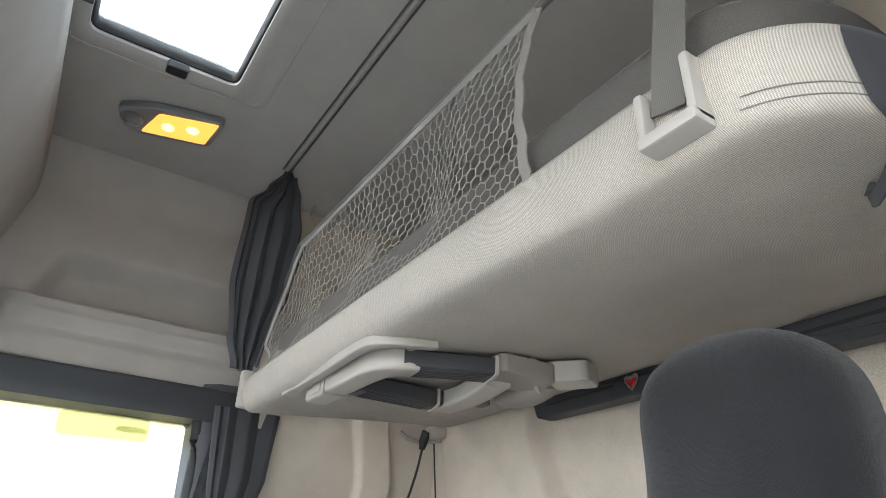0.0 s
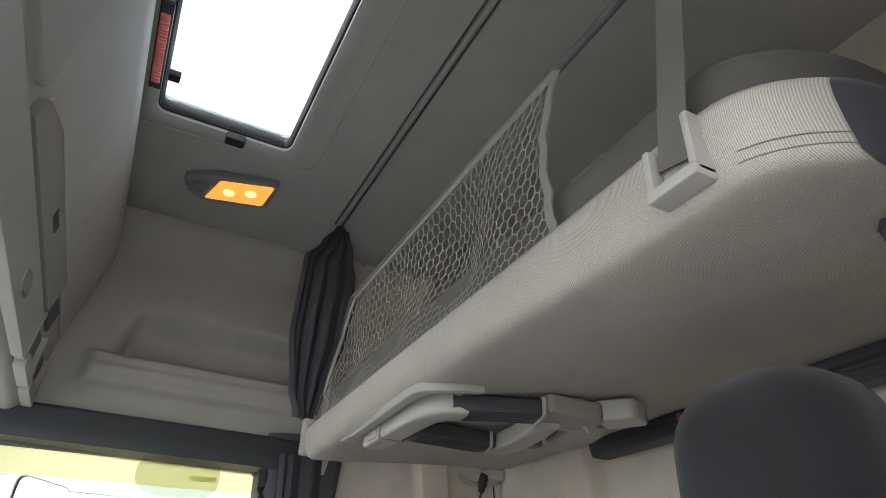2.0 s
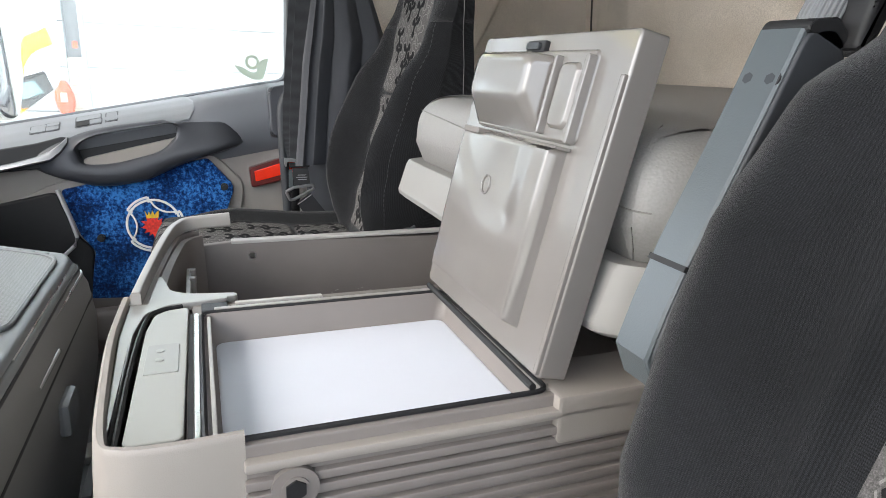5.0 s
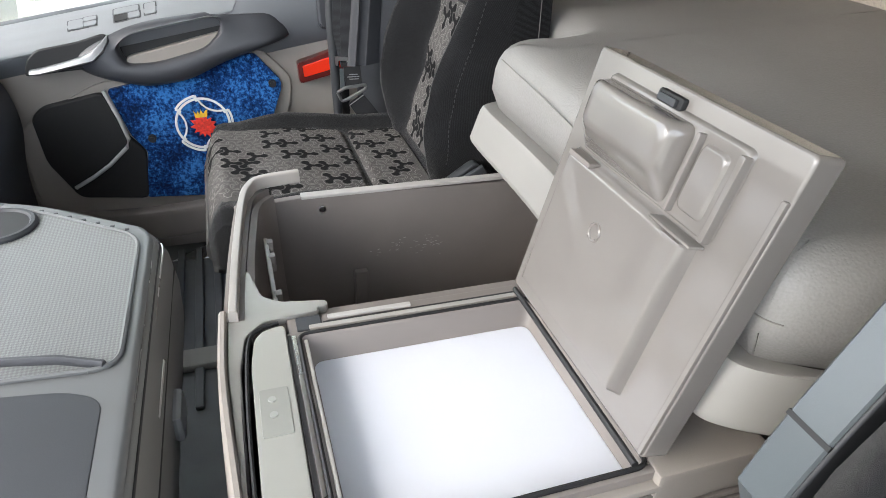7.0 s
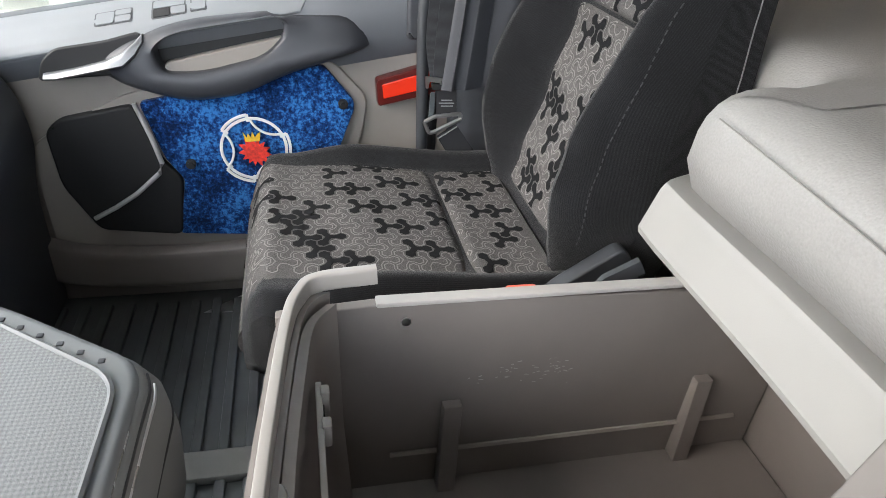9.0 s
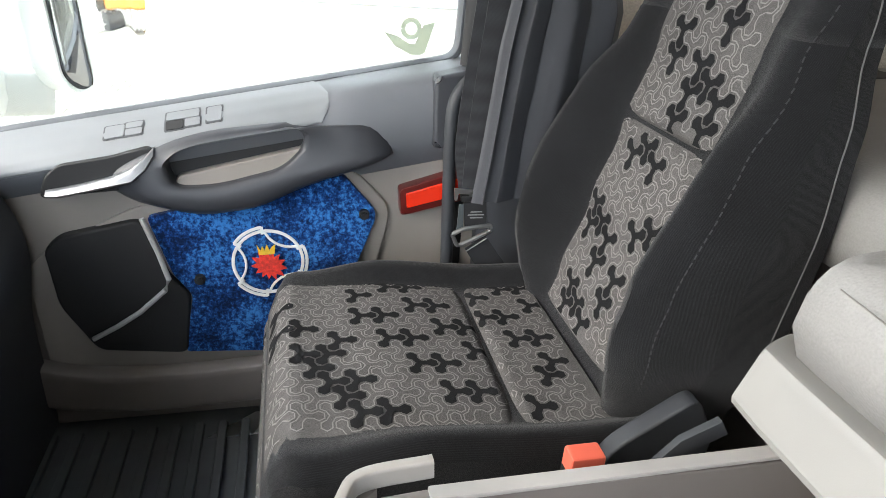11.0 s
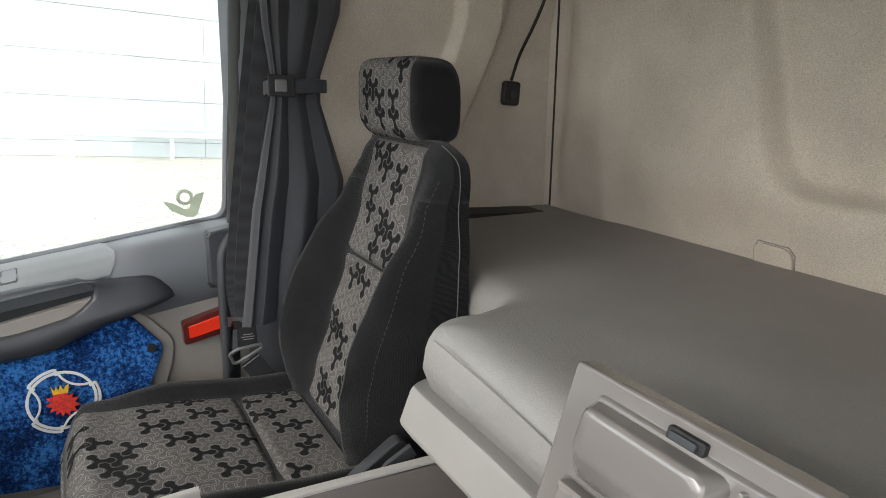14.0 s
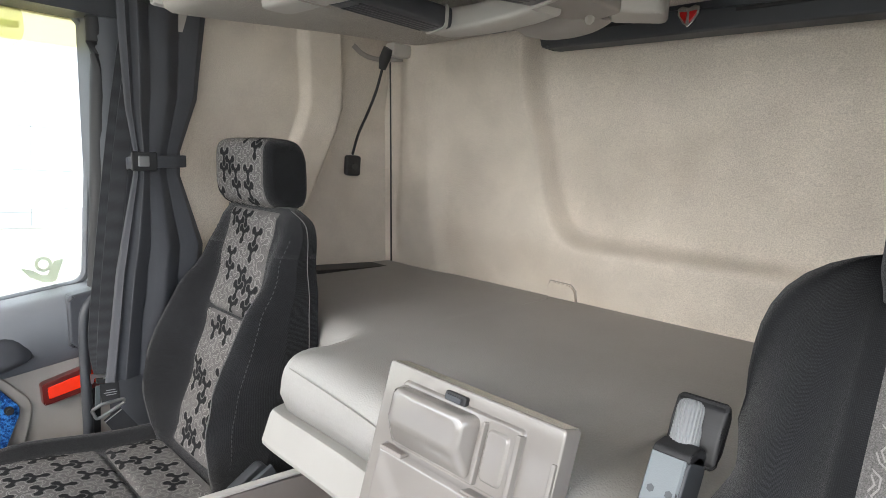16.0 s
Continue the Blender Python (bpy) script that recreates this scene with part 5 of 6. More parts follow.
part("arm_cap", prism(rounded([(0.8405, 0.7985), (0.836, 0.806), (0.812, 0.8085), (0.800, 0.796), (0.806, 0.785)], 0.004), "x", ax0, ax1, 0.002), BLACK, seat_d, "black end cap", 50)
kn = bmesh.new()
kr = []
kaxis = Vector((0.10, -0.52, 0.85)).normalized()
kside = Vector((1, 0, 0)) - kaxis * kaxis.x
kside.normalize()
kback = kaxis.cross(kside)
for w, rr0 in ((-0.004, 0.0135), (0.0, 0.0145), (0.036, 0.0145), (0.042, 0.0132), (0.045, 0.0105)):
    ring = []
    for i in range(96):
        a = 2 * math.pi * i / 96
        r2 = rr0 * (1 + (0.030 if i % 4 < 2 else -0.030))
        ring.append(tuple(Vector((-0.441, 0.806, 0.803)) + kaxis * w + (kside * math.cos(a) + kback * math.sin(a)) * r2))
    kr.append(ring)
loft(kr, kn)
part("adjuster_knob", kn, mat("knob_grey", (0.17, 0.175, 0.18), 0.38), seat_d, "ribbed grey adjuster knob", 30)
part("knob_shell", prism(rounded([(0.806, 0.783), (0.786, 0.793), (0.770, 0.832), (0.774, 0.846), (0.784, 0.846), (0.796, 0.822)], 0.008), "x", -0.474, -0.418, 0.005), BLACK, seat_d, "dark knob shell", 50)

# ---- curtains ----


FOLDS = [(0.0, 0.0), (0.09, 0.2), (0.16, 0.36), (0.40, 0.56), (0.62, 0.70), (0.90, 0.88), (1.0, 1.0)]


def pleated(f0, z0, z1, n, pleats, amp, seed):
    """A gathered curtain: f0(z) gives the two ends (x, y) at a height."""
    rnd = random.Random(seed)
    ph = [rnd.uniform(0.6, 1.4) for _ in range(int(pleats) + 3)]

    def f(u, v):
        z = z0 + (z1 - z0) * v
        (xa, ya), (xb, yb) = f0(z)
        p = pleats * lerp(FOLDS, u) + 0.05 * math.sin(3 * v + seed) * (1 - u) * u * 4
        k = int(p)
        a = ph[k] + (ph[k + 1] - ph[k]) * (p - k)
        s = abs(math.sin(math.pi * (p - k)))
        w = amp * a * (0.35 + 0.65 * min(1, abs(z - 1.07) / 0.25)) * (1.35 * s ** 0.8 - 0.6) * (0.85 + 0.25 * math.sin(2 * v + 2 * k + seed)) + 0.10 * amp * math.sin(13 * v + 7 * u)
        d = Vector((xb - xa, yb - ya))
        nrm = Vector((d.y, -d.x)).normalized()
        uu = u + 0.10 / pleats * math.sin(2 * math.pi * p)
        return (xa + d.x * uu + nrm.x * w, ya + d.y * uu + nrm.y * w, z)
    return f


cur = thing("side_curtain", "dark grey-blue gathered curtain tied by a strap", "curtain", "cab curtains", turn=Matrix.Translation((-0.035, 0.016, -0.002)) @ SIDEPOSE)


def low_ends(z):
    y0 = lerp([(0.50, 0.985), (0.80, 0.945), (1.04, 0.897), (1.10, 0.895), (1.20, 0.908), (1.46, 0.918)], z)
    y1 = lerp([(0.50, 0.74), (0.86, 0.712), (1.04, 0.770), (1.10, 0.768), (1.24, 0.715), (1.46, 0.685)], z)
    return (0.945, y0), (0.985, y1)


part("cloth", sheet(pleated(low_ends, 0.535, 1.455, 0, 4, 0.015, 3), 0, 1, 0, 1, 120, 60, thick=(0.003, 0.001, 0)), CURT, cur, "", 75)
part("tie_strap", sweep(spline([(0.985, 0.90, 1.068), (0.940, 0.905, 1.070), (0.922, 0.87, 1.072), (0.922, 0.82, 1.074), (0.940, 0.775, 1.076), (0.98, 0.77, 1.078)], 5), 0.003, 0.015, n=10, square=True), CURT, cur)
part("clasp_frame", boxes((0.910, 0.922, 0.852, 0.912, 1.050, 1.096), r=0.004), BLACK, cur, "black plastic clasp")
part("clasp_plate", boxes((0.905, 0.912, 0.872, 0.898, 1.060, 1.086), r=0.003), mat("clasp_grey", (0.16, 0.16, 0.16), 0.4), cur, "grey clasp plate")

cur2 = thing("upper_curtain", "dark gathered curtain hanging beside the upper bunk", "curtain", "cab curtains")


def up_ends(z):
    y0 = ease([(1.50, 0.965), (1.60, 0.995), (1.80, 1.020), (2.08, 1.012), (2.16, 0.955), (2.245, 0.905)], z)
    y1 = ease([(1.50, 0.895), (1.62, 0.86), (1.80, 0.81), (2.04, 0.800), (2.16, 0.82), (2.245, 0.858)], z)
    return (0.765, y0), (0.80, y1)


part("cloth", sheet(pleated(up_ends, 1.50, 2.245, 0, 5, 0.018, 9), 0, 1, 0, 1, 96, 40, thick=(0.003, 0.001, 0)), CURT, cur2, "", 75)
part("hook_tag", boxes((0.74, 0.78, 0.785, 0.792, 2.10, 2.13), r=0.003), mat("tag_grey", (0.3, 0.3, 0.29), 0.6), cur2, "grey tag")
crail = thing("curtain_rail", "grey twin-groove curtain rail under the headliner", "rail", at=ROOF)
part("groove", sweep([(-1.0, 0.854, CZ - 0.003), (0.70, 0.854, CZ - 0.003)], 0.003, 0.006, n=8), mat("groove_grey", (0.09, 0.085, 0.08), 0.7), crail)
part("rail", sweep([(-1.0, 0.868, CZ - 0.004), (0.70, 0.868, CZ - 0.004)], 0.006, 0.007, n=8), HEAD, crail)
part("groove", sweep([(-1.0, 0.882, CZ - 0.003), (0.70, 0.882, CZ - 0.003)], 0.003, 0.005, n=8), mat("groove_grey", (0.09, 0.085, 0.08), 0.7), crail)

cur3 = thing("driver_curtain", "dark curtain bunched by the driver door", "curtain", "cab curtains")
part("cloth", sheet(pleated(lambda z: ((-1.12, 0.98), (-1.14, 0.70)), 1.66, 2.24, 0, 6, 0.016, 21), 0, 1, 0, 1, 72, 20, thick=(-0.003, 0, 0)), CURT, cur3, "", 75)

# ---- upper bunk ----
bunk = thing("upper_bunk", "folded-down upper bunk in light woven cloth", "bunk bed", at=(0.03, 0.015, 0.030))


def bunk_pull(x, start, run, deep):
    """How far the bunk's front is drawn in at its rounded end."""
    return deep * (1 - math.sqrt(max(0.0, 1 - ((start - x) / (run + 0.0005)) ** 2))) if x < start else 0.0


def bunk_section(x, grow=0.0, e=0.0):
    pull = bunk_pull(x, -0.885, 0.135, 0.19)
    yf = 0.915 - pull + grow
    sag = 0.014 * step(-0.2, -0.8, x)
    sec = [(0.13, 1.435 - e), (0.6, 1.440 - e), (yf - 0.02, 1.440 - e), (yf - 0.006, 1.436 - e), (yf, 1.424 - e), (yf + 0.002, 1.40), (yf - 0.002, 1.372 + e - grow), (yf - 0.012, 1.352 - sag + e - grow), (yf - 0.035, 1.342 - sag + e - grow), (yf - 0.075, 1.344 - sag + e - grow), (0.65 - pull, 1.362 - sag * 1.3 + e - grow), (0.45, 1.380 - sag + e - grow), (0.19, 1.398 + e - grow), (0.160, 1.404 + e - grow), (0.13, 1.42)]
    return [(x, y, z) for y, z in sec]


xs = [0.72 - 0.012, 0.72 - 0.003] + [0.70 - 1.585 * i / 24 for i in range(25)] + [-0.885 - 0.135 * math.sin(math.pi / 2 * i / 12) for i in range(1, 13)]
part("bunk_shell", loft([bunk_section(x, 0.0, 0.012 if i == 0 else 0.0) for i, x in enumerate(xs)]), BUNK, bunk, "light beige woven bunk shell", 60)
# added dark cover, standing in for the shaded curtain and door side there
part("end_shade_cover", loft([bunk_section(-0.998 - 0.024 * i / 6, 0.003) for i in range(7)]), CURT, bunk, "dark cover added at the bunk's end for the shaded driver side", 60)
mr = []
for x in [0.60, 0.58] + [0.57 - 1.43 * i / 20 for i in range(21)] + [-0.86 - 0.125 * math.sin(math.pi / 2 * i / 10) for i in range(1, 11)]:
    yf = 0.882 - bunk_pull(x, -0.86, 0.125, 0.20)
    lump = 0.004 * noise.noise(Vector((x * 6, 0, 0)))
    mr.append([(x, 0.22, 1.437), (x, yf, 1.437), (x, yf + 0.005, 1.470), (x, yf + 0.005, 1.505), (x, yf + 0.001, 1.525 + lump), (x, yf - 0.012, 1.538 + lump), (x, yf - 0.04, 1.543 + lump), (x, 0.6, 1.545 + lump), (x, 0.22, 1.545)])
part("mattress", loft(mr), MATT, bunk, "grey bunk mattress", 60)
part("mattress_seam", sweep([(x, 0.8845 - bunk_pull(x, -0.86, 0.125, 0.20), 1.522) for x in [0.5 - 1.45 * i / 40 for i in range(41)]], 0.0010, n=6), mat("thread_grey", (0.15, 0.14, 0.13), 0.9), bunk)
part("strap_loop", sweep(spline([(-1.000, 0.745, 1.362), (-0.975, 0.715, 1.338), (-0.930, 0.675, 1.318), (-0.918, 0.662, 1.326), (-0.928, 0.668, 1.338)], 6), 0.002, 0.010, n=8, square=True), CURT, bunk, "dark hanging strap loop")
part("end_bracket", boxes((0.700, 0.730, 0.885, 0.925, 1.350, 1.462), r=0.008), LIGHTP, bunk, "beige end bracket")
for yo, zo, x0 in ((0.9092, 1.356, -0.917), (0.9050, 1.343, -0.913)):
    run = [(x0 - 0.085 * i / 14, yo - bunk_pull(x0 - 0.085 * i / 14, -0.885, 0.135, 0.19), zo) for i in range(15)]
    part("seam", sweep(run, 0.0009, n=6), mat("thread", (0.20, 0.18, 0.165), 0.9), bunk, "sewn seam")
# strap and its bracket
bs = thing("bunk_strap", "grey webbing strap holding up the upper bunk", "strap", at=(0.036, 0.012, 0.036))
part("webbing", sweep([(-0.852, 0.925, 1.372), (-0.868, 0.928, 1.45), (-0.905, 0.926, 1.65), (-0.945, 0.915, 1.95), (-0.975, 0.90, 2.28)], 0.0235, 0.0016, n=8, square=True, up=(0, 1, 0)), WEBG, bs, "grey strap webbing")
for x in (-0.822, -0.888):
    part("bracket_arm", boxes((x - 0.006, x + 0.006, 0.905, 0.938, 1.335, 1.425 if x < -0.85 else 1.41), r=0.004), LIGHTP, bs, "beige bracket")
part("bracket_foot", boxes((-0.894, -0.816, 0.905, 0.942, 1.330, 1.348), r=0.005), LIGHTP, bs, "beige bracket")
# safety net
net = thing("safety_net", "grey honeycomb safety net along the upper bunk", "net", at=(0.045, 0.014, 0.024))
NX0, NX1, NZ0, NZ1 = -0.605, 0.52, 1.425, 1.748


def net_at(u, v):
    """u along the bunk from its far end, v upwards, both 0 to 1."""
    x0, x1 = NX1 + 0.03 * v, NX0 - 0.045 * v + 0.03 * math.sin(v * 3.1)
    top = NZ0 + (NZ1 - NZ0) * ease([(0.0, 0.25), (0.06, 0.55), (0.17, 1.0), (1.0, 1.0)], u)
    sagy = 0.045 * math.sin(math.pi * v) * math.sin(math.pi * min(1, u * 1.15)) + 0.016 * math.sin(9 * u + 2 * v) * math.sin(math.pi * v) + 0.012 * math.sin(21 * u) * (1 - v) * v * 3
    return Vector((x0 + (x1 - x0) * u, 0.912 - sagy, NZ0 + (top - NZ0) * v))


verts, faces = [], []
cell = 0.0142
NUc, NVc = int(1.12 / (cell * 1.732)), int(0.33 / (cell * 1.5))


def cord(a, b, r=0.0013):
    pa, pb = net_at(*a), net_at(*b)
    d = (pb - pa)
    if d.length < 1e-6:
        return
    d.normalize()
    s = d.cross(Vector((0, 1, 0))).normalized()
    t = Vector((0, 1, 0))
    k = len(verts)
    for p in (pa - d * r * 0.6, pb + d * r * 0.6):
        verts.extend((p + s * r, p - s * r * 0.5 + t * r * 0.87, p - s * r * 0.5 - t * r * 0.87))
    for q in range(3):
        faces.append((k + q, k + (q + 1) % 3, k + 3 + (q + 1) % 3, k + 3 + q))


for j in range(NVc + 1):
    for i in range(NUc + 1):
        cu = (i + 0.5 * (j % 2)) / NUc
        cv = j / NVc
        du, dv = 0.5 / NUc, 0.5 / NVc * 0.667
        p0, p1, p2, p3 = (cu - du, cv - dv), (cu, cv - 2 * dv), (cu + du, cv - dv), (cu + du, cv + dv)
        for a, b in ((p0, p1), (p1, p2), (p2, p3)):
            if all(0 <= q[0] <= 1 and 0 <= q[1] <= 1 for q in (a, b)):
                cord(a, b)
me = bpy.data.meshes.new("netting")
me.from_pydata([tuple(p) for p in verts], [], faces)
me.materials.append(NETC)
nob = new("netting", me)
nob.parent = net
tagged(nob, kind="stuff")
edge = [net_at(1.0, v / 14) for v in range(15)]
part("side_tape", sweep([p + Vector((-0.004 * math.sin(i * 1.9), 0, 0)) for i, p in enumerate(edge)], 0.010, 0.002, n=8, square=True, up=(0, 1, 0)), NETC, net, "grey hem tape")
part("top_tape", sweep([net_at(u / 30, 1.0) for u in range(31)], 0.004, 0.011, n=8), NETC, net, "grey hem tape")
part("side_tape", sweep([net_at(0.0, v / 6) for v in range(7)], 0.008, 0.002, n=8, square=True, up=(0, 1, 0)), NETC, net, "grey hem tape")
part("top_bar", sweep([(0.36, 0.912, 1.752), (-1.05, 0.905, 1.758)], 0.0085, n=12), mat("bar_grey", (0.10, 0.10, 0.10), 0.5), net, "dark grey top bar")
part("bar_sleeve", sweep([(0.46, 0.905, 1.665), (0.36, 0.912, 1.752)], 0.011, n=10), DARK, net, "dark bar end")
part("cord_loop", sweep([(0.62, 0.91, 1.46), (0.53, 0.905, 1.60), (0.44, 0.905, 1.70)], 0.004, n=6), DARK, net)

# folded ladder under the bunk
lad = thing("folding_ladder", "beige ladder with dark treads folded under the upper bunk", "ladder", at=(0.016, 0.002, 0.004))
part("front_cover", sweep(spline([(0.450, 0.875, 1.376), (0.20, 0.889, 1.368), (-0.02, 0.902, 1.362), (-0.070, 0.890, 1.362), (-0.092, 0.835, 1.366), (-0.095, 0.770, 1.374)], 5), 0.013, 0.011, n=12, square=True), LIGHTP, lad, "beige cover strip", 50)
part("cover_tip", boxes((0.395, 0.465, 0.858, 0.895, 1.362, 1.382), r=0.006), LIGHTP, lad)
part("front_rail", sweep(spline([(0.405, 0.815, 1.368), (0.22, 0.828, 1.360), (0.07, 0.835, 1.354), (0.010, 0.822, 1.353), (-0.012, 0.795, 1.354), (-0.016, 0.772, 1.355)], 5), 0.033, 0.026, n=16, square=True), LIGHTP, lad, "beige moulded ladder rail", 50)
part("rail_pad", boxes((0.29, 0.345, 0.852, 0.860, 1.345, 1.380), r=0.004), LIGHTP, lad)
part("rail_joint", boxes((0.262, 0.265, 0.790, 0.8605, 1.334, 1.386)), TAUPE, lad)
for a, b in (((-0.004, 0.800), (-0.062, 0.602)), ((0.215, 0.800), (0.238, 0.560))):
    tr0 = part("tread", sweep([(*a, 1.355), (*b, 1.360)], 0.040, 0.021, n=16, square=True), DOORD, lad, "dark ribbed tread", 50)
    for o in (-0.026, -0.013, 0.0, 0.013, 0.026):
        part("tread_rib", sweep([(a[0] + o, a[1] - 0.02, 1.3345), (b[0] + o, b[1] + 0.02, 1.3395)], 0.003, 0.002, n=6), DOORD, tr0)
    part("tread_end", sweep([(b[0], b[1] + 0.004, 1.360), (b[0] - 0.002, b[1] - 0.003, 1.360)], 0.044, 0.0245, n=16, square=True), LIGHTP, lad, "pale end cap", 50)
part("rear_rail", sweep(spline([(0.270, 0.515, 1.364), (0.14, 0.528, 1.356), (0.03, 0.548, 1.354), (-0.035, 0.562, 1.357)], 5), 0.034, 0.023, n=16, square=True), LIGHTP, lad, "beige ladder rail", 50)
part("hinge_arm", prism(rounded([(-0.110, 0.605), (-0.010, 0.600), (0.015, 0.50), (-0.030, 0.425), (-0.115, 0.45)], 0.02), "z", 1.348, 1.392, 0.006), TAUPE, lad, "", 50)
part("hinge_barrel", sweep(spline([(0.130, 0.405, 1.362), (0.07, 0.412, 1.360), (-0.01, 0.420, 1.362), (-0.06, 0.43, 1.366)], 4), [0.030 + 0.022 * math.sin(math.pi * (0.12 + 0.8 * i / 12)) for i in range(13)], [0.018 + 0.012 * math.sin(math.pi * i / 12) for i in range(13)], n=16), TAUPE, lad, "taupe hinge barrel", 50)
part("latch", prism(rounded([(-0.095, 0.470), (-0.165, 0.405), (-0.135, 0.335), (-0.050, 0.395)], 0.018), "z", 1.350, 1.402, 0.008), LIGHTP, lad, "beige latch", 50)
part("latch_hook", sweep(spline([(-0.095, 0.500, 1.400), (-0.082, 0.500, 1.372), (-0.05, 0.455, 1.350), (-0.03, 0.43, 1.350)], 5), 0.009, 0.008, n=8), LIGHTP, lad)
part("clip", boxes((0.165, 0.205, 0.43, 0.475, 1.352, 1.375), r=0.005), mat("clip_grey", (0.12, 0.12, 0.12), 0.5), lad)

# ---- on the rear wall ----
ts = thing("trim_strip", "dark plastic trim strip on the rear wall with a small badge", "trim", at=(0.037, 0.028, 0.036))
stp = prism(rounded([(0.292, 1.415), (0.272, 1.352), (0.250, 1.347), (-1.05, 1.330), (-1.05, 1.415)], 0.006), "y", 0.080, 0.138, 0.006)
part("strip", stp, DARK, ts, "dark strip", 50)
part("groove", boxes((-0.95, -0.20, 0.136, 0.1405, 1.372, 1.380), r=0.002), BLACK, ts)
part("groove", boxes((-0.04, 0.22, 0.136, 0.1405, 1.376, 1.384), r=0.002), BLACK, ts)
hb = [(-0.130, 1.392), (-0.120, 1.396), (-0.107, 1.391), (-0.094, 1.396), (-0.084, 1.392), (-0.084, 1.378), (-0.095, 1.362), (-0.107, 1.352), (-0.119, 1.362), (-0.130, 1.378)]
part("badge_rim", prism(hb, "y", 0.136, 0.144, 0.0015), CHROME, ts, "chrome badge rim")
for k in (-1, 1):
    part("badge_field", prism([(-0.107 + k * 0.003, 1.383), (-0.107 + k * 0.018, 1.384), (-0.107 + k * 0.017, 1.377), (-0.107 + k * 0.004, 1.360)], "y", 0.1435, 0.1455), mat("badge_red", (0.55, 0.02, 0.02), 0.3), ts, "plain red badge field")
gl = thing("reading_lamp", "black gooseneck reading lamp on the sleeper wall", "lamp", at=(0.000, 0.048, -0.008))
part("base", boxes((0.83, 0.875, 0.095, 0.165, 1.415, 1.455), r=0.008), LIGHTP, gl, "pale lamp base")
part("socket", sweep([(0.85, 0.17, 1.435), (0.865, 0.172, 1.405), (0.875, 0.172, 1.375)], [0.016, 0.017, 0.011], n=12), BLACK, gl, "black socket")
part("neck", sweep(spline([(0.872, 0.172, 1.38), (0.895, 0.175, 1.31), (0.93, 0.175, 1.25), (0.985, 0.17, 1.18), (1.022, 0.163, 1.115)], 8), 0.0045, n=8), BLACK, gl, "bendy black neck")
part("head", boxes((1.008, 1.034, 0.135, 0.190, 1.045, 1.112), r=0.009), BLACK, gl, "black lamp head")
part("lens", disc(bmesh.new(), (1.0065, 0.163, 1.075), (1, 0, 0), 0.011, 0.004, 18), mat("lens_dark", (0.06, 0.06, 0.06), 0.2), gl, "dark lens")
cs = sweep([(1.010, rear_y(1.010, q) + 0.002, q) for q in (1.43, 1.35, 1.27, 1.2, 1.1, 1.0, 0.9, 0.8, 0.715)], 0.0032, 0.003, n=6)
structure("trim_seam", cs, BLACK, "black corner seam of the wall lining")
structure("trim_corner", sweep(spline([(0.99, 0.25, 1.445), (0.975, 0.22, 1.42), (0.96, 0.17, 1.412), (0.90, 0.12, 1.415)], 6), 0.006, 0.008, n=8), TAUPE, "taupe edge of a corner cover")
cov = loft([[(x, rear_y(x, z) + d, z) for x, z in rounded([(0.332, 0.715), (0.332, 0.789), (0.246, 0.786), (0.246, 0.715)], 0.022)] for d in (-0.004, 0.006, 0.0075)])
cover = structure("trim_cover", cov, WALL, "small beige access cover at the bed's edge")
part("cover_gap", sweep([(x, rear_y(x, z) + 0.001, z) for x, z in [(0.335, 0.715), (0.335, 0.775), (0.325, 0.792), (0.255, 0.790), (0.243, 0.775), (0.243, 0.715)]], 0.0016, n=6), TAUPE, cover)

# ---- ceiling fittings ----
hatch = tagged(thing("window_2", "roof hatch with clear pane and dark rubber frame", "window", kind="structure", at=ROOF))
loop = rounded([(HX0, HY0), (HX1, HY0), (HX1, HY1), (HX0, HY1)], 0.035, 6)
hr = [[(x, y, CZ - 0.004) for x, y in rounded([(HX0 - 0.05, HY0 - 0.05), (HX1 + 0.05, HY0 - 0.05), (HX1 + 0.05, HY1 + 0.05), (HX0 - 0.05, HY1 + 0.05)], 0.06, 6)],
      [(x, y, CZ - 0.010) for x, y in rounded([(HX0 - 0.025, HY0 - 0.025), (HX1 + 0.025, HY0 - 0.025), (HX1 + 0.025, HY1 + 0.025), (HX0 - 0.025, HY1 + 0.025)], 0.05, 6)],
      [(x, y, CZ + 0.004) for x, y in loop], [(x, y, CZ + 0.075) for x, y in loop]]
part("frame", loft(hr, caps=False), HEAD, hatch, "grey moulded frame", 50)
part("seal", sweep([(x, y, CZ + 0.035) for x, y in loop + loop[:1]], 0.014, 0.022, n=8), BLACK, hatch, "black rubber seal")
hp = part("pane", prism(loop, "z", CZ + 0.060, CZ + 0.066), glass_mat("hatch_glass", (0.74, 0.80, 0.78)), hatch, "clear pane")
hp.visible_shadow = False
part("latch", boxes((HX1 - 0.01, HX1 + 0.03, 1.29, 1.35, CZ - 0.018, CZ + 0.01), r=0.006), BLACK, hatch, "black latch")
part("stay", boxes((0.24, 0.27, HY1 - 0.045, HY1 - 0.005, CZ + 0.03, CZ + 0.055), r=0.004), BLACK, hatch, "black stay block")
# a reflector bar; sky light shining through it is put into the pinkish red
rl = thing("red_reflector_bar", "narrow red translucent reflector bar beside the roof hatch", "lamp", at=ROOF)
part("housing", boxes((-0.06, 0.265, 1.556, 1.590, CZ - 0.018, CZ - 0.004), r=0.004), DARK, rl)
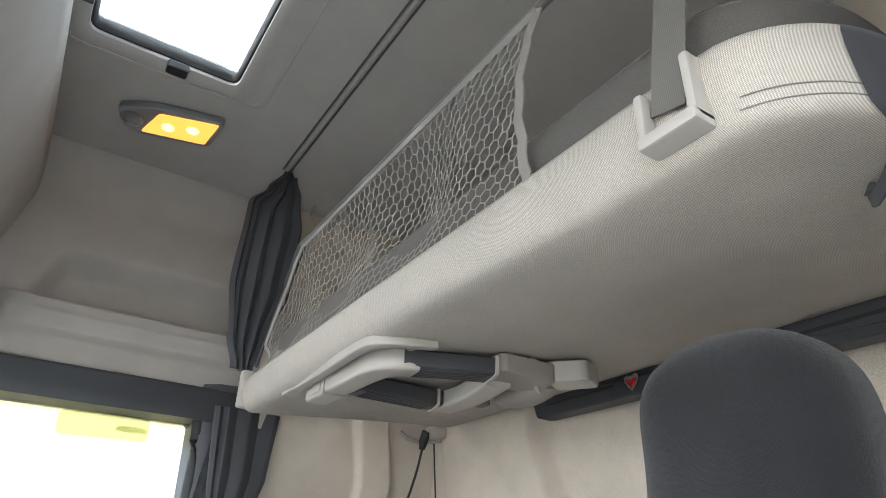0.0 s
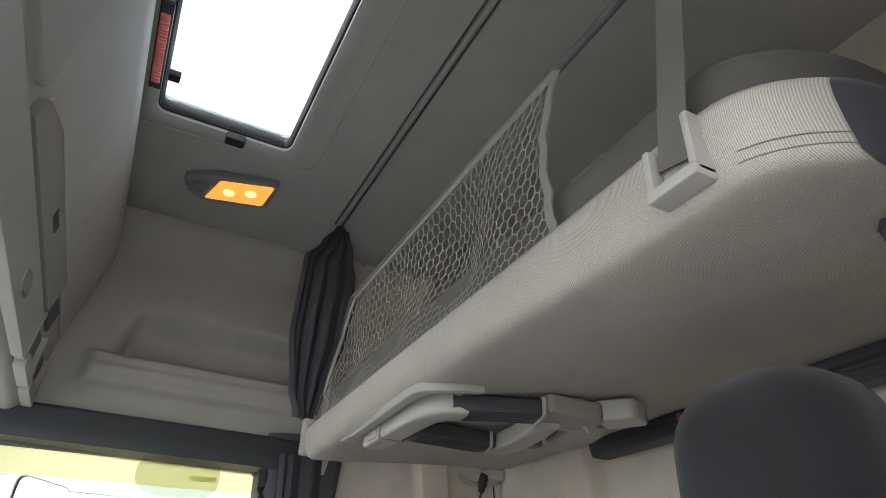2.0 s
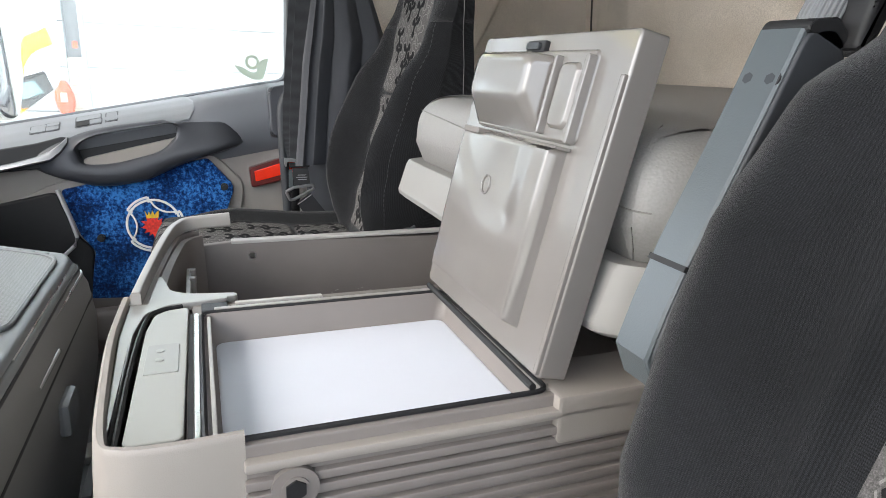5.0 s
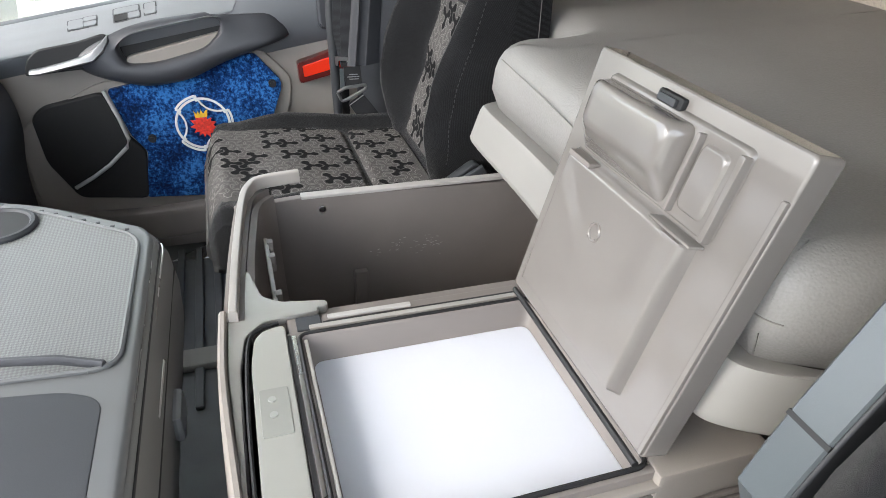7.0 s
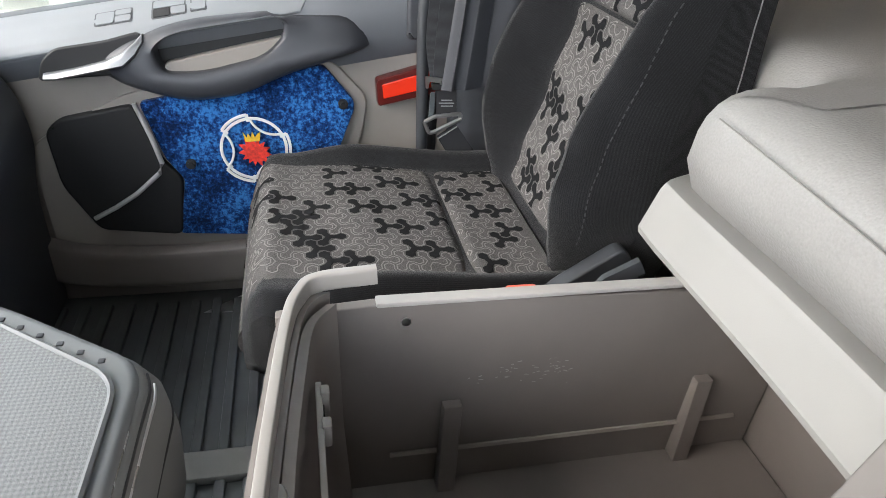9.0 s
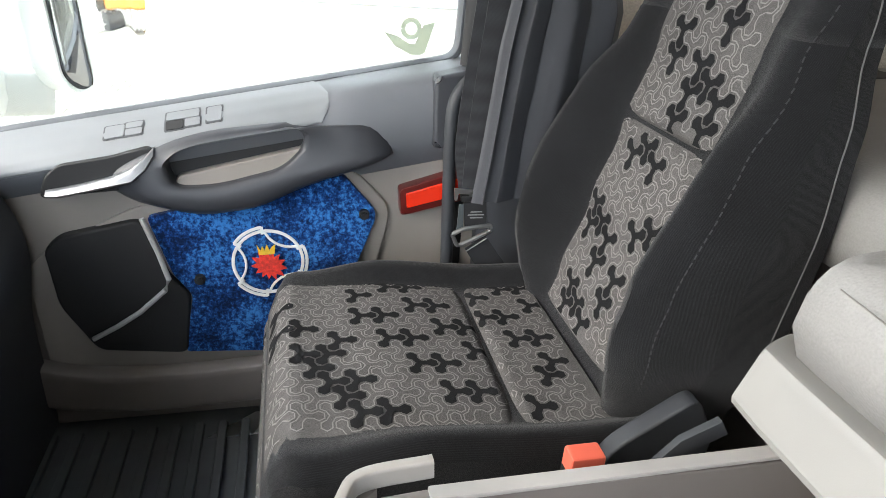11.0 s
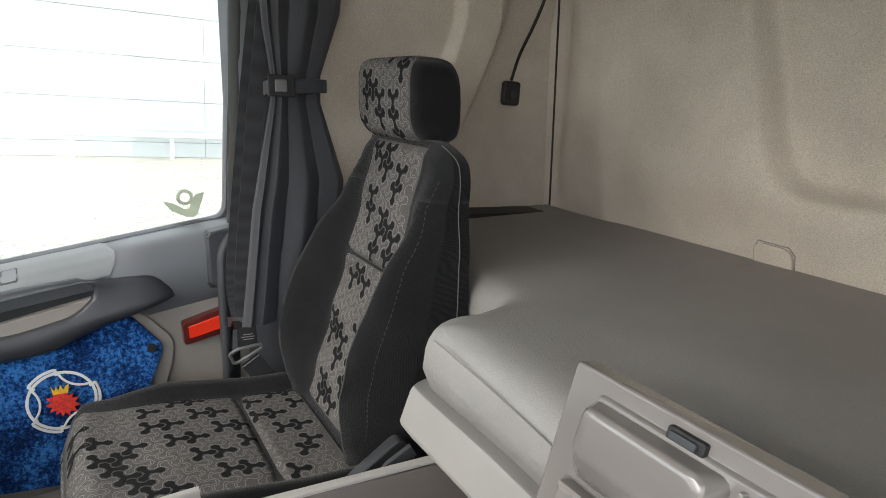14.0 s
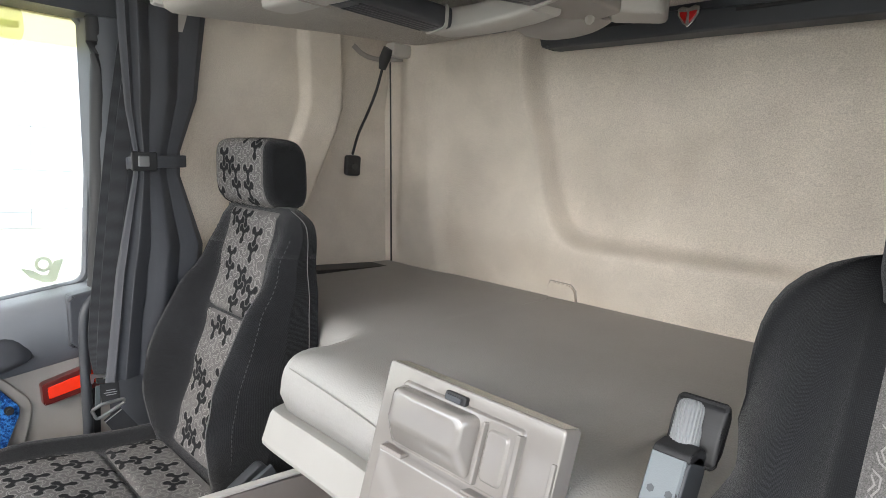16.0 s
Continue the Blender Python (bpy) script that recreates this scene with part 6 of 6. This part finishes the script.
for i in range(22):
    part("segment", boxes((-0.025 + 0.0118 * i, -0.0155 + 0.0118 * i, 1.561, 1.585, CZ - 0.026, CZ - 0.015), r=0.002, seg=1), mat("red_segment_skylit", (0.90, 0.22, 0.20), 0.2, coat=0.5), rl)
cl = thing("ceiling_light", "lit amber and clear ceiling lamp", "ceiling lamp", at=(ROOF[0] - 0.04, ROOF[1], ROOF[2]))
LZ = CZ - 0.03
part("housing", prism(rounded([(0.575, 1.132), (0.735, 1.145), (0.790, 1.36), (0.768, 1.412), (0.685, 1.442), (0.655, 1.40), (0.62, 1.33)], 0.025), "z", LZ, CZ, 0.006), DOORG, cl, "grey lamp housing", 50)
part("amber_lens", prism(rounded([(0.590, 1.149), (0.717, 1.163), (0.763, 1.355), (0.640, 1.322)], 0.010), "z", LZ - 0.006, LZ + 0.004, 0.003), glow("amber_glow", (1.0, 0.36, 0.06), 0.36), cl, "lit amber lens")
for x, y in ((0.660, 1.215), (0.690, 1.285)):
    part("bulb", disc(bmesh.new(), (x, y, LZ - 0.006), (0, 0, 1), 0.019, 0.005, 18), glow("bulb_glow", (1.0, 0.55, 0.16), 0.9), cl, "bright bulb")
part("spot_ring", disc(bmesh.new(), (0.712, 1.390, LZ - 0.001), (0, 0, 1), 0.034, 0.007, 20, 0.030), CHROME, cl, "bright reflector ring")
part("spot_lens", disc(bmesh.new(), (0.712, 1.390, LZ - 0.005), (0, 0, 1), 0.024, 0.008, 20), glass_mat("spot_glass", (0.8, 0.8, 0.8), 0.15), cl, "clear spot lens")

# ---- overhead storage at the front ----
ov = thing("overhead_storage", "grey overhead storage console above the windscreen", "storage console", at=(0.03, 0.025, -0.03))
prof = [(1.632, 2.283), (1.602, 2.20), (1.596, 2.08), (1.630, 1.93), (1.665, 1.80), (1.690, 1.65), (1.700, 1.54), (1.73, 1.50), (2.2, 1.50), (2.2, 2.283)]
part("body", prism(rounded(prof, 0.02), "x", -1.06, 1.045), SIDE, ov, "grey-beige moulded body", 40)


def on_face(x, z, d):
    y = lerp([(1.54, 1.700), (1.65, 1.690), (1.80, 1.665), (1.93, 1.630), (2.08, 1.592), (2.20, 1.588), (2.283, 1.605)], z)
    return (x, y - d, z)


LOCK = mat("locker_grey", (0.34, 0.325, 0.295), 0.6, vary=0.05, bump=0.1, bump_scale=600)


def face_poly(points, d, r=0.012):
    o = rounded(points, r, 4)
    return loft([[on_face(x, z, k) for x, z in o] for k in (-0.004, d - 0.003)] + [[on_face(x + (cx - x) * 0.010, z + (cz - z) * 0.025, d) for x, z in o] for cx, cz in ((sum(p[0] for p in o) / len(o), sum(p[1] for p in o) / len(o)),)])


def face_line(points, d, w, h):
    return sweep([on_face(x, z, d) for x, z in points], w, h, n=8)


part("door", face_poly([(-1.0, 1.692), (-0.292, 1.690), (-0.274, 1.715), (-0.345, 1.880), (-0.43, 1.965), (-1.0, 1.965)], 0.014), LOCK, ov, "grey locker door", 50)
part("door", face_poly([(-0.262, 1.652), (0.600, 1.660), (0.622, 1.757), (-0.120, 1.742), (-0.254, 1.702)], 0.018, 0.006), mat("flap_grey", (0.255, 0.245, 0.225), 0.5, vary=0.05, bump=0.1, bump_scale=600), ov, "grey locker flap", 50)
part("door_lip", face_line([(-0.252, 1.706), (-0.185, 1.728), (-0.120, 1.7455), (0.25, 1.753), (0.622, 1.7605)], 0.017, 0.0045, 0.0055), LIGHTP, ov, "pale lip of the flap", 60)
part("door_catch", face_poly([(0.135, 1.693), (0.215, 1.695), (0.215, 1.720), (0.135, 1.718)], 0.0195, 0.004), DARK, ov, "dark catch recess", 50)
part("catch_tongue", face_poly([(0.150, 1.713), (0.205, 1.7145), (0.205, 1.7185), (0.150, 1.717)], 0.023, 0.001), LIGHTP, ov, "pale catch edge", 50)
part("grip_slot", face_line([(-0.33, 1.640), (-0.15, 1.642), (0.20, 1.6455), (0.46, 1.648)], 0.002, 0.007, 0.006), BLACK, ov, "dark slot under the flap")
part("lower_door", face_poly([(-0.98, 1.508), (0.545, 1.508), (0.572, 1.560), (0.566, 1.632), (-0.98, 1.628)], 0.022, 0.014), LOCK, ov, "grey lower panel", 50)
part("fuse_door", face_poly([(0.640, 1.668), (0.780, 1.668), (0.790, 1.735), (0.640, 1.733)], 0.007, 0.006), DARK, ov, "small dark flap", 50)
part("door_lip", face_line([(0.636, 1.752), (0.80, 1.748), (1.0, 1.738)], 0.006, 0.004, 0.005), LIGHTP, ov, "pale lip", 60)
# bins have no hollow: a flat dark panel carries their inner shade as colour
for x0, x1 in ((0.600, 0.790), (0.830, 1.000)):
    part("open_bin", face_poly([(x0 + 0.02, 1.520), (x1 - 0.02, 1.520), (x1, 1.645), (x0, 1.645)], 0.004, 0.02), mat("bin_shade_grey", (0.10, 0.097, 0.09), 0.6), ov, "flat dark panel coloured as the shaded inside of an open bin")
    part("bin_lip", face_poly([(x0 - 0.005, 1.505), (x1 + 0.005, 1.505), (x1 + 0.005, 1.555), (x0 - 0.005, 1.545)], 0.024, 0.014), LOCK, ov, "", 50)
    part("bin_side", face_poly([(x1 - 0.012, 1.530), (x1 + 0.012, 1.530), (x1 + 0.014, 1.655), (x1 - 0.004, 1.655)], 0.020, 0.005), LIGHTP, ov, "pale bin side", 50)
part("bin_edge", face_poly([(0.576, 1.520), (0.596, 1.520), (0.600, 1.655), (0.582, 1.655)], 0.020, 0.005), LOCK, ov, "", 50)
part("badge", loft([[on_face(0.203 + 0.050 * math.cos(a / 24 * 6.2832), 1.562 + 0.026 * math.sin(a / 24 * 6.2832), d) for a in range(24)] for d in (0.018, 0.026)]), CHROME, ov, "plain oval badge")

# ---- passenger belt ----
bt = thing("seat_belt", "black passenger seat belt with steel latch plate, hanging by the door", "seat belt")
for dx, dy in ((0.0, 0.0), (0.014, 0.016)):
    run = spline([(0.990 + dx, 0.885 + dy, 1.42), (0.978 + dx, 0.925 + dy, 1.10), (0.964 + dx, 0.956 + dy, 0.78), (0.953 + dx, 0.970 + dy, 0.60), (0.948 + dx * 0.3, 0.972 + dy * 0.3, 0.512)], 5)
    part("webbing", loft([[(x - 0.0012, y - 0.019, z), (x + 0.0012, y - 0.019, z), (x + 0.0012, y + 0.019, z), (x - 0.0012, y + 0.019, z)] for x, y, z in run]), WEB, bt)
part("latch_plate", prism(rounded([(1.007, 0.522), (0.934, 0.514), (0.932, 0.506), (0.998, 0.511), (1.000, 0.498), (1.005, 0.498)], 0.002), "x", 0.942, 0.946, 0.0006), CHROME, bt, "steel latch plate", 40)
part("slot_bar", sweep([(0.9405, 0.978, 0.5105), (0.9395, 0.958, 0.5095), (0.9405, 0.936, 0.5085)], 0.0035, n=8), CHROME, bt, "steel slot bar")
part("latch_grip", prism(rounded([(0.994, 0.508), (0.938, 0.506), (0.940, 0.495), (0.992, 0.495)], 0.003), "x", 0.941, 0.952, 0.002), BLACK, bt, "black latch grip")
part("label", prism(rounded([(0.986, 0.493), (0.943, 0.495), (0.938, 0.446), (0.980, 0.438)], 0.002), "x", 0.943, 0.946, 0.0006), mat("label_dark", (0.022, 0.022, 0.024), 0.5), bt, "dark belt label")
for k, (y0, y1) in enumerate(((0.972, 0.950), (0.977, 0.946), (0.972, 0.948))):
    part("label_bar", boxes((0.9422, 0.9431, y1, y0, 0.4735 - 0.006 * k, 0.4755 - 0.006 * k)), mat("label_print", (0.30, 0.30, 0.30), 0.6), bt, "plain pale bar")
part("tongue", prism(rounded([(0.995, 0.490), (0.986, 0.490), (0.984, 0.440), (0.996, 0.436)], 0.003), "x", 0.9425, 0.9455, 0.0006), STEELG, bt, "grey steel tongue")
part("loop", sweep([(0.941, y, z) for y, z in rounded([(1.004, 0.430), (0.984, 0.441), (0.931, 0.447), (0.930, 0.436), (0.984, 0.408), (0.994, 0.407), (1.004, 0.430)], 0.004, 3)], 0.0042, n=8), mat("loop_steel", (0.30, 0.30, 0.30), 0.35, 0.8), bt, "steel loop")
part("webbing", prism([(0.976, 0.398), (0.938, 0.424), (0.884, 0.352), (0.862, 0.315), (0.895, 0.295), (0.938, 0.338)], "x", 0.9425, 0.9455), WEB, bt)
part("hem_bar", sweep([(0.9405, 0.974, 0.394), (0.9405, 0.936, 0.420)], 0.0014, n=6), mat("label_print", (0.30, 0.30, 0.30), 0.6), bt, "pale sewn edge")

# ---- floor mat ribs ----
for i in range(14):
    part("mat_rib", boxes((0.37, 1.00, 1.26 + 0.046 * i, 1.278 + 0.046 * i, -0.03, -0.018), r=0.003), RUBMAT, floor, "raised rubber rib")
part("mat_edge", boxes((0.490, 0.550, 1.26, 1.88, -0.03, -0.010), r=0.005), mat("tunnel_edge", (0.22, 0.215, 0.20), 0.55), floor, "grey step edge")

# ---- outside: yard, hall wall, guard rail ----
G = GROUND
YARD = mat("paving", (0.42, 0.40, 0.345), 0.85, vary=0.12, scale=0.6, grain=0.15, grain_scale=6, stain=0.2)
ground = structure("ground", boxes((-3000, 3000, -3000, 3000, G - 0.5, G)), YARD, "pale sandy yard")
slab = mat("concrete_slab", (0.42, 0.402, 0.348), 0.85, vary=0.08, scale=0.8, grain=0.1, grain_scale=8, stain=0.15)
part("concrete_slab", boxes((9.3, 19.4, 1.38, 9.0, G - 0.05, G + 0.012)), slab, ground, "pale concrete slab")
pv, pf = [], []
rp = random.Random(8)
for i in range(84):
    for j in range(-70, 58):
        x, y = 1.9 + 0.21 * i, -3.4 + 0.21 * j + (0.105 if i % 2 else 0)
        if (x > 9.2 and y > 1.28) or (j < 0 and i > 34):
            continue
        h = G + 0.012 + rp.uniform(-0.004, 0.006)
        k = len(pv)
        g = 0.098
        tl = rp.uniform(-0.003, 0.003)
        pv += [(x - g, y - g, G - 0.01), (x + g, y - g, G - 0.01), (x + g, y + g, G - 0.01), (x - g, y + g, G - 0.01), (x - g + 0.006, y - g + 0.006, h), (x + g - 0.006, y - g + 0.006, h + tl), (x + g - 0.006, y + g - 0.006, h + tl), (x - g + 0.006, y + g - 0.006, h)]
        pf += [(k + 4, k + 5, k + 6, k + 7), (k, k + 1, k + 5, k + 4), (k + 1, k + 2, k + 6, k + 5), (k + 2, k + 3, k + 7, k + 6), (k + 3, k, k + 4, k + 7)]
pm = bpy.data.meshes.new("paving_stones")
pm.from_pydata(pv, [], pf)
pmat = mat("paving_stone", (0.395, 0.376, 0.325), 0.85, vary=0.15, scale=3.0, grain=0.15, grain_scale=40, stain=0.2)
pm.materials.append(pmat)
pso = new("paving_stones", pm)
pso.parent = ground
tagged(pso, "worn pale paving stones", kind="stuff")

hall = thing("warehouse", "grey panelled warehouse wall across the yard", "building")
PANEL = mat("sandwich_panel", (0.47, 0.495, 0.51), 0.5, vary=0.04, scale=0.5)
WX = 19.6
for i in range(8):
    z0 = -1.15 if i == 0 else -0.72 + 1.17 * (i - 1)
    z1 = -0.72 + 1.17 * i
    for y0, y1 in ((-16.0, -2.25), (-2.25, 4.00)):
        part("wall_panel", boxes((WX, WX + 0.12, y0 + 0.005, y1 - 0.005, z0 + 0.008, z1 - 0.008), r=0.004, seg=1), PANEL, hall)
    part("wall_panel", boxes((WX - 0.25, WX + 0.12, 4.40, 16.0, z0 + 0.012, z1 - 0.012), r=0.004, seg=1), mat("panel_dark", (0.33, 0.35, 0.37), 0.5, vary=0.04, scale=0.5), hall)
part("joint_backing", boxes((WX + 0.03, WX + 0.3, -16.0, 16.0, G, 8.2)), mat("joint_grey", (0.25, 0.26, 0.27), 0.6), hall)
part("corner_trim", boxes((WX - 0.20, WX + 0.1, 3.94, 4.03, G, 8.2)), PANEL, hall)
part("kerb", boxes((WX - 0.6, WX, 3.9, 16.0, G, G + 0.10), r=0.02), slab, hall, "concrete kerb")
part("backing_mortar", boxes((WX - 0.16, WX + 0.1, 4.03, 4.40, G, 0.72)), mat("mortar", (0.30, 0.29, 0.27), 0.9), hall)
blk = mat("pale_block", (0.55, 0.53, 0.45), 0.85, vary=0.08, scale=3)
for i in range(15):
    z = G + 0.122 * i + 0.03
    cut = 4.24 if i % 2 else 4.16
    for y0, y1 in ((4.035, cut), (cut + 0.014, 4.395)):
        part("brick", boxes((WX - 0.19, WX - 0.15, y0, y1, z, z + 0.106)), blk, hall)
for y in (4.62, 4.84):
    part("socket_box", boxes((WX - 0.34, WX - 0.25, y, y + 0.13, 0.18, 0.36), r=0.01), DARK, hall, "grey socket box")
part("red_sign", boxes((WX - 0.262, WX - 0.255, 4.10, 4.22, 0.95, 1.12)), mat("sign_red", (0.8, 0.12, 0.06), 0.5), hall, "small red sign")
part("cable_box", boxes((WX - 0.40, WX - 0.25, 5.05, 5.55, 1.35, 1.75), r=0.02), mat("box_grey", (0.45, 0.46, 0.46), 0.5), hall, "grey cable box")
ext = thing("fire_extinguisher", "red covered fire extinguisher on the warehouse wall", "fire extinguisher")
er = []
for i in range(11):
    v = i / 10
    r = 0.20 * math.sin(math.pi * (0.12 + 0.80 * v)) ** 0.7
    er.append([(WX - 0.36 + r * 0.6 * math.cos(2 * math.pi * k / 16), 4.50 + 0.06 * v + 1.2 * r * math.sin(2 * math.pi * k / 16), -0.82 + 0.92 * v) for k in range(16)])
part("cover", loft(er), mat("red_cover", (0.75, 0.10, 0.05), 0.6, vary=0.15, scale=8), ext, "red cover", 60)
part("patch", boxes((WX - 0.495, WX - 0.475, 4.46, 4.60, -0.45, -0.22)), WHITE, ext, "white patch")
gr = thing("guard_rail", "galvanised guard rail in front of the warehouse wall", "guard rail")
GALV = mat("galvanised", (0.62, 0.66, 0.70), 0.4, 0.3, vary=0.08, scale=3)
part("beam", prism([(WX - 0.62, -0.23), (WX - 0.68, -0.26), (WX - 0.68, -0.32), (WX - 0.62, -0.37), (WX - 0.62, -0.41), (WX - 0.68, -0.46), (WX - 0.68, -0.52), (WX - 0.62, -0.55), (WX - 0.60, -0.55), (WX - 0.60, -0.23)], "y", -10.0, 1.42), GALV, gr, "corrugated beam")
for y in (1.20, -1.25, -3.7, -6.15, -8.6):
    part("post", boxes((WX - 0.60, WX - 0.50, y - 0.05, y + 0.05, G, -0.26), r=0.01), GALV, gr, "steel post")

# ---- door mirror ----
mir = thing("door_mirror", "white-housed rear view mirrors outside the passenger window", "mirror")
MC = Vector((1.46, 1.69, 0.80))
ma = radians(234.5)
mn = Vector((math.cos(ma), math.sin(ma), 0.062)).normalized()
mu = Vector((0, 0, 1)).cross(mn).normalized()
mv = mn.cross(mu)


def on_mirror(u, v, d):
    return MC + mu * u + mv * v + mn * d


def mirror_body(out, d0, d1, bm=None):
    k = [[on_mirror(u * 0.86, v * 0.9, d0) for u, v in out], [on_mirror(u, v, d0 + (d1 - d0) * 0.35) for u, v in out], [on_mirror(u, v, d1) for u, v in out]]
    return loft(k, bm)


mo = rounded([(0.122, 0.238), (-0.118, 0.238), (-0.120, -0.185), (-0.085, -0.220), (0.096, -0.128), (0.124, 0.10)], 0.035, 6)
part("housing", mirror_body([(u * 1.06, v * 1.05) for u, v in mo], -0.10, 0.012), WHITE, mir, "white housing", 60)
part("housing_wing", boxes((1.30, 1.42, 1.86, 2.02, 0.52, 1.10), r=0.04), WHITE, mir, "white housing arm")
part("mirror_rim", loft([[on_mirror(u * 1.015, v * 1.015, d) for u, v in mo] for d in (0.005, 0.016)]), BLACK, mir, "black rim")
MIRR = mat("mirror_glass", (0.66, 0.67, 0.67), 0.02, 1.0, vary=0.0, rvary=0.0)
rows = [[on_mirror(u * 0.985, v * 0.985, 0.010) for u, v in mo]]
for k in (1.0, 0.94, 0.88, 0.82, 0.76, 0.7, 0.64, 0.58, 0.52, 0.46, 0.40, 0.34, 0.28, 0.2, 0.12, 0.04):
    rows.append([on_mirror(u * 0.985 * k, v * 0.985 * k, 0.032 - ((u * k) ** 2 + (v * k) ** 2) / 60 - max(0.0, -0.030 - u * k) ** 2 / 0.62) for u, v in mo])
part("mirror_pane", loft(rows), MIRR, mir, "slightly domed mirror glass", 80)
MC = Vector((1.45, 1.63, 1.235))
wo = rounded([(0.13, 0.10), (-0.13, 0.10), (-0.14, -0.06), (-0.10, -0.105), (0.12, -0.105)], 0.04, 6)
part("housing", mirror_body([(u * 1.06, v * 1.06) for u, v in wo], -0.09, 0.012), WHITE, mir, "white housing", 60)
part("mirror_rim", loft([[on_mirror(u * 1.015, v * 1.015, d) for u, v in wo] for d in (0.005, 0.016)]), BLACK, mir, "black rim")
part("mirror_pane", loft([[on_mirror(u * 0.985, v * 0.985, d) for u, v in wo] for d in (0.014, 0.018)]), MIRR, mir, "mirror glass")
part("cab_flank", boxes((1.17, 1.235, -1.15, 0.70, -0.75, 2.2), r=0.04), WHITE, mir, "white cab side behind the door")
part("mirror_arm", sweep(spline([(1.10, 2.06, 0.60), (1.24, 2.0, 0.60), (1.34, 1.96, 0.58), (1.44, 1.80, 0.56)], 6), 0.03, 0.05, n=12), WHITE, mir, "white mirror arm", 60)

# ---- what the mirror shows behind the cab ----
ORANGE = mat("machine_orange", (0.72, 0.30, 0.03), 0.45, vary=0.06, scale=2)
exc = thing("excavator", "orange tracked excavator with a dark cab", "excavator", at=(5.0, -25.2, G))
exc.scale = (1.15, 1.15, 1.15)
for sx in (-1.0, 1.0):
    part("track", prism(rounded([(-1.6, 0.0), (1.6, 0.0), (1.9, 0.4), (1.6, 0.75), (-1.6, 0.75), (-1.9, 0.4)], 0.25), "x", sx - 0.25, sx + 0.25, 0.03), BLACK, exc, "black track", 50)
part("upper_body", prism(rounded([(-1.7, 0.85), (1.3, 0.85), (1.3, 1.35), (-0.6, 1.7), (-1.7, 1.7)], 0.12), "x", -1.2, 1.2, 0.05), ORANGE, exc, "orange body", 50)
part("cab_frame", prism(rounded([(-0.3, 1.2), (1.35, 1.2), (1.2, 2.7), (-0.3, 2.75)], 0.12), "x", -0.95, 0.35, 0.05), DARK, exc, "dark cab", 50)
part("cab_window", boxes((-0.8, -0.1, 1.34, 1.40, 1.7, 2.5)), mat("cab_glass", (0.22, 0.35, 0.38), 0.1), exc, "blue-grey cab window")
part("cab_window", boxes((0.33, 0.37, 0.1, 1.0, 1.6, 2.5)), mat("cab_glass", (0.22, 0.35, 0.38), 0.1), exc, "blue-grey cab window")
part("boom", sweep(spline([(-0.75, -0.3, 1.3), (-0.62, -0.3, 2.6), (-0.30, -0.4, 3.5), (0.25, -0.5, 4.1), (1.1, -0.6, 4.4)], 6), 0.16, 0.32, n=10, square=True), ORANGE, exc, "orange boom", 60)
part("stick", sweep([(-2.0, 0.9, 2.6), (-1.55, 0.8, 1.7), (-1.25, 0.7, 0.9)], 0.14, 0.22, n=10, square=True), DARK, exc, "dark stick", 60)
part("ram", sweep([(-1.75, 1.05, 1.7), (-1.30, 0.95, 1.25)], 0.09, n=10), ORANGE, exc, "orange ram", 60)
part("cab_roof", boxes((-1.0, 0.40, -0.35, 1.30, 2.68, 2.84), r=0.05), BLACK, exc, "black cab roof")
fence = thing("fence", "white palisade fence in front of the excavator", "fence")
for i in range(44):
    part("slat", boxes((1.5 + 0.19 * i, 1.57 + 0.19 * i, -24.56, -24.53, G + 0.08, G + 1.55)), WHITE, fence)
for z in (0.35, 1.2):
    part("fence_bar", boxes((1.4, 9.9, -24.53, -24.49, G + z, G + z + 0.06)), WHITE, fence)
cart = thing("hand_trolley", "small red hand trolley standing on the yard", "trolley", at=(3.9, -15.5, G))
part("frame", boxes((-0.13, 0.13, -0.10, 0.10, 0.10, 0.48), r=0.03), mat("trolley_red", (0.6, 0.03, 0.03), 0.5), cart, "red body")
for sx in (-0.12, 0.12):
    part("wheel", disc(bmesh.new(), (sx, 0, 0.08), (1, 0, 0), 0.08, 0.04, 16), BLACK, cart)
